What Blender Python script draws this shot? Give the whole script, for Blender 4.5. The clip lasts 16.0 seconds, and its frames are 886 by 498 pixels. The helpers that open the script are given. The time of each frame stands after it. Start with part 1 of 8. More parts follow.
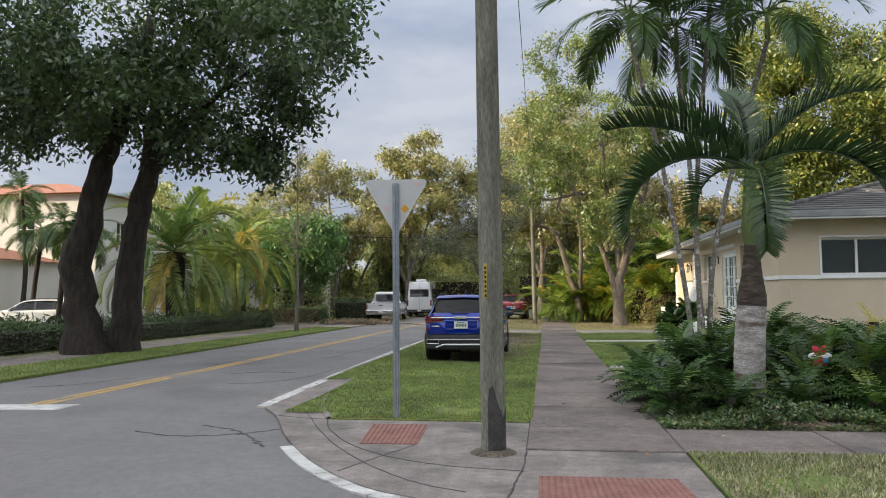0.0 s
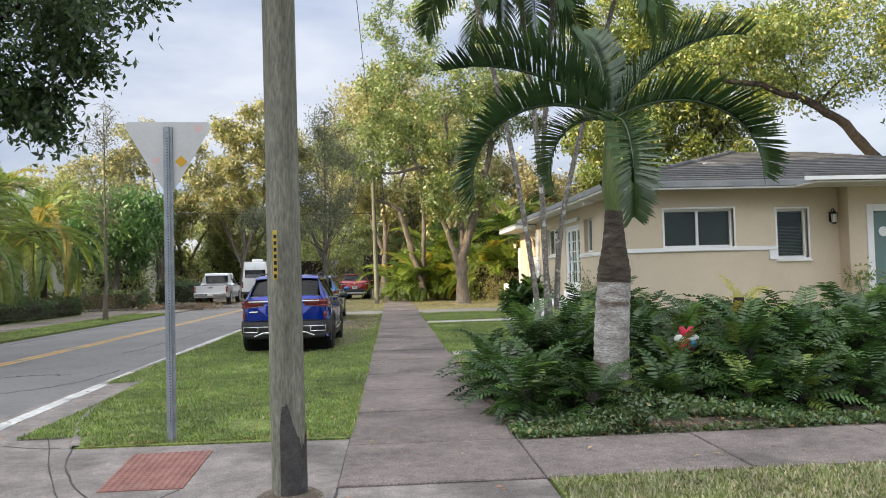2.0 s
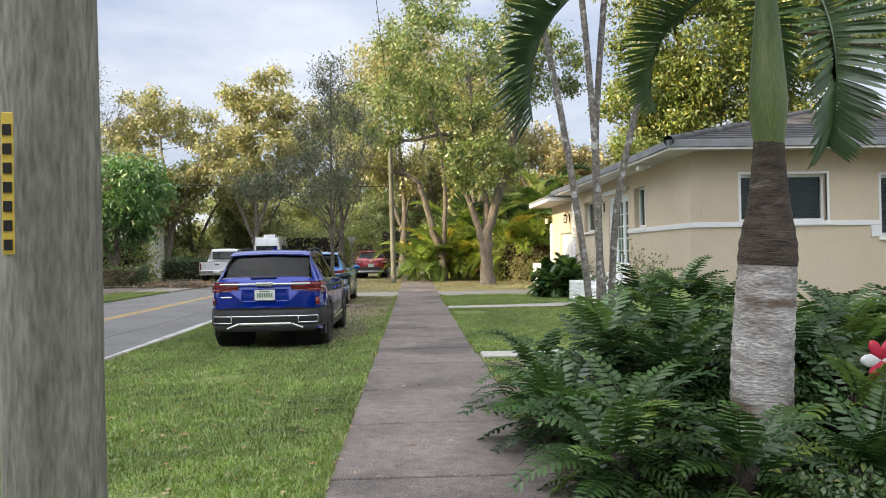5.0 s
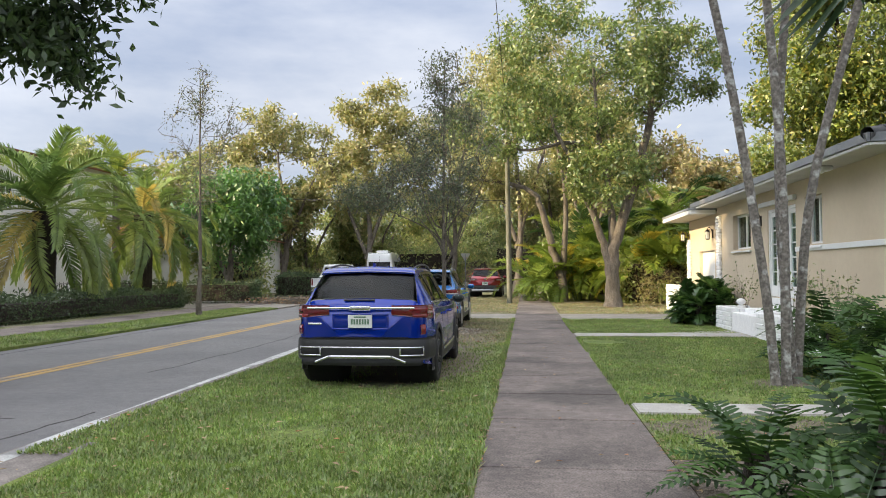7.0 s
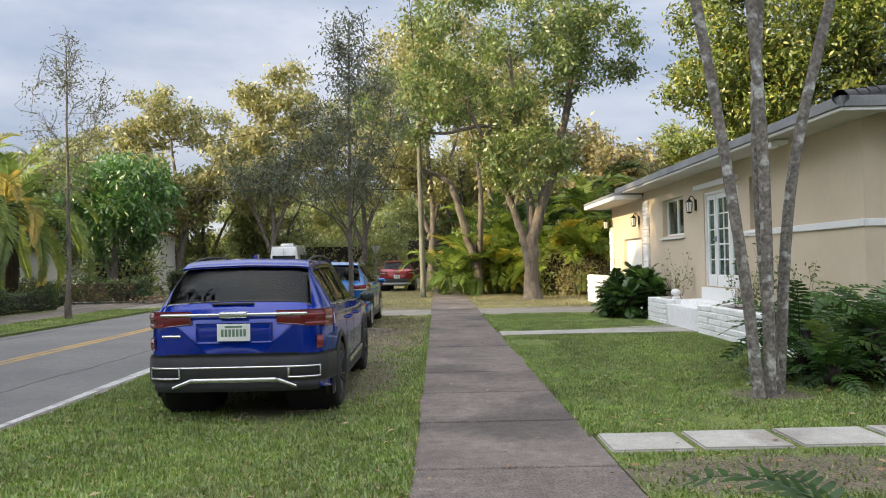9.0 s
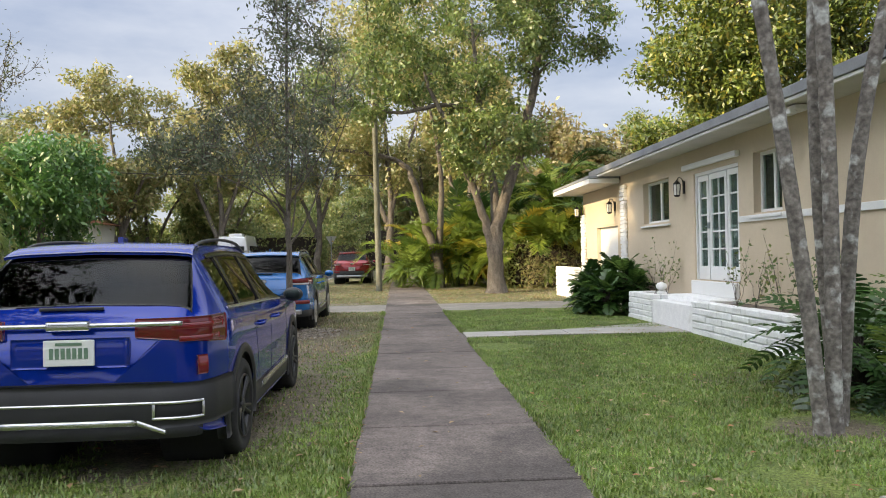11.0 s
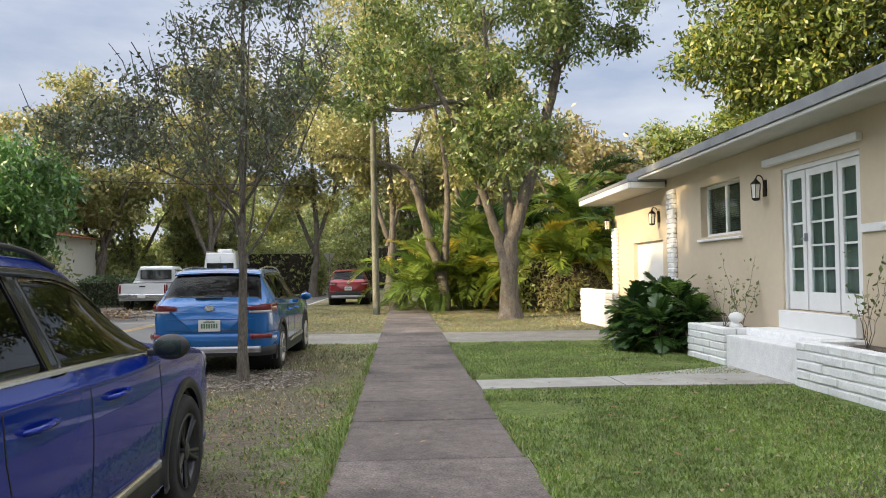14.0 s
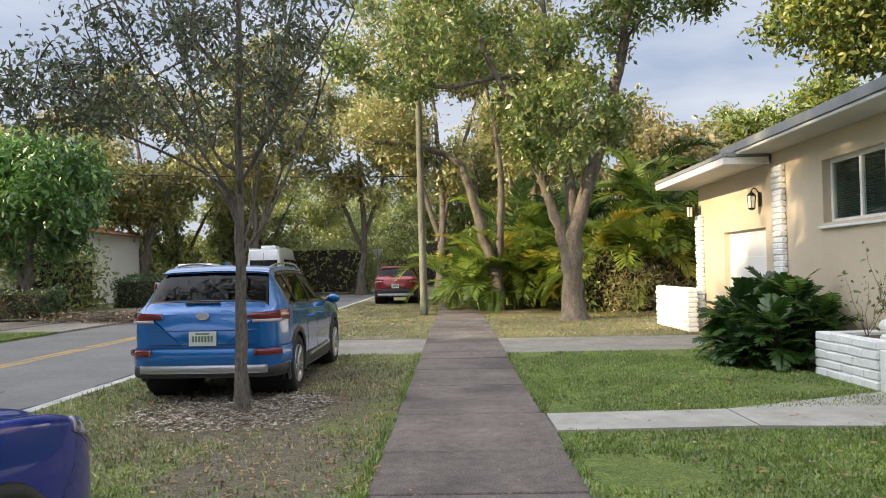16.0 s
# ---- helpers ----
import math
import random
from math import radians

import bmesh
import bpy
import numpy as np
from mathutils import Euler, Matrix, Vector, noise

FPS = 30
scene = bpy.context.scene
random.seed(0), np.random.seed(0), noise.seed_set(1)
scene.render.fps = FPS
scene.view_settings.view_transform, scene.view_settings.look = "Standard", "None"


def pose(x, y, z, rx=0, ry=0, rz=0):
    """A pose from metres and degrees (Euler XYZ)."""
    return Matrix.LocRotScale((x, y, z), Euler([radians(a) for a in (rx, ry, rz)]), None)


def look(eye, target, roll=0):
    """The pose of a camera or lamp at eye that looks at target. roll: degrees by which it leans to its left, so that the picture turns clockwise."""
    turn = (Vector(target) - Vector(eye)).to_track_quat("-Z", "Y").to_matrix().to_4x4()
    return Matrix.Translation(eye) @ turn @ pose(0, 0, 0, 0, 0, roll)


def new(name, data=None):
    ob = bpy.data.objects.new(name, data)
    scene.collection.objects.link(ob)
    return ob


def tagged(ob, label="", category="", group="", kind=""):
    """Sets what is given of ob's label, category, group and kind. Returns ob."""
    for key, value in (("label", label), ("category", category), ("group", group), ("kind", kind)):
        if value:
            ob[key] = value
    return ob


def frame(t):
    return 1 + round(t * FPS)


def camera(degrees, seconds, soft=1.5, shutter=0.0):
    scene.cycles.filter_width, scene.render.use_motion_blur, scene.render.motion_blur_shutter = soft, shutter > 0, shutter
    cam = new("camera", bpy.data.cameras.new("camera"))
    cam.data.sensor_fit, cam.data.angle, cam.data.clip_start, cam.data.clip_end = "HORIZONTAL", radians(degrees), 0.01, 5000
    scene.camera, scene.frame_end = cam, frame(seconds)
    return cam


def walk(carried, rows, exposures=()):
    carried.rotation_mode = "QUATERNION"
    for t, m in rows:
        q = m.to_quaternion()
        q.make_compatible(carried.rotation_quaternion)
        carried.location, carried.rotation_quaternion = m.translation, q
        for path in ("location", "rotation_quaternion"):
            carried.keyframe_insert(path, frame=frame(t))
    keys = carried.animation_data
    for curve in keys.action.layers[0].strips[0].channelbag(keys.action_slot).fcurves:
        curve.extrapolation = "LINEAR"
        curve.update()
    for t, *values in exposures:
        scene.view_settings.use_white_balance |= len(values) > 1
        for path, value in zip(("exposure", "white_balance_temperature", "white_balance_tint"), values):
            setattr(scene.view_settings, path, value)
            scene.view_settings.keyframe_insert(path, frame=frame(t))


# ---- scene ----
cam = camera(61.4, 16.0, 1.0)
# seconds, x, y, z in metres, pitch, roll, yaw in degrees
ROWS = [
    (0.0, -0.003, -0.011, 1.432, 3.77, 0.46, 7.82),
    (0.5, 0.032, 0.493, 1.432, 2.98, 0.90, 4.16),
    (1.0, 0.038, 0.990, 1.442, 2.42, 1.44, 1.22),
    (1.5, 0.131, 1.486, 1.435, 2.00, 1.44, -1.41),
    (2.0, 0.198, 1.990, 1.434, 1.96, 1.50, -3.93),
    (2.5, 0.261, 2.509, 1.413, 1.96, 1.34, -5.67),
    (3.0, 0.319, 3.037, 1.414, 1.39, 1.26, -7.35),
    (3.2, 0.345, 3.258, 1.408, 1.07, 1.28, -7.72),
    (5.3, 0.349, 5.532, 1.422, 0.33, 0.98, -0.48),
    (5.5, 0.339, 5.761, 1.426, 0.37, 1.01, 0.84),
    (6.0, 0.329, 6.329, 1.419, 0.72, 1.23, 3.85),
    (6.5, 0.230, 6.889, 1.445, 1.31, 0.70, 5.69),
    (7.0, 0.158, 7.431, 1.441, 1.75, 0.26, 6.37),
    (7.5, 0.078, 7.958, 1.440, 1.56, 0.28, 5.27),
    (8.0, 0.021, 8.468, 1.425, 1.28, 0.66, 3.59),
    (8.5, 0.009, 9.037, 1.427, 1.17, 1.03, 1.64),
    (9.0, -0.004, 9.572, 1.430, 1.12, 1.11, -0.47),
    (9.5, 0.033, 10.130, 1.428, 0.69, 1.25, -2.15),
    (9.7, 0.043, 10.355, 1.410, 0.47, 1.38, -2.76),
    (12.0, 0.215, 12.841, 1.386, 0.46, 0.88, -3.78),
    (12.5, 0.276, 13.415, 1.398, 1.07, 0.51, -3.93),
    (13.0, 0.304, 14.012, 1.407, 1.49, 0.25, -3.80),
    (13.5, 0.297, 14.583, 1.400, 1.71, 0.34, -3.26),
    (14.0, 0.303, 15.184, 1.398, 1.89, 0.68, -3.14),
    (14.5, 0.302, 15.768, 1.402, 1.90, 1.18, -2.65),
    (15.0, 0.334, 16.399, 1.399, 1.80, 1.14, -1.75),
    (15.5, 0.347, 17.008, 1.399, 1.62, 1.08, -0.62),
    (16.0, 0.386, 17.599, 1.410, 1.64, 1.04, 0.89),
]
EXPOSURES = [(0.0, 0.22), (1.5, 0.62), (3.0, 0.62), (5.5, 0.72), (8.0, 0.5), (12.0, 0.5), (16.0, 0.48)]
walk(cam, [(t, pose(x, y, z, 90 + pitch, roll, yaw)) for t, x, y, z, pitch, roll, yaw in ROWS], EXPOSURES)

# ---- light ----
SUN_ELEVATION, SUN_AZIMUTH = radians(19), radians(245)  # azimuth clockwise from +y
SUN_WAY = Vector((math.sin(SUN_AZIMUTH) * math.cos(SUN_ELEVATION), math.cos(SUN_AZIMUTH) * math.cos(SUN_ELEVATION), math.sin(SUN_ELEVATION)))


def make_world():
    world = bpy.data.worlds.new("sky")
    scene.world = world
    world.use_nodes = True
    nt = world.node_tree
    nt.nodes.clear()
    n, link = nt.nodes.new, nt.links.new
    out, bg = n("ShaderNodeOutputWorld"), n("ShaderNodeBackground")
    sky = n("ShaderNodeTexSky")
    sky.sky_type, sky.sun_disc = "NISHITA", False
    sky.sun_elevation, sky.sun_rotation = SUN_ELEVATION, SUN_AZIMUTH
    co, sep = n("ShaderNodeTexCoord"), n("ShaderNodeSeparateXYZ")
    link(co.outputs["Generated"], sep.inputs[0])
    # cloud deck, brighter overhead
    grad = n("ShaderNodeValToRGB")
    grad.color_ramp.elements[0].position, grad.color_ramp.elements[0].color = 0.0, (4.9, 5.1, 5.5, 1)
    grad.color_ramp.elements[1].position, grad.color_ramp.elements[1].color = 1.0, (15.0, 15.0, 15.2, 1)
    mid = grad.color_ramp.elements.new(0.34)
    mid.color = (4.7, 5.1, 6.0, 1)
    mid2 = grad.color_ramp.elements.new(0.55)
    mid2.color = (11.5, 11.6, 12.0, 1)
    link(sep.outputs["Z"], grad.inputs[0])
    mp = n("ShaderNodeMapping")
    mp.inputs["Scale"].default_value = (1.6, 1.6, 5.0)
    link(co.outputs["Generated"], mp.inputs[0])
    ns = n("ShaderNodeTexNoise")
    ns.inputs["Scale"].default_value, ns.inputs["Detail"].default_value, ns.inputs["Roughness"].default_value = 2.1, 7, 0.55
    link(mp.outputs[0], ns.inputs["Vector"])
    ramp = n("ShaderNodeValToRGB")
    ramp.color_ramp.elements[0].position, ramp.color_ramp.elements[0].color = 0.36, (0.70, 0.76, 0.87, 1)
    ramp.color_ramp.elements[1].position, ramp.color_ramp.elements[1].color = 0.68, (1.22, 1.19, 1.15, 1)
    link(ns.outputs["Fac"], ramp.inputs[0])
    mul = n("ShaderNodeMix")
    mul.data_type, mul.blend_type = "RGBA", "MULTIPLY"
    mul.inputs["Factor"].default_value = 1.0
    link(ramp.outputs[0], mul.inputs["B"])
    # thin cloud lit through round the sun
    dot, glow, bright = n("ShaderNodeVectorMath"), n("ShaderNodeMapRange"), n("ShaderNodeVectorMath")
    dot.operation, bright.operation = "DOT_PRODUCT", "SCALE"
    dot.inputs[1].default_value = SUN_WAY
    link(co.outputs["Generated"], dot.inputs[0])
    glow.interpolation_type = "SMOOTHSTEP"
    glow.inputs[1].default_value, glow.inputs[2].default_value, glow.inputs[3].default_value, glow.inputs[4].default_value = 0.1, 1.0, 1.0, 2.1
    link(dot.outputs["Value"], glow.inputs[0])
    link(grad.outputs[0], bright.inputs[0])
    link(glow.outputs[0], bright.inputs["Scale"])
    link(bright.outputs[0], mul.inputs["A"])
    mix = n("ShaderNodeMix")
    mix.data_type = "RGBA"
    mix.inputs["Factor"].default_value = 0.88
    link(sky.outputs[0], mix.inputs["A"])
    link(mul.outputs["Result"], mix.inputs["B"])
    link(mix.outputs["Result"], bg.inputs[0])
    bg.inputs[1].default_value = 0.1
    link(bg.outputs[0], out.inputs[0])


make_world()
sun = new("sun", bpy.data.lights.new("sun", "SUN"))
sun.data.energy, sun.data.angle, sun.data.color = 5.4, radians(0.6), (1.0, 0.80, 0.50)
sun.matrix_world = look(SUN_WAY * 60, (0, 0, 0))

# ---- materials ----
def surface(name, c1, c2, rough=0.8, scale=3.0, fine=40.0, bump=0.25, metal=0.0, coat=0.0, c3=None, spots=0.0, rand=0.0, island=0.0, grit=0.25, stretch=(1, 1, 1), local=False, dist=0.01, mid=0.0, worn=(), worn_colour=(0.15, 0.12, 0.088)):
    """Two colours mixed by large noise, darkened and lightened by fine noise, with relief."""
    m = bpy.data.materials.new(name)
    m.use_nodes = True
    nt = m.node_tree
    n, link = nt.nodes.new, nt.links.new
    b = nt.nodes["Principled BSDF"]
    if local:
        co = n("ShaderNodeTexCoord").outputs["Object"]
    else:
        co = n("ShaderNodeNewGeometry").outputs["Position"]
    mp = n("ShaderNodeMapping")
    mp.inputs["Scale"].default_value = stretch
    link(co, mp.inputs[0])
    big, small = n("ShaderNodeTexNoise"), n("ShaderNodeTexNoise")
    for t, s, d in ((big, scale, 5), (small, fine, 4)):
        t.inputs["Scale"].default_value, t.inputs["Detail"].default_value = s, d
        link(mp.outputs[0], t.inputs["Vector"])
    ramp = n("ShaderNodeMapRange")
    ramp.inputs[1].default_value, ramp.inputs[2].default_value = 0.35, 0.65
    link(big.outputs["Fac"], ramp.inputs[0])
    mix = n("ShaderNodeMix")
    mix.data_type = "RGBA"
    mix.inputs["A"].default_value, mix.inputs["B"].default_value = (*c1, 1), (*c2, 1)
    link(ramp.outputs[0], mix.inputs["Factor"])
    col = mix.outputs["Result"]
    if c3:
        third, r3 = n("ShaderNodeTexNoise"), n("ShaderNodeMapRange")
        third.inputs["Scale"].default_value, third.inputs["Detail"].default_value = scale * 0.37, 6
        link(mp.outputs[0], third.inputs["Vector"])
        r3.inputs[1].default_value, r3.inputs[2].default_value = 0.62 - spots, 0.72 - spots
        link(third.outputs["Fac"], r3.inputs[0])
        m3 = n("ShaderNodeMix")
        m3.data_type = "RGBA"
        link(r3.outputs[0], m3.inputs["Factor"])
        link(col, m3.inputs["A"])
        m3.inputs["B"].default_value = (*c3, 1)
        col = m3.outputs["Result"]
    hsv = n("ShaderNodeHueSaturation")
    value = n("ShaderNodeMapRange")
    value.inputs[1].default_value, value.inputs[2].default_value = 0.3, 0.7
    value.inputs[3].default_value, value.inputs[4].default_value = 1 - grit, 1 + grit
    link(small.outputs["Fac"], value.inputs[0])
    out = value.outputs[0]
    for amount, node, socket in ((rand, "ShaderNodeObjectInfo", "Random"), (island, "ShaderNodeNewGeometry", "Random Per Island")):
        if amount:
            r, mu = n("ShaderNodeMapRange"), n("ShaderNodeMath")
            mu.operation = "MULTIPLY"
            r.inputs[3].default_value, r.inputs[4].default_value = 1 - amount, 1 + amount
            link(n(node).outputs[socket], r.inputs[0])
            link(out, mu.inputs[0])
            link(r.outputs[0], mu.inputs[1])
            out = mu.outputs[0]
    if mid:
        blot, r, mu = n("ShaderNodeTexNoise"), n("ShaderNodeMapRange"), n("ShaderNodeMath")
        blot.inputs["Scale"].default_value, blot.inputs["Detail"].default_value, blot.inputs["Roughness"].default_value = 9.0, 6, 0.65
        link(mp.outputs[0], blot.inputs["Vector"])
        r.inputs[1].default_value, r.inputs[2].default_value, r.inputs[3].default_value, r.inputs[4].default_value = 0.3, 0.7, 1 - mid, 1 + mid
        mu.operation = "MULTIPLY"
        link(blot.outputs["Fac"], r.inputs[0])
        link(out, mu.inputs[0])
        link(r.outputs[0], mu.inputs[1])
        out = mu.outputs[0]
    # trodden spots with ragged edges: (x, y, half width, half length)
    for wx, wy, rx, ry in worn:
        shift, rag, lf = n("ShaderNodeMapping"), n("ShaderNodeTexNoise"), n("ShaderNodeVectorMath")
        shift.inputs["Location"].default_value, shift.inputs["Scale"].default_value = (-wx / rx, -wy / ry, 0), (1 / rx, 1 / ry, 0)
        link(co, shift.inputs[0])
        lf.operation = "LENGTH"
        link(shift.outputs[0], lf.inputs[0])
        rag.inputs["Scale"].default_value, rag.inputs["Detail"].default_value, rag.inputs["Roughness"].default_value = 3.2, 7, 0.65
        link(co, rag.inputs["Vector"])
        ad, r, m4 = n("ShaderNodeMath"), n("ShaderNodeMapRange"), n("ShaderNodeMix")
        ad.operation = "MULTIPLY_ADD"
        ad.inputs[1].default_value = 1.6
        link(rag.outputs["Fac"], ad.inputs[0])
        link(lf.outputs["Value"], ad.inputs[2])
        r.inputs[1].default_value, r.inputs[2].default_value, r.inputs[3].default_value, r.inputs[4].default_value = 1.45, 1.8, 0.9, 0.0
        link(ad.outputs[0], r.inputs[0])
        m4.data_type = "RGBA"
        link(r.outputs[0], m4.inputs["Factor"])
        link(col, m4.inputs["A"])
        m4.inputs["B"].default_value = (*worn_colour, 1)
        col = m4.outputs["Result"]
    link(col, hsv.inputs["Color"])
    link(out, hsv.inputs["Value"])
    link(hsv.outputs[0], b.inputs["Base Color"])
    b.inputs["Roughness"].default_value, b.inputs["Metallic"].default_value = rough, metal
    b.inputs["Coat Weight"].default_value = coat
    b.inputs["Coat Roughness"].default_value = 0.04
    if bump:
        bp = n("ShaderNodeBump")
        bp.inputs["Strength"].default_value, bp.inputs["Distance"].default_value = bump, dist
        link(small.outputs["Fac"], bp.inputs["Height"])
        link(bp.outputs[0], b.inputs["Normal"])
    return m


def leafy(name, c1, c2, c3=None, share3=0.0, trans=0.35, rough=0.45, island=True, gloss=0.08):
    """Thin leaves: diffuse, light passing through, a little gloss; each leaf its own tone."""
    m = bpy.data.materials.new(name)
    m.use_nodes = True
    nt = m.node_tree
    nt.nodes.clear()
    n, link = nt.nodes.new, nt.links.new
    out, d, t, g = n("ShaderNodeOutputMaterial"), n("ShaderNodeBsdfDiffuse"), n("ShaderNodeBsdfTranslucent"), n("ShaderNodeBsdfGlossy")
    geo = n("ShaderNodeNewGeometry")
    ramp = n("ShaderNodeValToRGB")
    e = ramp.color_ramp.elements
    e[0].position, e[0].color = 0.0, (*c1, 1)
    e[1].position, e[1].color = 1.0 - share3 - 0.02, (*c2, 1)
    if c3:
        last = e.new(1.0 - share3)
        last.color = (*c3, 1)
    src = geo.outputs["Random Per Island"] if island else n("ShaderNodeObjectInfo").outputs["Random"]
    link(src, ramp.inputs[0])
    ns = n("ShaderNodeTexNoise")
    ns.inputs["Scale"].default_value, ns.inputs["Detail"].default_value = 0.7, 3
    link(geo.outputs["Position"], ns.inputs["Vector"])
    mr = n("ShaderNodeMapRange")
    mr.inputs[1].default_value, mr.inputs[2].default_value, mr.inputs[3].default_value, mr.inputs[4].default_value = 0.3, 0.7, 0.72, 1.3
    link(ns.outputs["Fac"], mr.inputs[0])
    ns2, mr2, mu = n("ShaderNodeTexNoise"), n("ShaderNodeMapRange"), n("ShaderNodeMath")
    ns2.inputs["Scale"].default_value, ns2.inputs["Detail"].default_value = 4.5, 3
    link(geo.outputs["Position"], ns2.inputs["Vector"])
    mr2.inputs[1].default_value, mr2.inputs[2].default_value, mr2.inputs[3].default_value, mr2.inputs[4].default_value = 0.3, 0.7, 0.72, 1.28
    link(ns2.outputs["Fac"], mr2.inputs[0])
    mu.operation = "MULTIPLY"
    link(mr.outputs[0], mu.inputs[0])
    link(mr2.outputs[0], mu.inputs[1])
    hsv = n("ShaderNodeHueSaturation")
    link(ramp.outputs[0], hsv.inputs["Color"])
    link(mu.outputs[0], hsv.inputs["Value"])
    for s in (d, t):
        link(hsv.outputs[0], s.inputs[0])
    g.inputs["Roughness"].default_value = rough
    a, b = n("ShaderNodeMixShader"), n("ShaderNodeMixShader")
    a.inputs[0].default_value, b.inputs[0].default_value = trans, gloss
    link(d.outputs[0], a.inputs[1])
    link(t.outputs[0], a.inputs[2])
    link(a.outputs[0], b.inputs[1])
    link(g.outputs[0], b.inputs[2])
    link(b.outputs[0], out.inputs[0])
    return m


def plain(name, c, rough=0.5, metal=0.0, coat=0.0, emit=0.0):
    m = bpy.data.materials.new(name)
    m.use_nodes = True
    b = m.node_tree.nodes["Principled BSDF"]
    b.inputs["Base Color"].default_value = (*c, 1)
    b.inputs["Roughness"].default_value, b.inputs["Metallic"].default_value, b.inputs["Coat Weight"].default_value = rough, metal, coat
    return m


def glazing(name, tint, rough=0.02, clear=0.3):
    """Thin glass: see-through with a tint, more mirror-like at grazing angles."""
    m = bpy.data.materials.new(name)
    m.use_nodes = True
    nt = m.node_tree
    nt.nodes.clear()
    n, link = nt.nodes.new, nt.links.new
    out, tr, gl, mx, lw = n("ShaderNodeOutputMaterial"), n("ShaderNodeBsdfTransparent"), n("ShaderNodeBsdfGlossy"), n("ShaderNodeMixShader"), n("ShaderNodeLayerWeight")
    tr.inputs[0].default_value = (*[clear ** 0.5 * c for c in tint], 1)
    gl.inputs["Roughness"].default_value = rough
    lw.inputs["Blend"].default_value = 0.5
    pw, ma = n("ShaderNodeMath"), n("ShaderNodeMath")
    pw.operation, ma.operation = "POWER", "MULTIPLY_ADD"
    pw.inputs[1].default_value, ma.inputs[1].default_value, ma.inputs[2].default_value = 4.0, 0.7, 0.025
    link(lw.outputs["Facing"], pw.inputs[0])
    link(pw.outputs[0], ma.inputs[0])
    link(ma.outputs[0], mx.inputs[0])
    link(tr.outputs[0], mx.inputs[1])
    link(gl.outputs[0], mx.inputs[2])
    link(mx.outputs[0], out.inputs[0])
    return m


ASPHALT = surface("asphalt", (0.135, 0.131, 0.131), (0.17, 0.166, 0.162), 0.85, 0.6, 120, 0.35, c3=(0.105, 0.1, 0.1), spots=0.03, grit=0.32, mid=0.14)
CONCRETE = surface("weathered concrete", (0.118, 0.098, 0.088), (0.182, 0.152, 0.136), 0.9, 1.3, 70, 0.5, c3=(0.08, 0.068, 0.062), spots=0.08, rand=0.14, grit=0.45, mid=0.26)
PALE_CONCRETE = surface("pale concrete", (0.33, 0.315, 0.28), (0.42, 0.405, 0.37), 0.9, 2.5, 70, 0.25, c3=(0.28, 0.26, 0.23), spots=0.03, rand=0.08, grit=0.15, mid=0.1)
DRIVE = surface("stained driveway concrete", (0.2, 0.185, 0.16), (0.27, 0.25, 0.22), 0.9, 1.6, 70, 0.25, c3=(0.16, 0.145, 0.125), spots=0.05, grit=0.2, mid=0.2)
DARK_CONCRETE = surface("dirty concrete", (0.14, 0.123, 0.112), (0.215, 0.19, 0.172), 0.9, 2.2, 60, 0.3, c3=(0.10, 0.088, 0.08), spots=0.08, rand=0.1, grit=0.26, mid=0.26)
ROAD_WHITE = surface("worn white road paint", (0.40, 0.40, 0.385), (0.54, 0.54, 0.52), 0.8, 4, 80, 0.2, c3=(0.22, 0.215, 0.21), spots=0.09, mid=0.2)
ROAD_YELLOW = surface("worn yellow road paint", (0.40, 0.25, 0.08), (0.46, 0.3, 0.11), 0.8, 4, 80, 0.2, c3=(0.25, 0.21, 0.15), spots=0.08)
PAVER_RED = surface("faded red tactile paving", (0.17, 0.075, 0.06), (0.23, 0.11, 0.09), 0.85, 5, 80, 0.3, c3=(0.22, 0.15, 0.125), spots=0.06, rand=0.1)
SOIL = surface("soil with mulch", (0.085, 0.068, 0.05), (0.15, 0.12, 0.092), 0.95, 3, 35, 0.8, c3=(0.24, 0.21, 0.175), spots=0.05, grit=0.45, dist=0.03, mid=0.3)
LAWN = surface("lawn soil and thatch", (0.10, 0.145, 0.03), (0.165, 0.205, 0.045), 0.95, 1.3, 55, 0.9, c3=(0.17, 0.155, 0.075), spots=0.03, grit=0.5, dist=0.03, mid=0.32, worn=((-1.5, 19.2, 1.5, 3.3), (-1.7, 26.2, 1.7, 3.4), (-1.0, 22.7, 0.9, 1.7), (2.4, 14.45, 1.5, 0.55), (3.35, 17.15, 0.6, 0.5), (3.7, 19.6, 0.9, 0.7)))
DRY_LAWN = surface("thin dry lawn", (0.17, 0.155, 0.085), (0.15, 0.17, 0.06), 0.95, 1.8, 50, 0.9, c3=(0.24, 0.205, 0.16), spots=0.09, grit=0.5, dist=0.03, mid=0.32)
STUCCO = surface("beige stucco", (0.57, 0.475, 0.345), (0.62, 0.525, 0.39), 0.9, 0.8, 90, 0.3, grit=0.06, c3=(0.53, 0.44, 0.315), spots=-0.02, mid=0.03)
CREAM = surface("cream stucco", (0.66, 0.57, 0.4), (0.7, 0.62, 0.45), 0.9, 0.8, 90, 0.3, grit=0.06)
WHITE = surface("white paint", (0.76, 0.76, 0.74), (0.8, 0.8, 0.79), 0.5, 2, 60, 0.1, grit=0.05)
WHITE_BRICK = surface("white painted slump brick", (0.79, 0.79, 0.79), (0.86, 0.86, 0.85), 0.7, 5, 45, 0.4, grit=0.08, rand=0.05, c3=(0.68, 0.67, 0.64), spots=-0.01, mid=0.06)
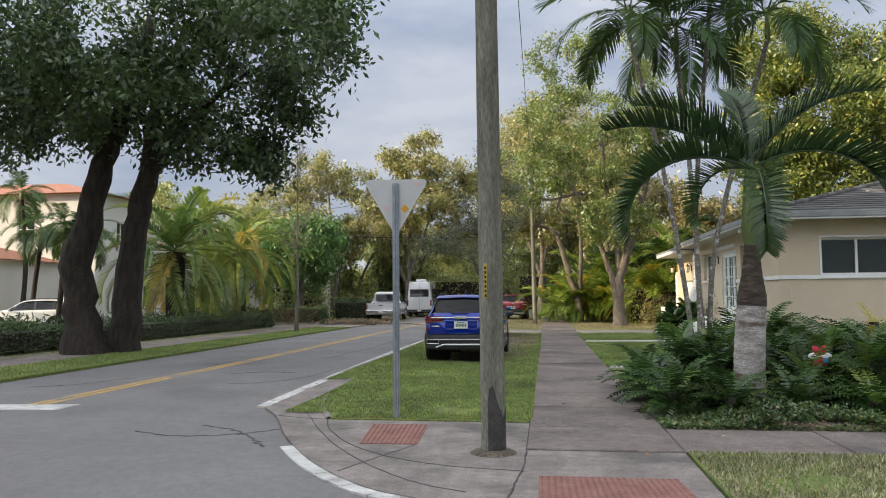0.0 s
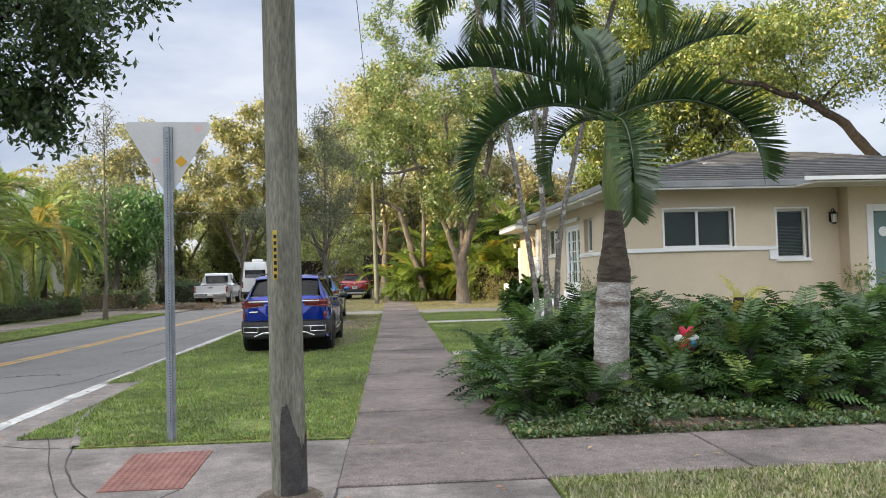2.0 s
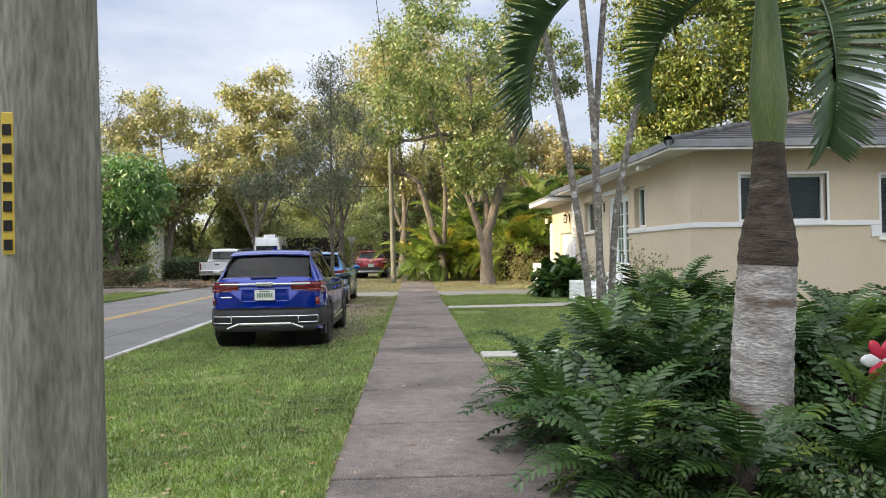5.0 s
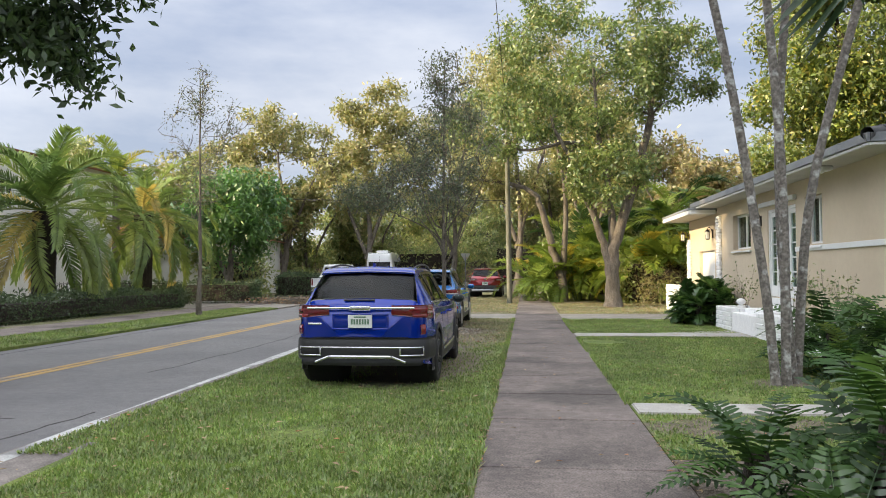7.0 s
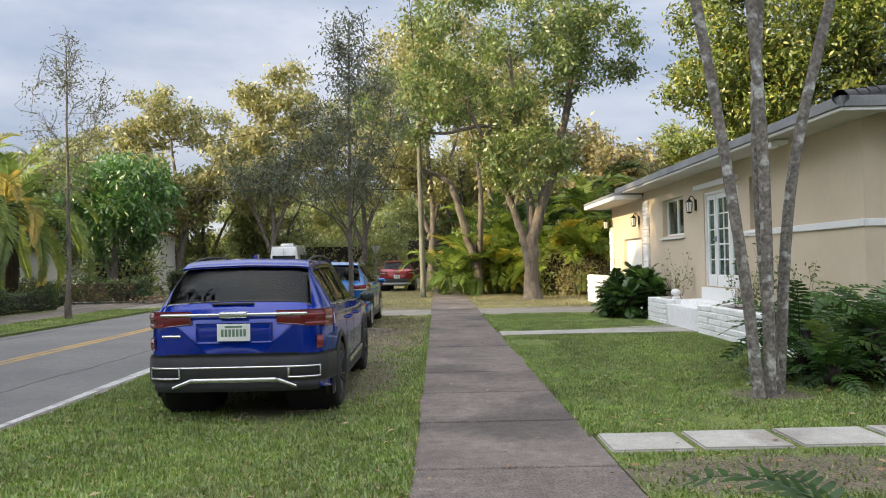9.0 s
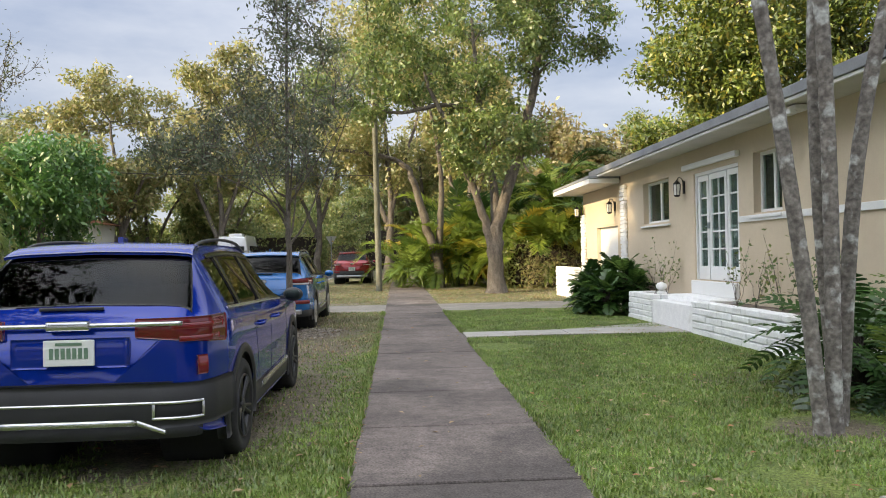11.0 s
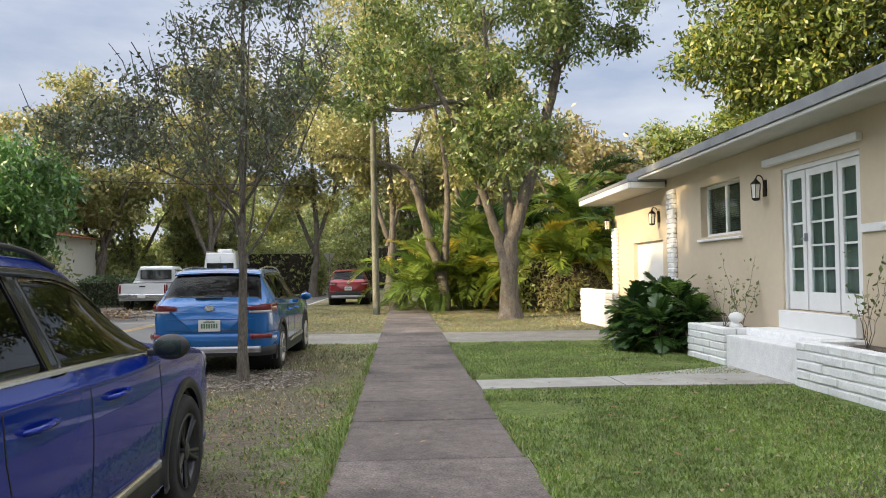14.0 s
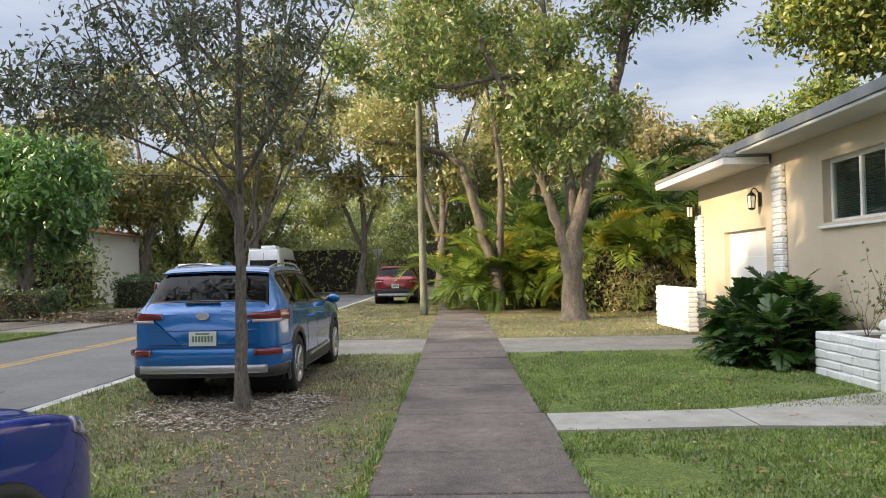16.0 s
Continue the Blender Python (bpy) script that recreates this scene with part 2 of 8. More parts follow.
# beige base greyed to put the eaves' shadow into the colour
SOFFIT = surface("beige soffit greyed for eave shadow", (0.5, 0.475, 0.43), (0.56, 0.53, 0.485), 0.7, 2, 60, 0.1, grit=0.05)
ROOF = surface("grey roof tile", (0.055, 0.055, 0.058), (0.095, 0.092, 0.09), 0.8, 2.5, 50, 0.4, c3=(0.2, 0.19, 0.18), spots=0.02, rand=0.15)
FASCIA = surface("grey metal gutter", (0.2, 0.21, 0.22), (0.28, 0.29, 0.3), 0.5, 2, 50, 0.1, grit=0.1, c3=(0.38, 0.38, 0.37), spots=0.0)
POLEWOOD = surface("weathered utility pole wood", (0.125, 0.123, 0.092), (0.205, 0.203, 0.16), 0.9, 3.5, 40, 0.7, stretch=(2.2, 2.2, 0.4), grit=0.35, c3=(0.1, 0.105, 0.068), spots=0.07, dist=0.02, mid=0.2)
BARK = surface("grey brown bark", (0.115, 0.095, 0.078), (0.2, 0.175, 0.145), 0.95, 4, 30, 1.0, stretch=(2, 2, 0.6), grit=0.4, dist=0.03)
DARK_BARK = surface("dark bark", (0.028, 0.021, 0.017), (0.055, 0.043, 0.035), 0.95, 4, 25, 1.0, stretch=(2, 2, 0.6), grit=0.4, dist=0.04)
PALE_BARK = surface("pale lichen bark", (0.12, 0.105, 0.09), (0.22, 0.2, 0.175), 0.95, 20, 30, 0.6, grit=0.35, c3=(0.42, 0.42, 0.39), spots=0.06, mid=0.3)
YOUNG_BARK = surface("brown ringed young bark", (0.045, 0.033, 0.024), (0.10, 0.078, 0.06), 0.95, 5, 25, 0.8, stretch=(1, 1, 5), grit=0.4, c3=(0.24, 0.22, 0.19), spots=0.0, dist=0.02)
RING_BARK = surface("ringed palm bark", (0.27, 0.245, 0.22), (0.46, 0.435, 0.41), 0.95, 4, 25, 0.8, stretch=(1, 1, 3), grit=0.35, c3=(0.13, 0.095, 0.07), spots=0.06, dist=0.02, mid=0.25)
CROWNSHAFT = surface("green crownshaft", (0.09, 0.14, 0.04), (0.14, 0.19, 0.06), 0.5, 3, 30, 0.1, stretch=(4, 4, 0.5), c3=(0.28, 0.23, 0.12), spots=-0.02)
GALVANISED = surface("galvanised steel", (0.28, 0.31, 0.34), (0.37, 0.40, 0.43), 0.5, 8, 60, 0.1, metal=0.7, grit=0.12)
SIGN_BACK = surface("bare aluminium sign back", (0.5, 0.51, 0.5), (0.56, 0.565, 0.55), 0.55, 3, 50, 0.05, metal=0.35, grit=0.05)
BLACK_METAL = plain("black lantern metal", (0.025, 0.023, 0.022), 0.45, 0.6)
LAMP_GLASS = plain("frosted lamp glass", (0.75, 0.73, 0.66), 0.3)
DOOR_GREEN = surface("grey green door paint", (0.12, 0.19, 0.18), (0.135, 0.205, 0.195), 0.5, 2, 50, 0.05, grit=0.05)
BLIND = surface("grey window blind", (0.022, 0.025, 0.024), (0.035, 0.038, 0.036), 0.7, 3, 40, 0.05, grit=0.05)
# low wall colour stands in for the dimness of unlit rooms
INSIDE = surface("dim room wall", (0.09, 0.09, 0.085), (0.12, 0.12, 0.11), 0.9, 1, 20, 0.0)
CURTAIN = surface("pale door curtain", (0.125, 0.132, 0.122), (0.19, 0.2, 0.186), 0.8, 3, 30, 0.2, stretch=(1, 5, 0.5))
WINDOW_GLASS = glazing("window glass", (0.9, 1.0, 0.97), 0.02, 0.8)
CAR_GLASS = glazing("tinted car glass", (0.75, 0.85, 0.8), 0.01, 0.07)
RED_TILE = surface("red clay tile", (0.3, 0.12, 0.07), (0.38, 0.17, 0.1), 0.85, 3, 40, 0.3)
DARK_VOID = plain("dark interior", (0.012, 0.012, 0.013), 0.8)
TERRACOTTA = surface("pale clay pot", (0.42, 0.36, 0.28), (0.5, 0.43, 0.34), 0.85, 6, 50, 0.2)

LEAF_BIGLEFT = leafy("dark green leaves", (0.028, 0.06, 0.018), (0.085, 0.15, 0.035), trans=0.35)
LEAF_OLIVE = leafy("olive green leaves", (0.22, 0.24, 0.075), (0.38, 0.37, 0.13), (0.44, 0.37, 0.16), 0.2, trans=0.42)
LEAF_TREEB = leafy("mid green leaves", (0.10, 0.165, 0.04), (0.25, 0.32, 0.085), (0.36, 0.34, 0.12), 0.12, trans=0.42)
LEAF_BROAD = leafy("large bright green leaves", (0.05, 0.14, 0.028), (0.13, 0.26, 0.05), trans=0.35)
LEAF_COVER = leafy("small ground cover leaves", (0.05, 0.1, 0.025), (0.12, 0.2, 0.05), (0.25, 0.22, 0.07), 0.05, trans=0.3)
LEAF_BRIGHT = leafy("bright yellow green leaves", (0.07, 0.12, 0.022), (0.25, 0.31, 0.05), (0.38, 0.35, 0.06), 0.13)
LEAF_SAPLING = leafy("grey green small leaves", (0.075, 0.1, 0.05), (0.17, 0.2, 0.10), (0.22, 0.2, 0.12), 0.1)
LEAF_DRY = leafy("tan dry foliage", (0.26, 0.21, 0.08), (0.38, 0.32, 0.14), (0.26, 0.28, 0.09), 0.25)
LEAF_HEDGE = leafy("hedge leaves", (0.035, 0.07, 0.02), (0.085, 0.14, 0.04), trans=0.25)
LEAF_WOODS = leafy("dense background leaves", (0.15, 0.21, 0.06), (0.33, 0.37, 0.11), (0.4, 0.38, 0.13), 0.2, trans=0.45)
FROND_DARK = leafy("dark cycad leaflets", (0.02, 0.055, 0.012), (0.062, 0.13, 0.024), (0.17, 0.24, 0.045), 0.08, trans=0.28, rough=0.35, gloss=0.06, island=False)
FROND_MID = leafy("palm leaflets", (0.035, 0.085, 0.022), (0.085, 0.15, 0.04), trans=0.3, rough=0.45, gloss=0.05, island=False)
FROND_BOTTLE = leafy("deep green palm leaflets", (0.032, 0.07, 0.022), (0.062, 0.115, 0.034), trans=0.28, rough=0.4, gloss=0.06, island=False)
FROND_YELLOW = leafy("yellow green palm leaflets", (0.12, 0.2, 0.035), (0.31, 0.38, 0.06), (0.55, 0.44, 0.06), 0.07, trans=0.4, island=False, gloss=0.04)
FROND_DATE = leafy("date palm leaflets", (0.12, 0.2, 0.05), (0.30, 0.37, 0.09), (0.5, 0.4, 0.1), 0.1, trans=0.42, island=False, gloss=0.05)
FROND_FRESH = leafy("fresh green leaflets", (0.1, 0.19, 0.035), (0.17, 0.28, 0.055), trans=0.4, island=False)
# yellow puts sunlight into the colour of a few cycad fronds
FROND_LIT = leafy("yellow leaflets toned as sunlit", (0.4, 0.36, 0.06), (0.55, 0.48, 0.1), trans=0.4, island=False)
RACHIS = plain("leaf stalk green", (0.14, 0.17, 0.05), 0.55)
GRASS = leafy("grass blades", (0.12, 0.2, 0.03), (0.24, 0.33, 0.06), (0.34, 0.32, 0.13), 0.12, trans=0.35)
GRASS_DRY = leafy("thin grass blades", (0.16, 0.2, 0.06), (0.26, 0.28, 0.1), (0.4, 0.34, 0.21), 0.35, trans=0.3)
LITTER = leafy("fallen leaves", (0.2, 0.13, 0.06), (0.38, 0.27, 0.14), (0.34, 0.15, 0.06), 0.2, trans=0.1)
CHIPS = leafy("pale wood chip litter", (0.22, 0.18, 0.14), (0.5, 0.45, 0.39), trans=0.0)

# ---- mesh tools ----
def fast_mesh(name, verts, faces, mat, smooth=False):
    verts, faces = np.asarray(verts, np.float32), np.asarray(faces, np.int32)
    me = bpy.data.meshes.new(name)
    k = faces.shape[1]
    me.vertices.add(len(verts))
    me.vertices.foreach_set("co", verts.ravel())
    me.loops.add(faces.size)
    me.loops.foreach_set("vertex_index", faces.ravel())
    me.polygons.add(len(faces))
    me.polygons.foreach_set("loop_start", np.arange(0, faces.size, k, dtype=np.int32))
    me.polygons.foreach_set("loop_total", np.full(len(faces), k, np.int32))
    if smooth:
        me.polygons.foreach_set("use_smooth", np.ones(len(faces), bool))
    me.materials.append(mat)
    me.update(calc_edges=True)
    return me


def thing(name, label, category, at=(0, 0, 0), group="", rz=0.0, kind=""):
    ob = new(name)
    ob.empty_display_size = 0.1
    ob.matrix_basis = pose(*at, 0, 0, rz)
    return tagged(ob, label, category, group, kind)


def attach(name, mesh, parent=None, label="", m=None):
    ob = new(name, mesh)
    ob.parent = parent
    if m is not None:
        ob.matrix_basis = m
    if label:
        ob["label"] = label
    return ob


def part(name, bm, mat, parent=None, label="", smooth=False, bevel=0.0):
    if bevel:
        bmesh.ops.bevel(bm, geom=list(bm.edges), offset=bevel, segments=2, affect="EDGES", profile=0.5)
    me = bpy.data.meshes.new(name)
    bm.normal_update()
    bm.to_mesh(me)
    bm.free()
    me.materials.append(mat)
    if smooth:
        for p in me.polygons:
            p.use_smooth = True
    return attach(name, me, parent, label)


def box_bm(*boxes):
    """A bmesh of boxes, each (x0, y0, z0, x1, y1, z1)."""
    bm = bmesh.new()
    for x0, y0, z0, x1, y1, z1 in boxes:
        bmesh.ops.create_cube(bm, size=1, matrix=Matrix.Translation(((x0 + x1) / 2, (y0 + y1) / 2, (z0 + z1) / 2)) @ Matrix.Diagonal((abs(x1 - x0), abs(y1 - y0), abs(z1 - z0), 1)))
    return bm


def prism_bm(outline, z0, z1):
    """An upright prism over a plan outline."""
    bm = bmesh.new()
    low, top = [bm.verts.new((x, y, z0)) for x, y in outline], [bm.verts.new((x, y, z1)) for x, y in outline]
    n = len(outline)
    bm.faces.new(top)
    bm.faces.new(low[::-1])
    for i in range(n):
        bm.faces.new((low[i], low[(i + 1) % n], top[(i + 1) % n], top[i]))
    bmesh.ops.recalc_face_normals(bm, faces=bm.faces)
    return bm


def lathe_bm(profile, sides=16, m=None):
    """Turned shape about z from (radius, z) pairs."""
    bm = bmesh.new()
    rings = []
    for r, z in profile:
        rings.append([bm.verts.new((r * math.cos(2 * math.pi * k / sides), r * math.sin(2 * math.pi * k / sides), z)) for k in range(sides)])
    for a, b in zip(rings, rings[1:]):
        for k in range(sides):
            bm.faces.new((a[k], a[(k + 1) % sides], b[(k + 1) % sides], b[k]))
    bm.faces.new(rings[0][::-1])
    bm.faces.new(rings[-1])
    if m is not None:
        bmesh.ops.transform(bm, matrix=m, verts=bm.verts)
    return bm


def tube(points, radii, sides=7):
    """Vertices and quads of a tube along points."""
    P = np.asarray(points, float)
    T = np.gradient(P, axis=0)
    T /= np.linalg.norm(T, axis=1)[:, None] + 1e-9
    ref = np.array([0.31, 0.95, 0.05]) if abs(T[:, 1]).max() < 0.9 else np.array([0.95, 0.05, 0.31])
    A = np.cross(T, ref)
    A /= np.linalg.norm(A, axis=1)[:, None] + 1e-9
    B = np.cross(T, A)
    ang = np.linspace(0, 2 * np.pi, sides, endpoint=False)
    ring = np.cos(ang)[None, :, None] * A[:, None] + np.sin(ang)[None, :, None] * B[:, None]
    V = P[:, None] + ring * np.asarray(radii, float)[:, None, None]
    n = len(P)
    i, k = np.meshgrid(np.arange(n - 1), np.arange(sides), indexing="ij")
    k2 = (k + 1) % sides
    F = np.stack([i * sides + k, i * sides + k2, (i + 1) * sides + k2, (i + 1) * sides + k], -1).reshape(-1, 4)
    return V.reshape(-1, 3), F


def join(pieces):
    V, F, o = [], [], 0
    for v, f in pieces:
        V.append(v)
        F.append(np.asarray(f) + o)
        o += len(v)
    return np.concatenate(V), np.concatenate(F)


def smooth_line(points, n):
    """n points along a rounded curve through the given ones."""
    P = np.asarray(points, float)
    Q = np.vstack([2 * P[0] - P[1], P, 2 * P[-1] - P[-2]])
    out = []
    for s in np.linspace(0, len(P) - 1 - 1e-6, n):
        i, u = int(s), s - int(s)
        a, b, c, d = Q[i], Q[i + 1], Q[i + 2], Q[i + 3]
        out.append(0.5 * (2 * b + (c - a) * u + (2 * a - 5 * b + 4 * c - d) * u * u + (3 * b - a - 3 * c + d) * u ** 3))
    return np.array(out)


def leaves(centres, size, rng, aspect=0.42, droop=0.5, spread=1.0):
    """A bent four-cornered leaf at each centre, turned at random."""
    n = len(centres)
    d = rng.normal(size=(n, 3)) * spread
    d[:, 2] -= droop
    d /= np.linalg.norm(d, axis=1)[:, None] + 1e-9
    side = np.cross(d, rng.normal(size=(n, 3)))
    side /= np.linalg.norm(side, axis=1)[:, None] + 1e-9
    up = np.cross(side, d)
    L = size * rng.uniform(0.65, 1.35, n)[:, None]
    W = L * aspect * 0.5
    mid = centres + d * L * 0.5
    V = np.stack([centres, mid + side * W + up * W * 0.35, centres + d * L, mid - side * W + up * W * 0.35], 1).reshape(-1, 3)
    return V, np.arange(4 * n).reshape(-1, 4)


def make_tree(name, label, limbs, crown, leaf, bark, leafmat, seed, group="", category="tree", twig=0.03, aspect=0.42, droop=0.5, flat=0.75, bare=0, sides=8):
    """limbs: (points, r0, r1); crown: (cx, cy, cz, rx, ry, rz, clumps); leaf: (leaves a clump, length, clump radius)."""
    rng = np.random.default_rng(seed)
    base = limbs[0][0][0]
    tree = thing(name, label, category, (base[0], base[1], 0), group)
    off = np.array([base[0], base[1], 0.0])
    wood, nodes, rad = [], [], []
    for pts, r0, r1 in limbs:
        P = smooth_line(np.asarray(pts, float) - off, 5 * len(pts))
        P[1:-1] += rng.normal(size=(len(P) - 2, 3)) * r0 * 0.12
        R = np.linspace(r0, r1, len(P))
        if pts is limbs[0][0]:
            P[0, 2] = -0.12
            R[0] *= 1.5
            R[1] *= 1.18
        wood.append(tube(P, R * rng.uniform(0.93, 1.07, len(P)), sides))
        nodes += list(P[len(P) // 3:])
        rad += list(R[len(P) // 3:])
    tips = []
    for cx, cy, cz, rx, ry, rz, n in crown:
        q = rng.normal(size=(n, 3))
        q /= np.linalg.norm(q, axis=1)[:, None]
        q *= rng.uniform(0.25, 1.0, n)[:, None] ** 0.45
        tips += list(q * (rx, ry, rz) + (cx, cy, cz) - off)
    tips = np.array(tips)
    N = np.array(nodes)
    tips = tips[np.argsort(np.min(np.linalg.norm(tips[:, None] - N[None, ::3], axis=2), axis=1))]
    cloud = []
    for tip in tips:
        N = np.array(nodes)
        dist = np.linalg.norm(N - tip, axis=1) + 1.2 * np.maximum(0, N[:, 2] - tip[2] + 0.3)
        i = int(np.argmin(dist))
        a, L = N[i], np.linalg.norm(N[i] - tip)
        midp = a * 0.5 + tip * 0.5 + rng.normal(size=3) * L * 0.12 + (0, 0, L * 0.1)
        P = smooth_line([a, midp, tip], 6)
        r0 = min(rad[i] * 0.7, twig * (0.5 + 0.5 * L))
        R = np.linspace(max(r0, 0.008), 0.006, 6)
        wood.append(tube(P, R, 5))
        nodes += list(P[2:])
        rad += list(R[2:])
        k = max(3, int(leaf[0] * rng.uniform(0.5, 1.5)))
        along = P[rng.integers(2, 6, k)]
        cloud.append(along + rng.normal(size=(k, 3)) * leaf[2] * (1, 1, flat))
        for _ in range(bare):
            e = tip + rng.normal(size=3) * leaf[2] * 1.3 + (0, 0, leaf[2] * 0.8)
            wood.append(tube(smooth_line([P[3], (P[3] + e) / 2 + rng.normal(size=3) * 0.1, e], 4), np.linspace(0.012, 0.005, 4), 4))
    attach("trunk", fast_mesh("trunk", *join(wood), bark, True), tree)
    attach("crown", fast_mesh("crown", *leaves(np.concatenate(cloud), leaf[1], rng, aspect, droop), leafmat), tree)
    return tree


def frond_mesh(name, mat, length, n, leaflet, width, arch=0.9, vee=0.5, sweep=0.7, hang=0.3, seed=0, bare=0.15, stalk=0.012, blunt=0.08):
    """A feather leaf growing along +x from the origin and arching down; leaflets folded on both sides."""
    rng = np.random.default_rng(seed)
    s = np.linspace(0, 1, 14)
    ang = -arch * s ** 1.4
    step = length / 13
    P = np.zeros((14, 3))
    for i in range(1, 14):
        P[i] = P[i - 1] + step * np.array([math.cos(ang[i]), 0.0, math.sin(ang[i])])
    P[:, 1] += 0.03 * length * np.sin(s * 3 + seed)
    pieces = [tube(P, stalk * (1.05 - s * 0.9), 5)]
    # leaflets grow from a shared midrib ribbon, so that a frond is one piece
    mid_u = np.linspace(bare, 0.985, n)
    gap = (0.985 - bare) / n
    half = np.clip(width * 0.28 / length, gap * 0.12, gap * 0.45)
    nodes = np.stack([mid_u - half, mid_u + half], 1).ravel()
    spine = np.stack([np.interp(nodes, s, P[:, k]) for k in range(3)], 1)
    under = spine - (0, 0, stalk * 0.5)
    u = np.repeat(mid_u, 2)
    side = np.tile([1.0, -1.0], n)
    c = np.stack([np.interp(u, s, P[:, k]) for k in range(3)], 1)
    a = np.interp(u, s, ang)
    T = np.stack([np.cos(a), 0 * a, np.sin(a)], 1)
    U = np.stack([-np.sin(a), 0 * a, np.cos(a)], 1)
    prof = np.interp(u, [bare, 0.3, 0.6, 0.9, 1.0], [0.55, 1.0, 1.0, 0.62, 0.4]) * rng.uniform(0.88, 1.1, 2 * n)
    sw = np.clip(sweep * (0.6 + 0.9 * u), 0, 1.35) + rng.normal(size=2 * n) * 0.06
    v = vee + rng.normal(size=2 * n) * 0.1
    d = T * np.sin(sw)[:, None] + np.stack([0 * u, side, 0 * u], 1) * (np.cos(sw) * np.cos(v))[:, None] + U * (np.cos(sw) * np.sin(v))[:, None]
    L = (leaflet * prof)[:, None]
    wv = np.cross(d, U)
    wv /= np.linalg.norm(wv, axis=1)[:, None] + 1e-9
    wv *= np.sign((wv * T).sum(1))[:, None]
    W = width * 0.5 * (0.6 + 0.4 * prof)[:, None]
    down = np.array([0, 0, -1.0]) * hang
    m1, m2, e = c + d * L * 0.35 + down * L * 0.06, c + d * L * 0.72 + down * L * 0.28, c + d * L + down * L * 0.62
    V = np.stack([m1 + wv * W, m1 - wv * W, m2 + wv * W * 0.85, m2 - wv * W * 0.85, e + wv * W * blunt, e - wv * W * blunt], 1).reshape(-1, 3)
    i = np.repeat(np.arange(n), 2)[:, None] * 2
    o = 4 * n + np.arange(2 * n)[:, None] * 6
    j = np.arange(2 * n - 1)[:, None]
    F = np.concatenate([np.concatenate([i, i + 1, o, o + 1], 1), np.concatenate([o + 1, o, o + 2, o + 3], 1), np.concatenate([o + 3, o + 2, o + 4, o + 5], 1), np.concatenate([j, j + 1, j + 1 + 2 * n, j + 2 * n], 1)])
    pieces.append((np.concatenate([spine, under, V]), F))
    return fast_mesh(name, *join(pieces), mat)


def crown_of(parent, meshes, n, top, rng, lift=(10, 70), scale=(0.85, 1.1), rings=3, spin=None, name="frond"):
    """Fronds round the top of a stem, the inner ones more upright."""
    for k in range(n):
        f = (k + 0.5) / n
        az = k * 137.5 + rng.uniform(-14, 14)
        el = lift[0] + (lift[1] - lift[0]) * f + rng.uniform(-7, 7)
        sc = rng.uniform(*scale)
        m = pose(*top, 0, 0, az) @ pose(0, 0, 0, rng.uniform(-18, 18), -el, 0) @ Matrix.Scale(sc, 4)
        attach(name, meshes[k % len(meshes)], parent, "", m)

# ---- ground, road, walks ----
def ground_piece(name, bm, mat, label, category):
    ob = part(name, bm, mat)
    return tagged(ob, label, category, kind="structure")


def rect(x0, y0, x1, y1):
    return [(x0, y0), (x1, y0), (x1, y1), (x0, y1)]


ground_piece("ground", prism_bm(rect(-900, -900, 900, 900), -0.6, -0.12), DRY_LAWN, "flat suburban ground with thin dry grass", "ground")
road_bm = box_bm((-9.75, -60, -0.3, -4.05, 160, -0.03), (-120, -7.0, -0.3, -9.75, 5.6, -0.03), (-4.05, -7.0, -0.3, 120, 5.3, -0.03), (-4.05, 5.3, -0.3, -0.6, 10.4, -0.03), (-11.5, 5.6, -0.3, -9.75, 9.2, -0.03))
ground_piece("road", road_bm, ASPHALT, "worn grey asphalt residential street", "road")
KERB_ARC = [(-4.05, 10.4), (-3.72, 9.62), (-3.32, 8.95), (-2.75, 7.68), (-2.05, 6.45), (-1.4, 5.68), (-0.95, 5.4)]
arc = [tuple(p[:2]) for p in smooth_line([(x, y, 0) for x, y in KERB_ARC], 26)]
ISLAND_SIDE = [(-4.05, 21.0), (-3.75, 16.5), (-3.5, 13.6), (-3.36, 11.6), (-3.05, 10.0), (-2.72, 9.1), (-2.6, 8.78)]
isl = [tuple(p[:2]) for p in smooth_line([(x, y, 0) for x, y in ISLAND_SIDE], 24)]
# concrete corner apron between the lawn and the road
ground_piece("pavement", prism_bm(arc + [(-0.95, 5.3), (1.24, 5.3), (1.24, 7.16), (-0.21, 7.16), (-0.21, 8.74), (-2.6, 8.78)] + isl[::-1][1:] , -0.25, -0.002), DARK_CONCRETE, "stained concrete corner apron with ramp", "pavement")
ground_piece("lawn", prism_bm(isl + [(-2.6, 8.74), (-0.21, 8.70), (-0.21, 30.2), (-4.05, 30.2)], -0.2, 0.012), LAWN, "mown green lawn verge between walk and street", "lawn")
ground_piece("lawn", prism_bm(rect(-4.05, 33.1, -0.21, 90), -0.2, 0.0), DRY_LAWN, "thin dry verge with leaf litter", "lawn")
ground_piece("lawn", prism_bm(rect(1.24, 13.3, 6.0, 24.02), -0.2, 0.014), LAWN, "front lawn of the beige house", "lawn")
ground_piece("lawn", prism_bm([(1.24, 24.8), (5.2, 25.3), (5.2, 30.2), (1.24, 30.2)], -0.2, 0.014), LAWN, "front lawn between path and driveway", "lawn")
ground_piece("lawn", prism_bm(rect(1.24, 32.9, 9, 90), -0.2, 0.0), DRY_LAWN, "dry lawn strewn with leaf litter under trees", "lawn")
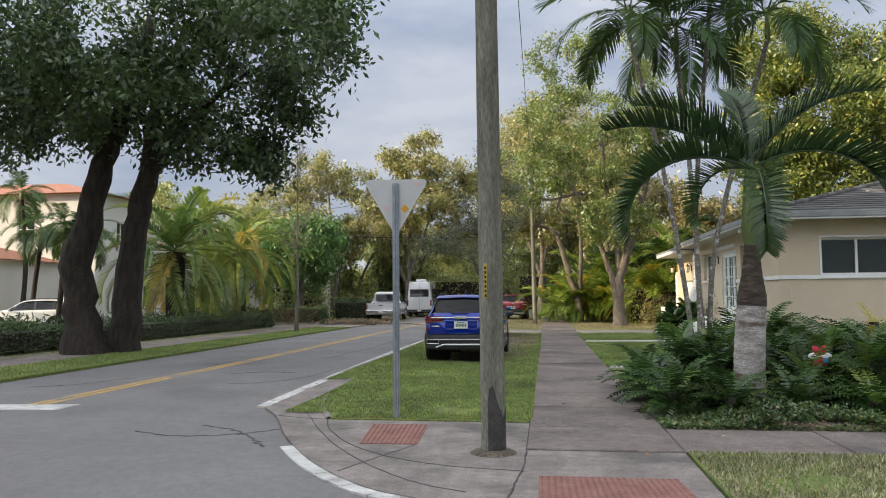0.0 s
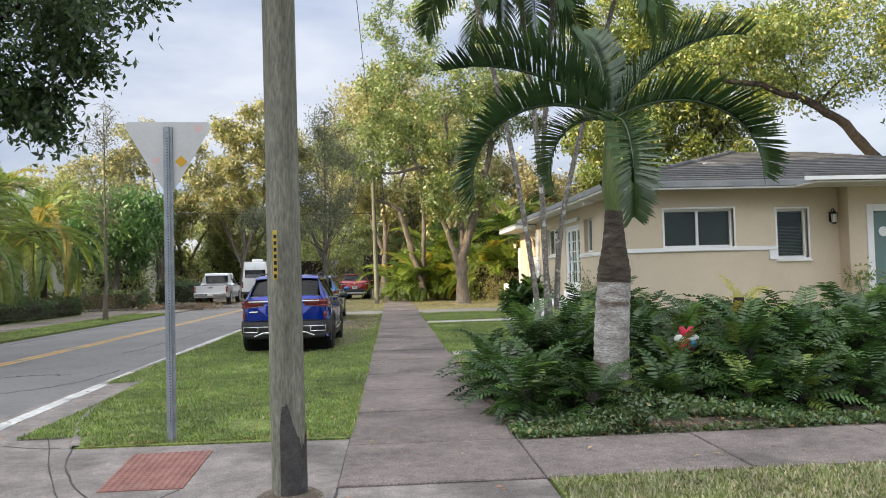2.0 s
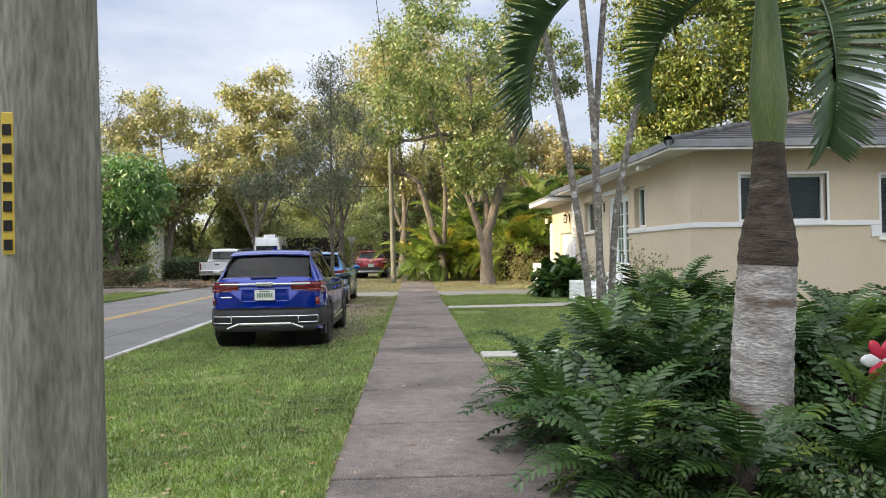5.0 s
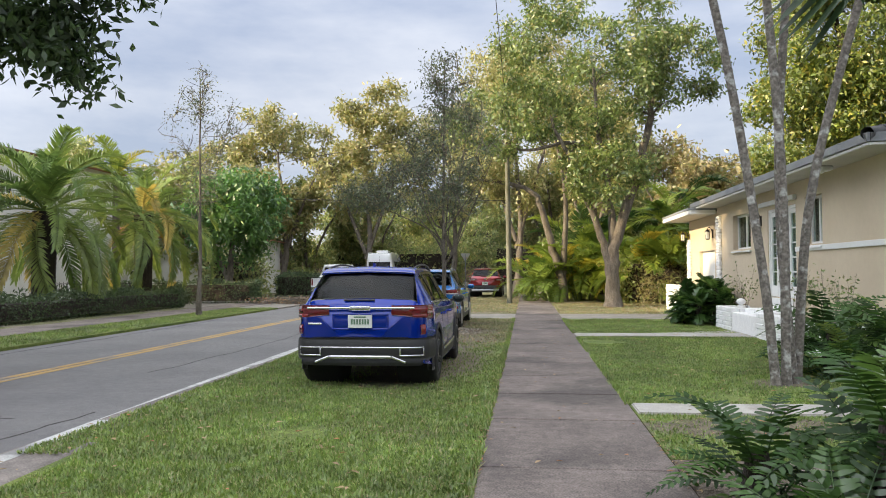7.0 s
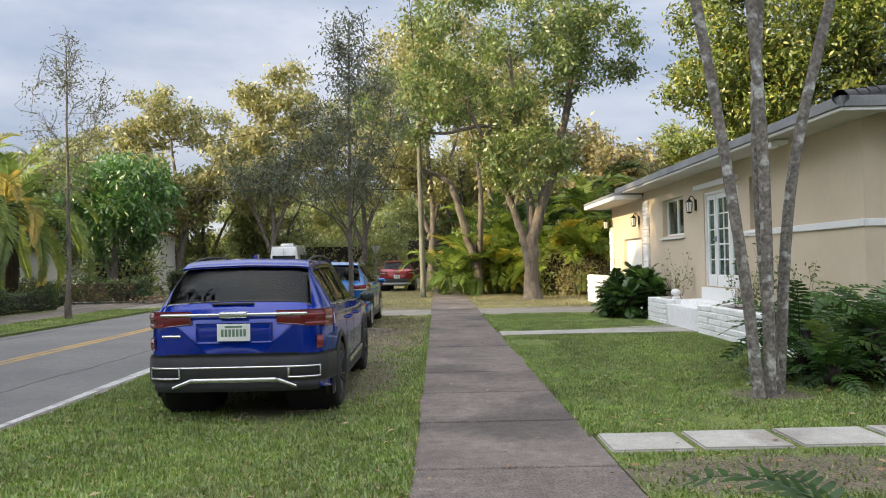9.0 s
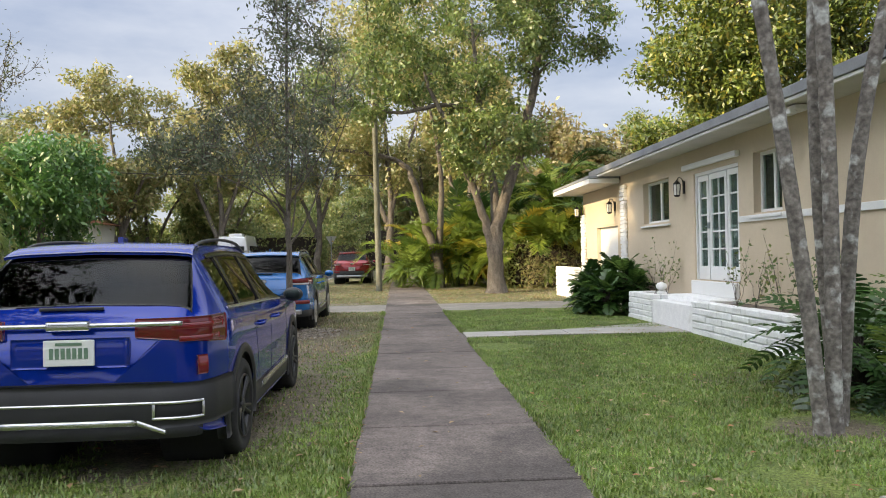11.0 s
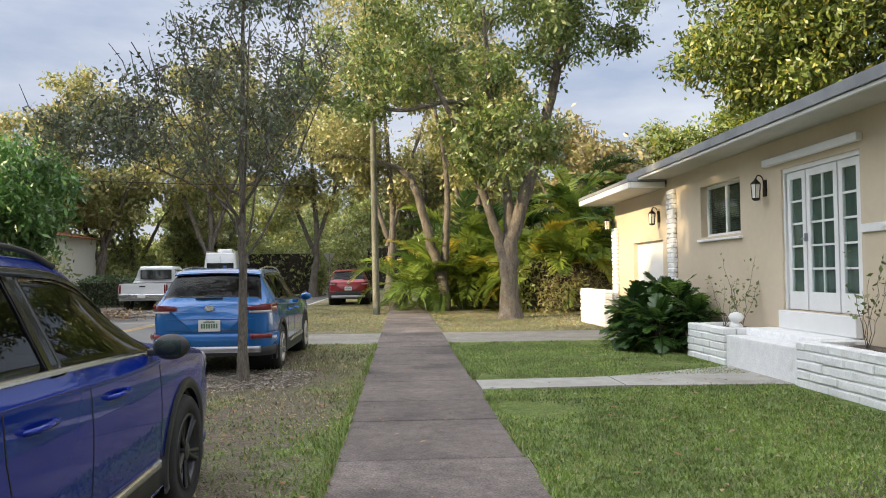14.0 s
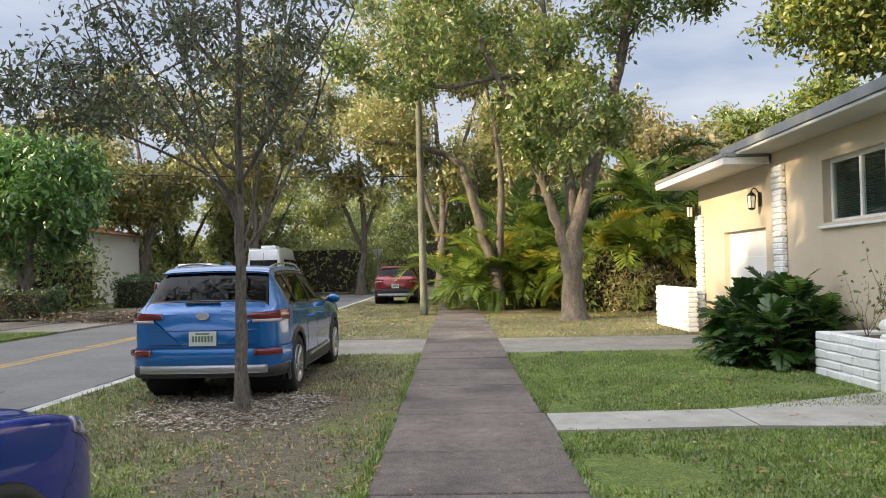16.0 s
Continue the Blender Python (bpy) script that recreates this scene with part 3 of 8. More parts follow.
ground_piece("lawn", prism_bm(rect(1.26, 5.3, 60, 7.14), -0.2, 0.012), LAWN, "green verge along the side street", "lawn")
ground_piece("soil", prism_bm(rect(1.24, 8.34, 60, 13.3), -0.2, 0.008), SOIL, "dark mulched planting bed soil", "soil")
ground_piece("lawn", prism_bm([(-9.75, 9.6), (-9.75, 36.5), (-11.6, 36.5), (-11.6, 12.6), (-11.2, 10.8)], -0.2, 0.03), LAWN, "green verge across the street", "lawn")
ground_piece("lawn", prism_bm(rect(-60, 12.6, -13.1, 36.5), -0.2, 0.02), DRY_LAWN, "front yards across the street", "lawn")
ground_piece("pavement", prism_bm(rect(-13.1, 9.4, -11.6, 90), -0.2, 0.035), CONCRETE, "pale concrete walk across the street", "pavement")
ground_piece("driveway", prism_bm([(-9.75, 36.5), (-9.75, 47.0), (-60, 47.0), (-60, 36.5)], -0.2, 0.018), DRIVE, "pale driveway across the street", "driveway")
ground_piece("lawn", prism_bm(rect(-60, 47.0, -9.75, 90), -0.2, 0.012), DRY_LAWN, "dry ground under far trees", "lawn")
# driveway of the house
ground_piece("driveway", prism_bm([(-4.05, 30.2), (-0.21, 30.2), (-0.21, 33.1), (-4.05, 33.1)], -0.2, -0.004), DRIVE, "concrete driveway apron crossing the verge", "driveway")
ground_piece("driveway", prism_bm([(1.24, 30.2), (5.75, 30.4), (5.75, 32.9), (1.24, 32.9)], -0.2, 0.003), DRIVE, "concrete driveway to the garage", "driveway")


def slab_row():
    """Cast walk slabs with recessed joints, each a piece of the walk."""
    walk_base = ground_piece("sidewalk", box_bm((-0.205, 5.32, -0.2, 1.235, 95, -0.02)), SOIL, "straight concrete sidewalk of square slabs", "sidewalk")
    rng = random.Random(4)
    ys = [6.2, 7.16, 8.4, 9.9, 11.4, 12.95, 14.75, 16.25, 17.75, 19.3, 20.8, 22.3, 23.4, 24.9, 26.7, 28.2, 29.45, 30.4, 33.0]
    while ys[-1] < 94:
        ys.append(ys[-1] + 1.5)
    for a, b in zip(ys, ys[1:]):
        if a < 6.5:
            continue
        h = rng.uniform(-0.004, 0.006)
        bm = box_bm((-0.205, a + 0.012, -0.1, 1.235, b - 0.012, 0.014 + h))
        bmesh.ops.bevel(bm, geom=[e for e in bm.edges if all(v.co.z > 0 for v in e.verts)], offset=0.008, segments=1, affect="EDGES")
        part("slab", bm, CONCRETE, walk_base)
    cross = ground_piece("sidewalk", box_bm((1.24, 7.15, -0.2, 60, 8.36, -0.02)), SOIL, "side street concrete sidewalk of wide slabs", "sidewalk")
    x = 1.245
    while x < 40:
        w = 1.5 + rng.uniform(-0.02, 0.02)
        bm = box_bm((x, 7.16, -0.1, x + w - 0.014, 8.34, 0.012 + rng.uniform(-0.003, 0.005)))
        bmesh.ops.bevel(bm, geom=[e for e in bm.edges if all(v.co.z > 0 for v in e.verts)], offset=0.008, segments=1, affect="EDGES")
        part("slab", bm, CONCRETE, cross)
        x += w


slab_row()


def marking(name, outline, mat, label, z=-0.03):
    return tagged(part(name, prism_bm(outline, z - 0.02, z + 0.005), mat), label, "road marking", kind="structure")


# centre lines, stop line, edge strip
for x in (-6.98, -6.8):
    marking("centre_line", [(x - 0.35, 9.8), (x - 0.23, 9.8), (x - 0.08, 20), (x - 0.2, 80), (x - 0.32, 80), (x - 0.2, 20)], ROAD_YELLOW, "faded yellow centre line")
marking("stop_line", [(-10.6, 9.1), (-6.55, 9.35), (-6.55, 9.85), (-10.6, 9.6)], ROAD_WHITE, "worn white stop line across the lane")


def edge_strip():
    strip = tagged(new("road_edge"), "white painted concrete edge strip along the lawn", "kerb", kind="structure")
    pts = [(-3.72, 9.75), (-3.85, 13.0), (-3.98, 17.0), (-4.06, 21.0), (-4.08, 90.0)]
    rng = random.Random(8)
    y = 9.75
    while y < 60:
        L = rng.uniform(2.2, 3.0)
        a, b = y, min(y + L - 0.03, 90)
        xa, xb = np.interp([a, b], [p[1] for p in pts], [p[0] for p in pts])
        part("strip_piece", prism_bm([(xa - 0.17, a), (xa, a), (xb, b), (xb - 0.17, b)], -0.15, 0.0 + rng.uniform(-0.006, 0.004)), ROAD_WHITE, strip)
        y += L
    for i in range(14, len(arc) - 1):
        (xa, ya), (xb, yb) = arc[i], arc[i + 1]
        dx, dy = (xb - xa), (yb - ya)
        l = math.hypot(dx, dy)
        nx, ny = dy / l * 0.13, -dx / l * 0.13
        part("strip_piece", prism_bm([(xa, ya), (xb, yb), (xb + nx, yb + ny), (xa + nx, ya + ny)], -0.15, -0.012 + rng.uniform(-0.003, 0.003)), ROAD_WHITE, strip)


edge_strip()


def island_kerb():
    """Low raised kerb round the lawn's nose."""
    P = np.array([(x, y, 0.0) for x, y in isl if y < 13.8])
    v, f = tube(P + (0, 0, -0.035), np.full(len(P), 0.062), 8)
    tagged(attach("kerb", fast_mesh("kerb", v, f, DARK_CONCRETE, True)), "low dark worn concrete kerb at the lawn corner", "kerb", kind="structure")


island_kerb()


def tactile(corners, nx, ny):
    """A ramp panel of ribbed red paving with small domes."""
    panel = tagged(part("tactile_panel", prism_bm(corners, -0.08, 0.006), PAVER_RED), "faded red tactile ramp paving", "tactile paving", kind="structure")
    C = np.array(corners, float)
    bm = bmesh.new()
    for i in range(nx):
        for j in range(ny):
            u, v = (i + 0.5) / nx, (j + 0.5) / ny
            p = (1 - u) * (1 - v) * C[0] + u * (1 - v) * C[1] + u * v * C[2] + (1 - u) * v * C[3]
            bmesh.ops.create_cone(bm, segments=6, radius1=0.013, radius2=0.008, depth=0.006, cap_ends=True, matrix=Matrix.Translation((p[0], p[1], 0.009)))
    tagged(part("domes", bm, PAVER_RED, panel), kind="stuff")


tactile([(-1.86, 7.32), (-1.28, 7.32), (-1.34, 8.45), (-1.98, 8.42)], 12, 22)
tactile([(-0.08, 5.45), (1.05, 5.45), (1.0, 6.12), (-0.08, 6.12)], 22, 13)


def paths():
    # stepping slabs over the lawn
    x = 1.26
    for k in range(7):
        w = (0.62, 0.68, 0.72, 0.66, 0.7, 0.68, 0.7)[k]
        bm = box_bm((x, 15.07 + 0.02 * (k % 3), -0.05, x + w, 15.62 + 0.03 * k, 0.035))
        bmesh.ops.bevel(bm, geom=list(bm.edges), offset=0.012, segments=2, affect="EDGES")
        tagged(part("stepping_slab", bm, PALE_CONCRETE), "pale square concrete stepping slab set in the lawn", "paving slab", "stepping slabs in the lawn")
        x += w + 0.07
    for x0, x1, a, b, c, d in ((1.24, 2.98, 24.03, 24.78, 24.1, 24.88), (3.0, 5.16, 24.1, 24.88, 23.92, 25.8)):
        bm = prism_bm([(x0, a), (x1, c), (x1, d), (x0, b)], -0.08, 0.028)
        tagged(part("path_slab", bm, PALE_CONCRETE), "pale concrete path slab to the front steps", "paving slab", "path to the steps")


paths()




def crack(points, w, seed, z=-0.0265, rough=0.03):
    """A dark irregular crack in the asphalt."""
    rng = np.random.default_rng(seed)
    P = smooth_line([(x, y, 0) for x, y in points], 24)
    P[:, :2] += rng.normal(size=(24, 2)) * rough
    half = w * rng.uniform(0.4, 1.2, 24)[:, None]
    T = np.gradient(P, axis=0)
    N = np.stack([-T[:, 1], T[:, 0], 0 * T[:, 0]], 1)
    N /= np.linalg.norm(N, axis=1)[:, None] + 1e-9
    out = np.stack([P + N * half + (0, 0, z), P - N * half + (0, 0, z)], 1)
    tagged(attach("road_crack", fast_mesh("road_crack", *grid_slab(out, 0.01), TAR)), "dark crack in the asphalt", "crack", kind="structure")


def grid_slab(top, thick):
    n = len(top)
    V = np.concatenate([top.reshape(-1, 3), top.reshape(-1, 3) - (0, 0, thick)])
    i = np.arange(n - 1)
    a, b, c, e = 2 * i, 2 * i + 1, 2 * i + 3, 2 * i + 2
    m = 2 * n
    return V, np.concatenate([np.stack([a, e, c, b], 1), np.stack([a + m, b + m, c + m, e + m], 1), np.stack([a, a + m, e + m, e], 1), np.stack([b, c, c + m, b + m], 1)])


TAR = surface("tar and dirt", (0.045, 0.042, 0.04), (0.075, 0.07, 0.066), 0.9, 8, 60, 0.3)
for k, (pts, w) in enumerate([([(-4.0, 8.4), (-3.5, 8.1), (-3.1, 7.6), (-2.8, 7.2)], 0.018), ([(-4.6, 8.0), (-4.0, 7.7), (-3.3, 7.9), (-3.0, 8.2)], 0.015), ([(-5.5, 12.5), (-4.9, 12.8), (-4.5, 13.6), (-4.4, 15)], 0.012), ([(-6.2, 14.2), (-5.6, 14.6), (-5.0, 14.5)], 0.02), ([(-8.8, 11.8), (-8.2, 12.2), (-7.8, 13.4)], 0.015), ([(-9.4, 20), (-9.3, 24), (-9.45, 30)], 0.02), ([(-5.4, 18), (-5.2, 22), (-5.35, 27)], 0.01), ([(-4.4, 24), (-4.35, 28), (-4.45, 33)], 0.025)]):
    crack(pts, w, 300 + k)

# joints and a tyre scuff on the corner apron
for k, (pts, w) in enumerate([([(x + 0.34, y + 0.18) for x, y in KERB_ARC[1:]], 0.007), ([(-2.62, 8.76), (-2.35, 8.0), (-1.95, 7.3), (-1.5, 6.8), (-0.9, 6.45), (-0.2, 6.3)], 0.008), ([(-2.62, 8.76), (-3.0, 8.85), (-3.3, 8.98)], 0.008), ([(-0.2, 7.16), (-0.22, 6.4), (-0.3, 5.45)], 0.009), ([(-1.3, 7.3), (-1.5, 6.8), (-1.75, 6.15)], 0.007)]):
    crack(pts, w, 330 + k, 0.0015, 0.004)
crack([(-2.95, 9.3), (-3.0, 9.75), (-3.15, 10.15)], 0.07, 340, 0.0015, 0.02)

# ---- the beige house ----
def wall_bm(axis, at, thick, u0, u1, z0, z1, holes):
    """A wall with openings through it; axis 'x': the wall's plane is x = at and u runs along y."""
    us = sorted({u0, u1, *[h[0] for h in holes], *[h[1] for h in holes]})
    zs = sorted({z0, z1, *[h[2] for h in holes], *[h[3] for h in holes]})
    bm = bmesh.new()
    V = {}

    def vert(u, z, d):
        k = (u, z, d)
        if k not in V:
            w = at + thick * d
            V[k] = bm.verts.new((w, u, z) if axis == "x" else (u, w, z))
        return V[k]

    def solid(i, j):
        if not (0 <= i < len(us) - 1 and 0 <= j < len(zs) - 1):
            return False
        u, z = (us[i] + us[i + 1]) / 2, (zs[j] + zs[j + 1]) / 2
        return not any(h[0] < u < h[1] and h[2] < z < h[3] for h in holes)

    for i in range(len(us) - 1):
        for j in range(len(zs) - 1):
            if not solid(i, j):
                continue
            a, b, c, d = us[i], us[i + 1], zs[j], zs[j + 1]
            for s in (0, 1):
                bm.faces.new([vert(a, c, s), vert(b, c, s), vert(b, d, s), vert(a, d, s)])
            for ok, p, q in ((solid(i - 1, j), (a, c), (a, d)), (solid(i + 1, j), (b, c), (b, d)), (solid(i, j - 1), (a, c), (b, c)), (solid(i, j + 1), (a, d), (b, d))):
                if not ok:
                    bm.faces.new([vert(*p, 0), vert(*q, 0), vert(*q, 1), vert(*p, 1)])
    bmesh.ops.recalc_face_normals(bm, faces=bm.faces)
    return bm


house = thing("house", "single-storey beige stucco house with grey hipped roof", "house", (5.79, 19.6, 0))
H = house


def hp(name, bm, mat, parent=None, label="", smooth=False, bevel=0.0):
    """A part of the house, given in the world's metres."""
    bmesh.ops.translate(bm, verts=bm.verts, vec=(-5.79, -19.6, 0))
    return part(name, bm, mat, parent or H, label, smooth, bevel)


GWIN, DOOR, BWIN, GARAGE = (26.97, 28.57, 2.0, 2.92), (23.8, 25.66, 0.83, 2.84), (22.4, 23.28, 1.96, 2.92), (30.6, 32.6, 0.0, 2.06)
hp("wall", wall_bm("x", 5.79, 0.22, 19.6, 34.1, -0.1, 3.4, [GWIN, DOOR, BWIN, GARAGE]), STUCCO, label="beige stucco street wall")
SWIN, SWIN2 = (6.8, 8.53, 1.93, 2.86), (9.62, 10.4, 1.62, 2.82)
hp("wall", wall_bm("y", 19.603, 0.22, 6.013, 11.2, -0.1, 3.38, [SWIN, SWIN2]), STUCCO, label="beige stucco side wall")
PDOOR = (11.72, 12.66, 0.62, 2.78)
hp("wall", wall_bm("y", 19.2, 0.22, 11.2, 19.0, -0.1, 3.4, [PDOOR]), STUCCO, label="stucco wall round the side door")
hp("wall", box_bm((11.2, 19.42, -0.1, 11.42, 19.6, 3.38)), STUCCO)
hp("wall", box_bm((18.8, 19.43, -0.1, 19.0, 34.1, 3.4), (6.02, 33.9, -0.1, 18.79, 34.1, 3.4)), STUCCO, label="rear walls")
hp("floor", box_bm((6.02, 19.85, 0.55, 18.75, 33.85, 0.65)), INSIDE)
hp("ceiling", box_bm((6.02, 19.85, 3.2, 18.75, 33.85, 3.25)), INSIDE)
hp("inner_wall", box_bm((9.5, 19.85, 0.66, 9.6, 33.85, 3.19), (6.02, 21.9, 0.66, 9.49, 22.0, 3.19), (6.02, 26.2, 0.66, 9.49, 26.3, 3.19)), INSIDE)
# white band course
hp("trim_band", box_bm((5.755, 19.565, 1.83, 5.795, 23.78, 1.93), (5.80, 19.565, 1.83, 9.6, 19.605, 1.93), (9.4, 19.565, 1.60, 9.595, 19.605, 1.826)), WHITE, label="white painted band course", bevel=0.006)


def framed_window(axis, at, o, panes=2, blind=True, sill=True, depth=0.12):
    """A white sliding window set back in its opening: frame, panes, blind slats, sill."""
    u0, u1, z0, z1 = o

    def bx(a, b, c, d, e0, e1):
        return (at + e0, a, c, at + e1, b, d) if axis == "x" else (a, at + e0, c, b, at + e1, d)

    f = 0.052
    bars = [bx(u0, u0 + f, z0, z1, depth, depth + 0.06), bx(u1 - f, u1, z0, z1, depth, depth + 0.06), bx(u0 + f, u1 - f, z0, z0 + f, depth, depth + 0.06), bx(u0 + f, u1 - f, z1 - f, z1, depth, depth + 0.06)]
    for k in range(1, panes):
        m = u0 + (u1 - u0) * k / panes
        bars.append(bx(m - 0.03, m + 0.03, z0 + f, z1 - f, depth + 0.004, depth + 0.056))
    win = hp("window", box_bm(*bars), WHITE, label="white framed sliding window")
    # casing round the opening
    c = 0.045
    if axis == "y":
        hp("frame", box_bm(bx(u0 - c, u0, z0 - c, z1 + c, -0.02, 0.05), bx(u1, u1 + c, z0 - c, z1 + c, -0.02, 0.05), bx(u0, u1, z1, z1 + c, -0.02, 0.05), bx(u0, u1, z0 - c, z0, -0.03, 0.05)), WHITE, win)
    g = hp("pane", box_bm(bx(u0 + f, u1 - f, z0 + f, z1 - f, depth + 0.028, depth + 0.034)), WINDOW_GLASS, win)
    g.visible_shadow = False
    if blind:
        slats = []
        z = z0 + f + 0.02
        while z < z1 - f:
            slats.append(bx(u0 + f, u1 - f, z, z + 0.028, depth + 0.07, depth + 0.085))
            z += 0.036
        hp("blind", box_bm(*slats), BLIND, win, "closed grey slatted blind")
    if sill:
        hp("sill", box_bm(bx(u0 - c - 0.02, u1 + c + 0.02, z0 - c - 0.04, z0 - c - 0.002, -0.06, 0.04)), WHITE, win, bevel=0.006)
    return win


framed_window("x", 5.79, GWIN)
framed_window("x", 5.79, BWIN)
framed_window("y", 19.603, SWIN)
framed_window("y", 19.603, SWIN2, panes=1)


def french_door():
    """White glazed double door with fixed lights: stiles, glazing bars, panes, handle, head board."""
    u0, u1, z0, z1 = DOOR
    x0, x1 = 5.84, 5.89
    door = hp("door", box_bm((x0 - 0.02, u0, z0, x1 + 0.03, u0 + 0.05, z1), (x0 - 0.02, u1 - 0.05, z0, x1 + 0.03, u1, z1), (x0 - 0.02, u0 + 0.05, z1 - 0.06, x1 + 0.03, u1 - 0.05, z1)), WHITE, label="white glazed french door, closed")
    cols = [(23.87, 24.33, 1), (24.36, 25.08, 2), (25.11, 25.58, 1)]
    for a, b, n in cols:
        st = 0.085
        bars = [(x0, a, z0 + 0.01, x1, a + st, z1 - 0.07), (x0, b - st, z0 + 0.01, x1, b, z1 - 0.07), (x0, a + st, z0 + 0.01, x1, b - st, z0 + 0.26), (x0, a + st, z1 - 0.17, x1, b - st, z1 - 0.07)]
        zz = np.linspace(z0 + 0.26, z1 - 0.17, 6)
        for z in zz[1:-1]:
            bars.append((x0 + 0.008, a + st, z - 0.014, x1 - 0.008, b - st, z + 0.014))
        for k in range(1, n):
            m = a + st + (b - a - 2 * st) * k / n
            bars.append((x0 + 0.01, m - 0.014, z0 + 0.26, x1 - 0.01, m + 0.014, z1 - 0.17))
        leaf = hp("leaf", box_bm(*bars), WHITE, door)
        g = hp("pane", box_bm((x0 + 0.02, a + st - 0.005, z0 + 0.25, x0 + 0.026, b - st + 0.005, z1 - 0.16)), WINDOW_GLASS, door)
        g.visible_shadow = False
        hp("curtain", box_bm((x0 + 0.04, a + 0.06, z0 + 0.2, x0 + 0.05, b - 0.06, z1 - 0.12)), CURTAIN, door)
    hp("handle", box_bm((x0 - 0.05, 25.06, z0 + 0.98, x0 - 0.035, 25.17, z0 + 1.0), (x0 - 0.05, 25.06, z0 + 0.95, x0 - 0.0, 25.085, z0 + 1.06)), GALVANISED, door, "chrome lever handle", bevel=0.004)
    hp("head_board", box_bm((5.70, 23.72, 2.93, 5.786, 26.05, 3.03)), WHITE, label="white board over the french door", bevel=0.01)


french_door()


def garage_door():
    u0, u1, z0, z1 = GARAGE
    d = hp("garage_door", box_bm((5.90, u0, z0, 5.94, u1, z1)), WHITE, label="plain white garage door")
    for z in (0.5, 1.02, 1.54):
        hp("panel", box_bm((5.885, u0 + 0.04, z - 0.47, 5.902, u1 - 0.04, z + 0.02)), WHITE, d, bevel=0.006)


garage_door()


def brick_pile(name, parent, x0, y0, x1, y1, z0, z1, label, seed, course=0.098, length=0.4, standalone=False):
    """Uneven slump bricks laid in courses along a wall's outer faces, over a core."""
    rng = random.Random(seed)
    if standalone:
        core = part("core", box_bm((x0 + 0.03, y0 + 0.03, z0, x1 - 0.03, y1 - 0.03, z1 - 0.01)), WHITE_BRICK, parent)
        mk = lambda bm: part("brick", bm, WHITE_BRICK, parent)
    else:
        core = hp(name, box_bm((x0 + 0.03, y0 + 0.03, z0, x1 - 0.03, y1 - 0.03, z1 - 0.01)), WHITE_BRICK, None, label)
        mk = lambda bm: hp("brick", bm, WHITE_BRICK, core)
    z = z0
    row = 0
    along_y = (y1 - y0) >= (x1 - x0)
    lo, hi = (y0, y1) if along_y else (x0, x1)
    while z < z1 - 0.03:
        top = min(z + course - 0.012, z1)
        u = lo
        first = True
        while u < hi - 0.02:
            L = length * (0.5 if first and row % 2 else 1.0) * rng.uniform(0.9, 1.1)
            e = min(u + L, hi)
            if hi - e < 0.12:
                e = hi
            p = rng.uniform(-0.008, 0.012)
            b = (x0 - p, u + 0.002, z, x1 + p, e - 0.002, top) if along_y else (u + 0.002, y0 - p, z, e - 0.002, y1 + p, top)
            bm = box_bm(b)
            for v in bm.verts:
                v.co.z += rng.uniform(-0.007, 0.007)
                v.co.x += rng.uniform(-0.006, 0.006)
            bmesh.ops.bevel(bm, geom=[ed for ed in bm.edges], offset=0.013, segments=1, affect="EDGES")
            mk(bm)
            u = e
            first = False
        z += course
        row += 1
    return core


brick_pile("pilaster", H, 5.70, 29.76, 5.785, 30.12, 0.0, 3.05, "white painted brick pilaster", 3, length=0.36)
brick_pile("pilaster", H, 5.70, 33.78, 5.785, 34.12, 0.0, 2.5, "white painted brick pilaster", 4, length=0.34)


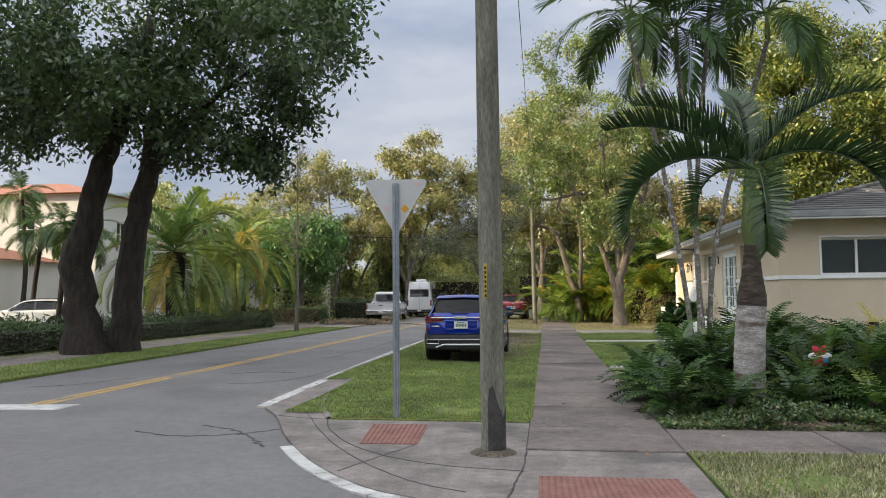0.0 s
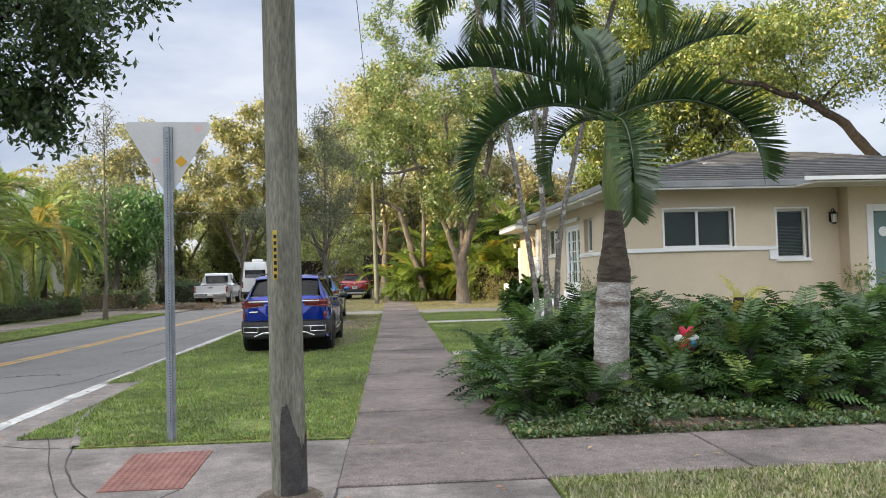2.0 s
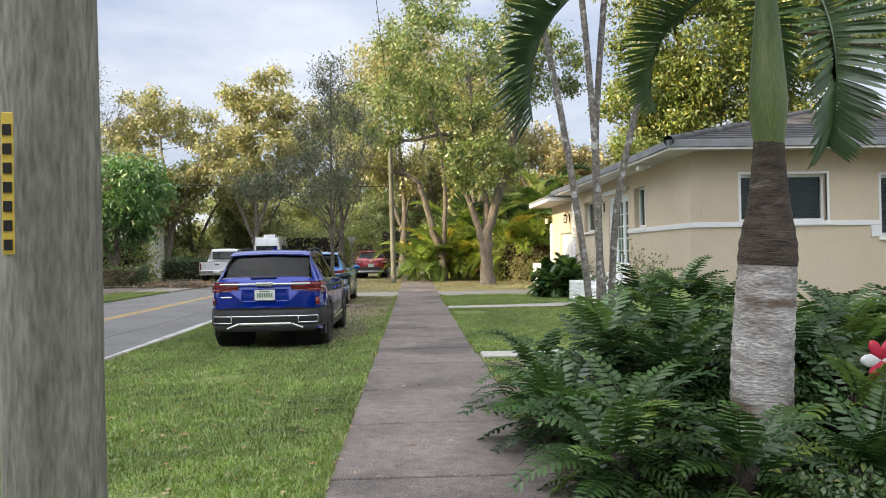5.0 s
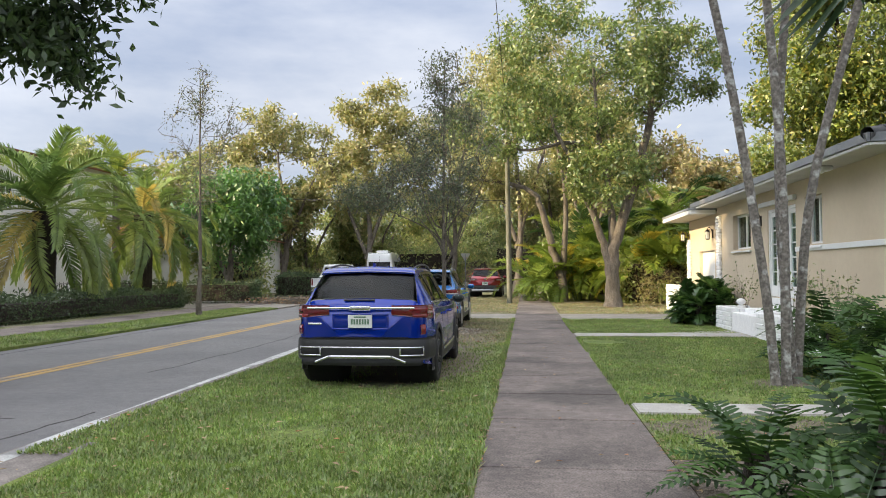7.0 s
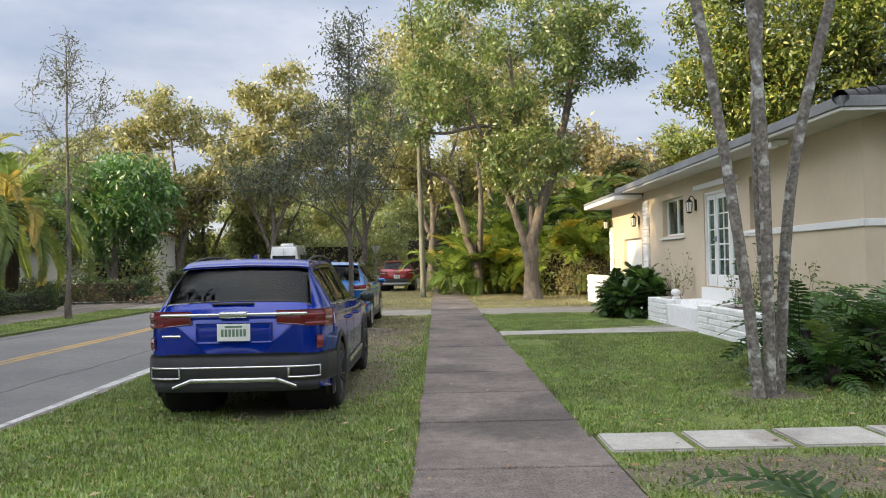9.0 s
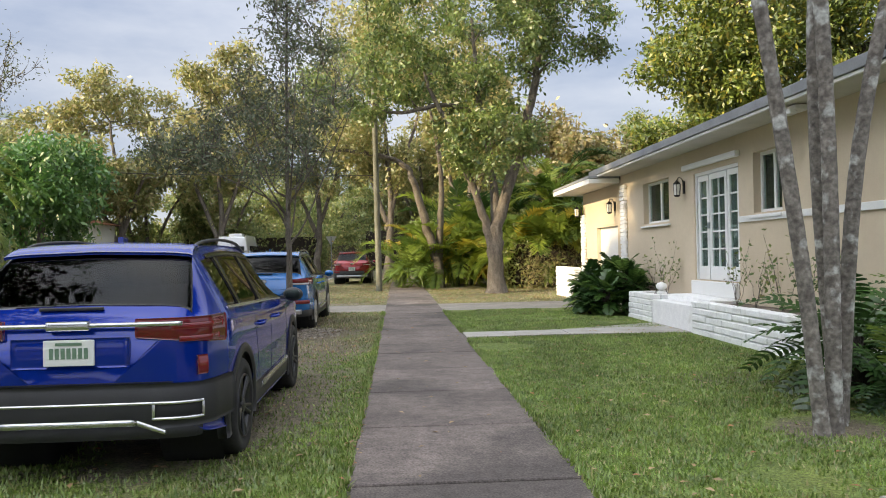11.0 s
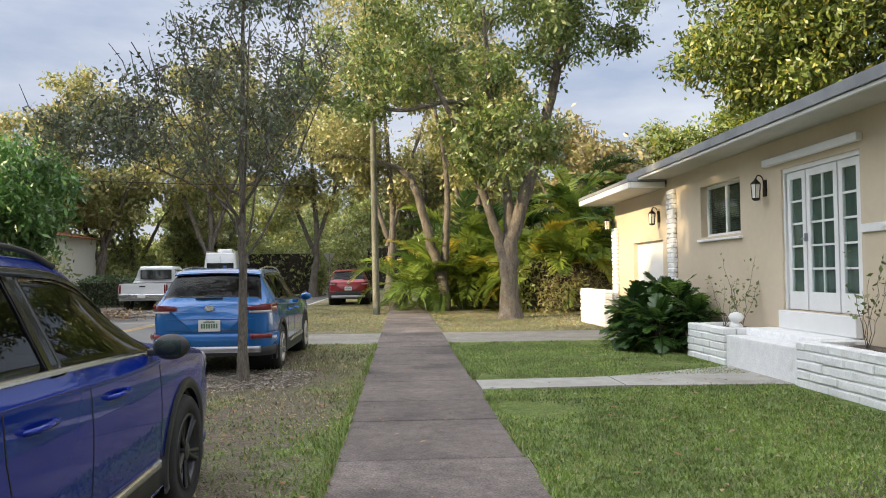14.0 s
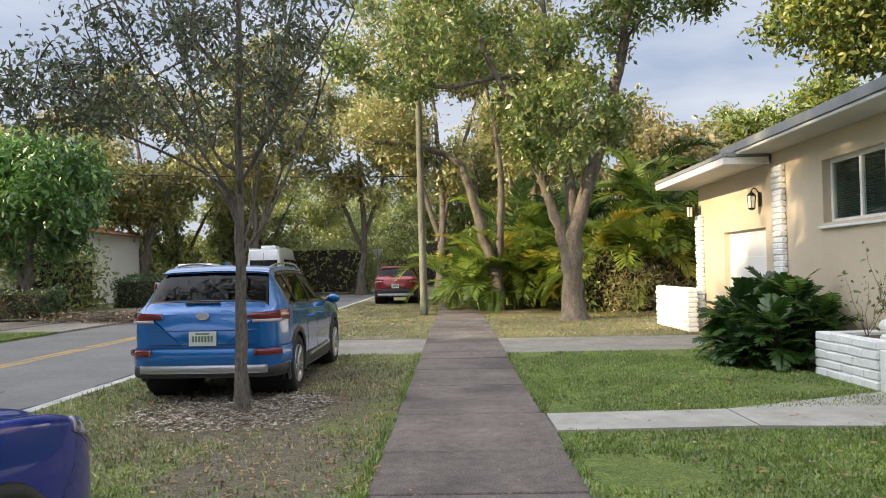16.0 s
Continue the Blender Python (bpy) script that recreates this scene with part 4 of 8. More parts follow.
def roof():
    """Hipped roof in stepped courses, with soffit, fascia and gutter."""
    x0, x1, y0, y1, z = 5.16, 19.6, 18.98, 30.95, 3.42
    slope, run = 0.27, 0.34
    core = []
    yc = (y1 - y0) / 2
    bm = bmesh.new()
    a = [bm.verts.new(p) for p in ((x0, y0, z), (x1, y0, z), (x1, y1, z), (x0, y1, z))]
    r = [bm.verts.new(p) for p in ((x0 + yc, y0 + yc, z + yc * slope), (x1 - yc, y0 + yc, z + yc * slope))]
    for f in ((a[0], a[1], r[1], r[0]), (a[1], a[2], r[1]), (a[2], a[3], r[0], r[1]), (a[3], a[0], r[0]), (a[3], a[2], a[1], a[0])):
        bm.faces.new(f)
    roof_ob = hp("roof", bm, ROOF, label="grey hipped tile roof")
    k, d = 0, 0.0
    while d < yc - 0.2:
        zz = z + d * slope
        e = d + run
        h = 0.035
        for side, quad in (("w", ((x0 + d, y0 + d), (x0 + d, y1 - d), (x0 + e, y1 - e), (x0 + e, y0 + e))), ("s", ((x0 + d, y0 + d), (x1 - d, y0 + d), (x1 - e, y0 + e), (x0 + e, y0 + e)))):
            bm = bmesh.new()
            lift = 0.012 + h
            top = [bm.verts.new((q[0], q[1], zz + lift + (0.0 if i in (0, 1) else run * slope - h * 0.7))) for i, q in enumerate(quad)]
            low = [bm.verts.new((q[0], q[1], zz - 0.01 + (0.0 if i in (0, 1) else run * slope))) for i, q in enumerate(quad)]
            bm.faces.new(top)
            bm.faces.new(low[::-1])
            for i in range(4):
                bm.faces.new((low[i], low[(i + 1) % 4], top[(i + 1) % 4], top[i]))
            bmesh.ops.recalc_face_normals(bm, faces=bm.faces)
            hp("tile_course", bm, ROOF, roof_ob)
        d += run
        k += 1
    # ridge caps down the hip
    n = 17
    for i in range(n):
        t0 = i / n * yc
        p = Vector((x0 + t0, y0 + t0, z + t0 * slope + 0.03))
        q = p + Vector((1, 1, slope)) * (yc / n + 0.03)
        v, f = tube([p, (p + q) / 2, q], [0.1, 0.095, 0.085], 8)
        attach("ridge_tile", fast_mesh("ridge_tile", v - np.array((5.79, 19.6, 0)), f, ROOF, True), roof_ob)
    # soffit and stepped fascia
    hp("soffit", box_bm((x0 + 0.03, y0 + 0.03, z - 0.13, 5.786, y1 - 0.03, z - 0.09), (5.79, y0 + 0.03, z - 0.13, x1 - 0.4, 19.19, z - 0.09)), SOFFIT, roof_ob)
    hp("fascia", box_bm((x0 - 0.012, y0 - 0.012, z - 0.088, x0 + 0.04, y1, z + 0.05), (x0 + 0.045, y0 - 0.012, z - 0.088, x1, y0 + 0.04, z + 0.05)), FASCIA, roof_ob, "grey metal drip edge", bevel=0.006)
    hp("gutter", box_bm((x0 + 0.02, y0 + 0.02, z - 0.135, x0 + 0.06, y1 - 0.02, z - 0.092), (x0 + 0.065, y0 + 0.02, z - 0.135, x1, y0 + 0.06, z - 0.092)), WHITE, roof_ob, "white fascia board", bevel=0.006)
    # low roof over the garage end
    g = hp("garage_roof", prism_bm([(5.0, 30.3), (5.0, 34.5), (12, 34.5), (12, 31.2), (5.8, 30.3)], 3.2, 3.3), ROOF, label="low flat garage roof")
    hp("fascia", box_bm((4.97, 30.27, 3.12, 5.02, 34.52, 3.24), (5.025, 34.47, 3.12, 12, 34.52, 3.24), (5.025, 30.27, 3.12, 5.75, 30.32, 3.24)), WHITE, g, bevel=0.006)
    hp("drip_edge", box_bm((4.955, 30.255, 3.245, 5.03, 34.535, 3.315), (5.035, 30.255, 3.245, 5.75, 30.33, 3.315)), FASCIA, g, bevel=0.006)
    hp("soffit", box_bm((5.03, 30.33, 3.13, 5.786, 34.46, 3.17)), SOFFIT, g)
    # entrance roof by the side door
    hp("porch_roof", prism_bm([(9.5, 18.1), (19.6, 18.1), (19.6, 18.97), (10.3, 18.97)], 3.40, 3.5), ROOF, label="grey roof over the side door")
    hp("fascia", box_bm((9.5, 18.06, 3.34, 19.6, 18.1, 3.43)), WHITE, H, bevel=0.006)
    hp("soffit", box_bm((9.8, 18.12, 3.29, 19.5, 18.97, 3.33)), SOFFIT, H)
    # vents on the roof
    hp("vent_pipe", lathe_bm([(0.05, 3.6), (0.05, 4.35), (0.045, 4.36)], 10, Matrix.Translation((9.0, 22.2, 0))), FASCIA, H)
    hp("floodlight", box_bm((5.35, 21.2, 3.2, 5.55, 21.45, 3.28), (5.28, 21.22, 3.15, 5.4, 21.4, 3.25)), WHITE, H, "white soffit floodlight", bevel=0.02)


roof()


def lantern(at, normal):
    """Black wall lantern: back plate, scroll arm, roofed cage with frosted glass."""
    lamp = thing("wall_lantern", "black metal wall lantern with frosted glass", "lamp", at, "lanterns on the house")
    lamp.matrix_basis = pose(*at, 0, 0, math.degrees(math.atan2(normal[1], normal[0])))
    part("back_plate", box_bm((-0.15, -0.05, -0.12, -0.13, 0.05, 0.13)), BLACK_METAL, lamp, bevel=0.006)
    arm = smooth_line([(-0.14, 0, 0.02), (-0.1, 0, 0.17), (-0.03, 0, 0.2), (0, 0, 0.14)], 12)
    attach("arm", fast_mesh("arm", *tube(arm, np.full(12, 0.009), 6), BLACK_METAL, True), lamp)
    part("roof_cap", lathe_bm([(0.085, 0.07), (0.06, 0.1), (0.02, 0.135), (0.012, 0.16)], 6), BLACK_METAL, lamp)
    part("glass", lathe_bm([(0.055, -0.14), (0.068, 0.065)], 6), LAMP_GLASS, lamp, "frosted lamp glass")
    part("base", lathe_bm([(0.03, -0.18), (0.065, -0.16), (0.065, -0.142)], 6), BLACK_METAL, lamp)
    for k in range(6):
        c, s = math.cos(k * math.pi / 3), math.sin(k * math.pi / 3)
        v, f = tube([(0.06 * c, 0.06 * s, -0.14), (0.066 * c, 0.066 * s, -0.04), (0.075 * c, 0.075 * s, 0.07)], [0.005] * 3, 4)
        attach("cage_bar", fast_mesh("cage_bar", v, f, BLACK_METAL), lamp)
    return lamp


lantern((5.64, 26.12, 2.62), (-1, 0))
lantern((5.62, 30.75, 2.55), (-1, 0))
lantern((5.55, 33.95, 2.62), (-1, 0))
lantern((11.0, 19.46, 2.6), (0, -1))


def side_door():
    u0, u1, z0, z1 = PDOOR
    d = hp("door", box_bm((u0 + 0.09, 19.27, z0, u1 - 0.09, 19.31, z1 - 0.09)), DOOR_GREEN, label="grey green side door, closed")
    hp("frame", box_bm((u0 - 0.08, 19.17, z0, u0 + 0.085, 19.26, z1 + 0.08), (u1 - 0.085, 19.17, z0, u1 + 0.08, 19.26, z1 + 0.08), (u0 + 0.09, 19.17, z1 - 0.085, u1 - 0.09, 19.26, z1 + 0.08)), WHITE, d, bevel=0.006)
    hp("round_plaque", lathe_bm([(0.12, 0), (0.12, 0.015)], 20, Matrix.Translation((12.1, 19.265, 2.2)) @ pose(0, 0, 0, 90, 0, 0)), WHITE, d, "round white door plaque")
    hp("doorstep", box_bm((11.3, 18.5, -0.05, 13.3, 19.19, 0.3), (11.4, 18.75, 0.3, 13.2, 19.19, 0.6)), PALE_CONCRETE, H, bevel=0.02)


side_door()


def planters():
    """White slump brick planters either side of the front steps."""
    for y0, y1, lab in ((19.9, 23.86, "white painted slump brick planter beside the steps"), (25.86, 27.25, "short white painted slump brick planter by the lawn")):
        p = thing("planter", lab, "planter")
        brick_pile("front", p, 4.98, y0, 5.16, y1, 0.0, 0.56, "", int(y0 * 7), 0.112, 0.55, True)
        for yy in ((y0, y0 + 0.17), (y1 - 0.17, y1)):
            brick_pile("end", p, 5.18, yy[0], 5.78, yy[1], 0.0, 0.56, "", int(yy[0] * 9), 0.112, 0.4, True)
        part("soil", box_bm((5.17, y0 + 0.18, 0.0, 5.78, y1 - 0.18, 0.5)), SOIL, p)
    steps = thing("front_steps", "white painted brick front steps", "steps")
    part("landing", box_bm((5.3, 23.88, 0.0, 5.785, 25.84, 0.56)), WHITE_BRICK, steps, bevel=0.015)
    part("tread", box_bm((5.0, 23.88, 0.0, 5.295, 25.84, 0.46)), WHITE_BRICK, steps, bevel=0.015)
    part("threshold", box_bm((5.7, 23.82, 0.565, 5.785, 25.66, 0.82)), WHITE, steps, bevel=0.01)


planters()


def garden_wall():
    w = thing("garden_wall", "low white painted slump brick wall at the driveway", "wall")
    brick_pile("row", w, 5.34, 33.6, 5.56, 36.1, 0.0, 0.95, "", 21, 0.105, 0.5, True)


garden_wall()

# ---- parked vehicles ----
def car_paint(name, c, flake=0.35):
    m = plain(name, c, 0.24, flake, 1.0)
    nt = m.node_tree
    b = nt.nodes["Principled BSDF"]
    b.inputs["Coat Roughness"].default_value = 0.03
    ns, mr, hs = nt.nodes.new("ShaderNodeTexNoise"), nt.nodes.new("ShaderNodeMapRange"), nt.nodes.new("ShaderNodeHueSaturation")
    ns.inputs["Scale"].default_value, ns.inputs["Detail"].default_value = 3.0, 8
    mr.inputs[3].default_value, mr.inputs[4].default_value = 0.88, 1.12
    hs.inputs["Color"].default_value = (*c, 1)
    nt.links.new(ns.outputs["Fac"], mr.inputs[0])
    nt.links.new(mr.outputs[0], hs.inputs["Value"])
    nt.links.new(hs.outputs[0], b.inputs["Base Color"])
    return m


PAINT_NAVY = car_paint("deep blue car paint", (0.003, 0.022, 0.25), 0.25)
PAINT_NAVY.node_tree.nodes["Principled BSDF"].inputs["Specular IOR Level"].default_value = 0.0
PAINT_BLUE = car_paint("bright blue car paint", (0.004, 0.13, 0.42), 0.25)
PAINT_RED = car_paint("dark red car paint", (0.28, 0.012, 0.02))
PAINT_WHITE = car_paint("white car paint", (0.72, 0.73, 0.74), 0.0)
CLADDING = surface("dark grey plastic", (0.02, 0.02, 0.022), (0.03, 0.03, 0.032), 0.5, 4, 120, 0.1, grit=0.08, local=True)
GLOSS_BLACK = plain("gloss black trim", (0.008, 0.008, 0.009), 0.12)
SILVER = plain("satin silver trim", (0.62, 0.62, 0.63), 0.25, 0.9)
RUBBER = surface("tyre rubber", (0.018, 0.018, 0.018), (0.03, 0.029, 0.028), 0.85, 6, 60, 0.1, local=True)
ALLOY_DARK = plain("dark alloy", (0.08, 0.08, 0.085), 0.35, 0.8)
ALLOY = plain("silver alloy", (0.5, 0.5, 0.52), 0.3, 0.85)
TAIL_RED = plain("red tail lamp lens", (0.17, 0.006, 0.01), 0.08, 0.0, 1.0)
TAIL_DARK = plain("smoked red lamp lens", (0.13, 0.006, 0.012), 0.08, 0.0, 1.0)
TAIL_CLEAR = plain("clear lamp lens", (0.55, 0.5, 0.5), 0.1, 0.0, 1.0)
PLATE = plain("white number plate", (0.7, 0.71, 0.68), 0.4)
PLATE_INK = plain("plate ink", (0.12, 0.2, 0.13), 0.6)
SEAT = surface("grey seat cloth", (0.06, 0.06, 0.065), (0.09, 0.09, 0.09), 0.9, 8, 90, 0.2, local=True)


def cr(P, s):
    """Rounded curve through the rows of P at parameters s."""
    P = np.asarray(P, float)
    Q = np.concatenate([2 * P[:1] - P[1:2], P, 2 * P[-1:] - P[-2:-1]])
    s = np.clip(np.asarray(s, float), 0, len(P) - 1 - 1e-6)
    i = s.astype(int)
    u = (s - i).reshape(-1, *([1] * (P.ndim - 1)))
    a, b, c, d = Q[i], Q[i + 1], Q[i + 2], Q[i + 3]
    return 0.5 * (2 * b + (c - a) * u + (2 * a - 5 * b + 4 * c - d) * u * u + (3 * b - a - 3 * c + d) * u ** 3)


class Shell:
    """A car body: stations (y, floor, belt, top, half width, half roof)."""

    def __init__(self, stations):
        self.ys = np.array([s[0] for s in stations])
        rings = []
        for y, zf, zb, zt, w, wt in stations:
            rings.append([(0, y, zf), (w * 0.90, y, zf), (w * 0.975, y, zf + 0.07), (w, y, zf + (zb - zf) * 0.55), (w * 0.985, y, zb - 0.07), (w * 0.955, y, zb),
                          (wt + 0.035, y, max(zt - 0.06, zb + 0.003)), (wt - 0.05, y, max(zt - 0.012, zb + 0.006)), (wt * 0.5, y, max(zt, zb + 0.008)), (0, y, max(zt + 0.008, zb + 0.01))])
        self.G = np.array(rings)

    def p(self, y):
        return np.interp(y, self.ys, np.arange(len(self.ys)))

    def ev(self, ps, us):
        A = cr(self.G, ps)
        return cr(np.swapaxes(A, 0, 1), us).swapaxes(0, 1)

    def side_x(self, y, z):
        ring = self.ev([self.p(y)], np.linspace(1, 5, 41))[0]
        return float(np.interp(z, ring[:, 2], ring[:, 0]))

    def body(self, cuts, wells, radius):
        ps = np.linspace(0, len(self.ys) - 1, (len(self.ys) - 1) * 8 + 1)
        us = np.linspace(0, 9, 91)
        V = self.ev(ps, us)
        n, k = len(ps), len(us)
        i, j = np.meshgrid(np.arange(n - 1), np.arange(k - 1), indexing="ij")
        pc, uc = ps[:-1][i] + 0.06, us[:-1][j] + 0.05
        keep = np.ones(pc.shape, bool)
        for p0, p1, u0, u1 in cuts:
            keep &= ~((pc > p0) & (pc < p1) & (uc > u0) & (uc < u1))
        C = (V[:-1, :-1] + V[1:, 1:]) / 2
        for wy in wells:
            keep &= ~((np.hypot(C[..., 1] - wy, C[..., 2] - 0.34) < radius) & (C[..., 0] > 0.45))
        F = np.stack([i * k + j, i * k + j + 1, (i + 1) * k + j + 1, (i + 1) * k + j], -1)[keep]
        R = V.reshape(-1, 3)
        L = R * (-1, 1, 1)
        caps = [np.stack([np.full(k - 2, e * k), e * k + np.arange(1, k - 1), e * k + np.arange(2, k), np.full(k - 2, e * k)], -1) for e in (0, n - 1)]
        F2 = np.concatenate([F, *caps])
        tri = [f for f in F2.tolist()]
        faces = [tuple(dict.fromkeys(f)) for f in tri] + [tuple(dict.fromkeys(x + len(R) for x in f[::-1])) for f in tri]
        me = bpy.data.meshes.new("body")
        me.from_pydata(np.concatenate([R, L]).tolist(), [], faces)
        bm = bmesh.new()
        bm.from_mesh(me)
        bmesh.ops.remove_doubles(bm, verts=bm.verts, dist=0.0005)
        bmesh.ops.recalc_face_normals(bm, faces=bm.faces)
        return bm

    def sheet(self, p0, p1, u0, off=0.0, thick=0.006, np_=14, nu=10):
        """A panel that runs right across the car from side to side."""
        V = self.ev(np.linspace(p0, p1, np_), np.linspace(u0, 9, nu))
        V = np.concatenate([V, (V * (-1, 1, 1))[:, -2::-1]], axis=1)
        dp, du = np.gradient(V, axis=0), np.gradient(V, axis=1)
        N = np.cross(du, dp)
        N /= np.linalg.norm(N, axis=2)[..., None] + 1e-9
        N *= np.sign((N * (V - (0, 2.0, 0.7))).sum())
        return grid_solid(V + N * (off + thick), V + N * off)

    def patch(self, p0, p1, u0, u1, off=0.0, thick=0.006, both=True, np_=10, nu=8, mirror=1):
        """A curved panel lying on the body."""
        ps, us = np.linspace(p0, p1, np_), np.linspace(u0, u1, nu)
        V = self.ev(ps, us)
        dp, du = np.gradient(V, axis=0), np.gradient(V, axis=1)
        N = np.cross(du, dp)
        N /= np.linalg.norm(N, axis=2)[..., None] + 1e-9
        N *= np.sign((N * (V - (0, 2.0, 0.7))).sum())
        out, inn = V + N * (off + thick), V + N * off
        V, F = grid_solid(out * (mirror, 1, 1), inn * (mirror, 1, 1))
        return V, F[:, ::-1] if mirror < 0 else F


def grid_solid(out, inn):
    n, k = out.shape[:2]
    idx = np.arange(n * k).reshape(n, k)
    q = np.stack([idx[:-1, :-1], idx[1:, :-1], idx[1:, 1:], idx[:-1, 1:]], -1).reshape(-1, 4)
    m = n * k
    rim = np.concatenate([idx[0, :], idx[1:, -1], idx[-1, -2::-1], idx[-2:0:-1, 0]])
    r2 = np.roll(rim, -1)
    F = np.concatenate([q, q[:, ::-1] + m, np.stack([r2, rim, rim + m, r2 + m], -1)])
    return np.concatenate([out.reshape(-1, 3), inn.reshape(-1, 3)]), F


def rear_panel(plan, s0, s1, z, off=0.0, thick=0.03, n=18, lean=0.0):
    """A panel wrapped round a plan curve; z: (lower, upper) at s0 and at s1."""
    P = np.asarray(plan, float)
    full = np.concatenate([P[::-1] * (-1, 1), P[1:]])
    d = np.concatenate([[0], np.cumsum(np.linalg.norm(np.diff(full, axis=0), axis=1))])
    d -= d[-1] / 2
    s = np.linspace(s0, s1, n)
    x, y = np.interp(s, d, full[:, 0]), np.interp(s, d, full[:, 1])
    xa, ya = np.interp(s - 0.02, d, full[:, 0]), np.interp(s - 0.02, d, full[:, 1])
    xb, yb = np.interp(s + 0.02, d, full[:, 0]), np.interp(s + 0.02, d, full[:, 1])
    tx, ty = xb - xa, yb - ya
    l = np.hypot(tx, ty) + 1e-9
    nx, ny = ty / l, -tx / l
    lo, hi = np.interp(s, [s0, s1], [z[0][0], z[1][0]]), np.interp(s, [s0, s1], [z[0][1], z[1][1]])
    rows_o, rows_i = [], []
    for f, bulge in ((0.0, 0.0), (0.12, 0.8), (0.5, 1.0), (0.88, 0.8), (1.0, 0.0)):
        zz = lo + (hi - lo) * f
        o = off + thick * (0.55 + 0.45 * bulge)
        sh = lean * (zz - lo)
        rows_o.append(np.stack([x + nx * o, y + ny * o + sh, zz], 1))
        rows_i.append(np.stack([x + nx * (off - 0.01), y + ny * (off - 0.01) + sh, zz], 1))
    return grid_solid(np.array(rows_o), np.array(rows_i))


def add(parent, name, vf, mat, label="", smooth=True):
    return attach(name, fast_mesh(name, *vf, mat, smooth), parent, label)


def wheel(parent, x, y, r, width, alloy, steer=0.0):
    side = 1 if x > 0 else -1
    w = attach("wheel", None, parent)
    w.matrix_basis = pose(x, y, r, 0, 90 * side, steer)
    rim_r = r * 0.66
    prof = [(rim_r, -width / 2), (r * 0.9, -width / 2), (r * 0.97, -width * 0.42), (r, -width * 0.3), (r, width * 0.3), (r * 0.97, width * 0.42), (r * 0.9, width / 2), (rim_r, width / 2 - 0.01), (rim_r, -width / 2)]
    bm = bmesh.new()
    rings = []
    for q, z in prof:
        rings.append([bm.verts.new((q * math.cos(2 * math.pi * k / 32), q * math.sin(2 * math.pi * k / 32), z)) for k in range(32)])
    for a, b in zip(rings, rings[1:]):
        for k in range(32):
            bm.faces.new((a[k], a[(k + 1) % 32], b[(k + 1) % 32], b[k]))
    part("tyre", bm, RUBBER, w, "black rubber tyre", True)
    bm = lathe_bm([(rim_r - 0.03, -0.02), (rim_r + 0.004, width / 2 - 0.02), (rim_r - 0.006, width / 2 + 0.004), (rim_r - 0.02, width / 2 - 0.03), (rim_r - 0.04, 0.0)], 32)
    part("rim", bm, alloy, w, "", True)
    part("hub", lathe_bm([(0.055, width / 2 - 0.06), (0.05, width / 2 - 0.012), (0.02, width / 2 - 0.004)], 14), alloy, w)
    part("disc", lathe_bm([(rim_r - 0.035, 0.02), (rim_r - 0.035, 0.03)], 24), DARK_VOID, w)
    for k in range(5):
        for d in (-0.13, 0.13):
            a = 2 * math.pi * k / 5 + d
            c0, s0, c1, s1 = math.cos(a - d * 0.4), math.sin(a - d * 0.4), math.cos(a), math.sin(a)
            v, f = tube([(0.045 * c0, 0.045 * s0, width / 2 - 0.03), (0.55 * rim_r * c1, 0.55 * rim_r * s1, width / 2 - 0.022), ((rim_r - 0.01) * c1, (rim_r - 0.01) * s1, width / 2 - 0.012)], [0.016, 0.013, 0.017], 6)
            add(w, "spoke", (v, f), alloy)


def arch(shell, car, wy, r0, r1, mat, side):
    ang = np.radians(np.linspace(-18, 198, 30))
    out, inn = [], []
    for r in (r0, r0 + 0.01, r1 - 0.01, r1):
        o, i = [], []
        for a in ang:
            y, z = wy + r * math.cos(a), max(0.34 + r * math.sin(a), 0.2)
            x = shell.side_x(np.clip(y, 0.05, shell.ys[-1] - 0.1), max(z, 0.4))
            lift = 0.016 if r0 < r < r1 else 0.002
            o.append((side * (x + lift), y, z))
            i.append((side * (x - 0.06), y, z))
        out.append(o)
        inn.append(i)
    add(car, "wheel_arch", grid_solid(np.array(out), np.array(inn)), mat, "dark plastic wheel arch trim")


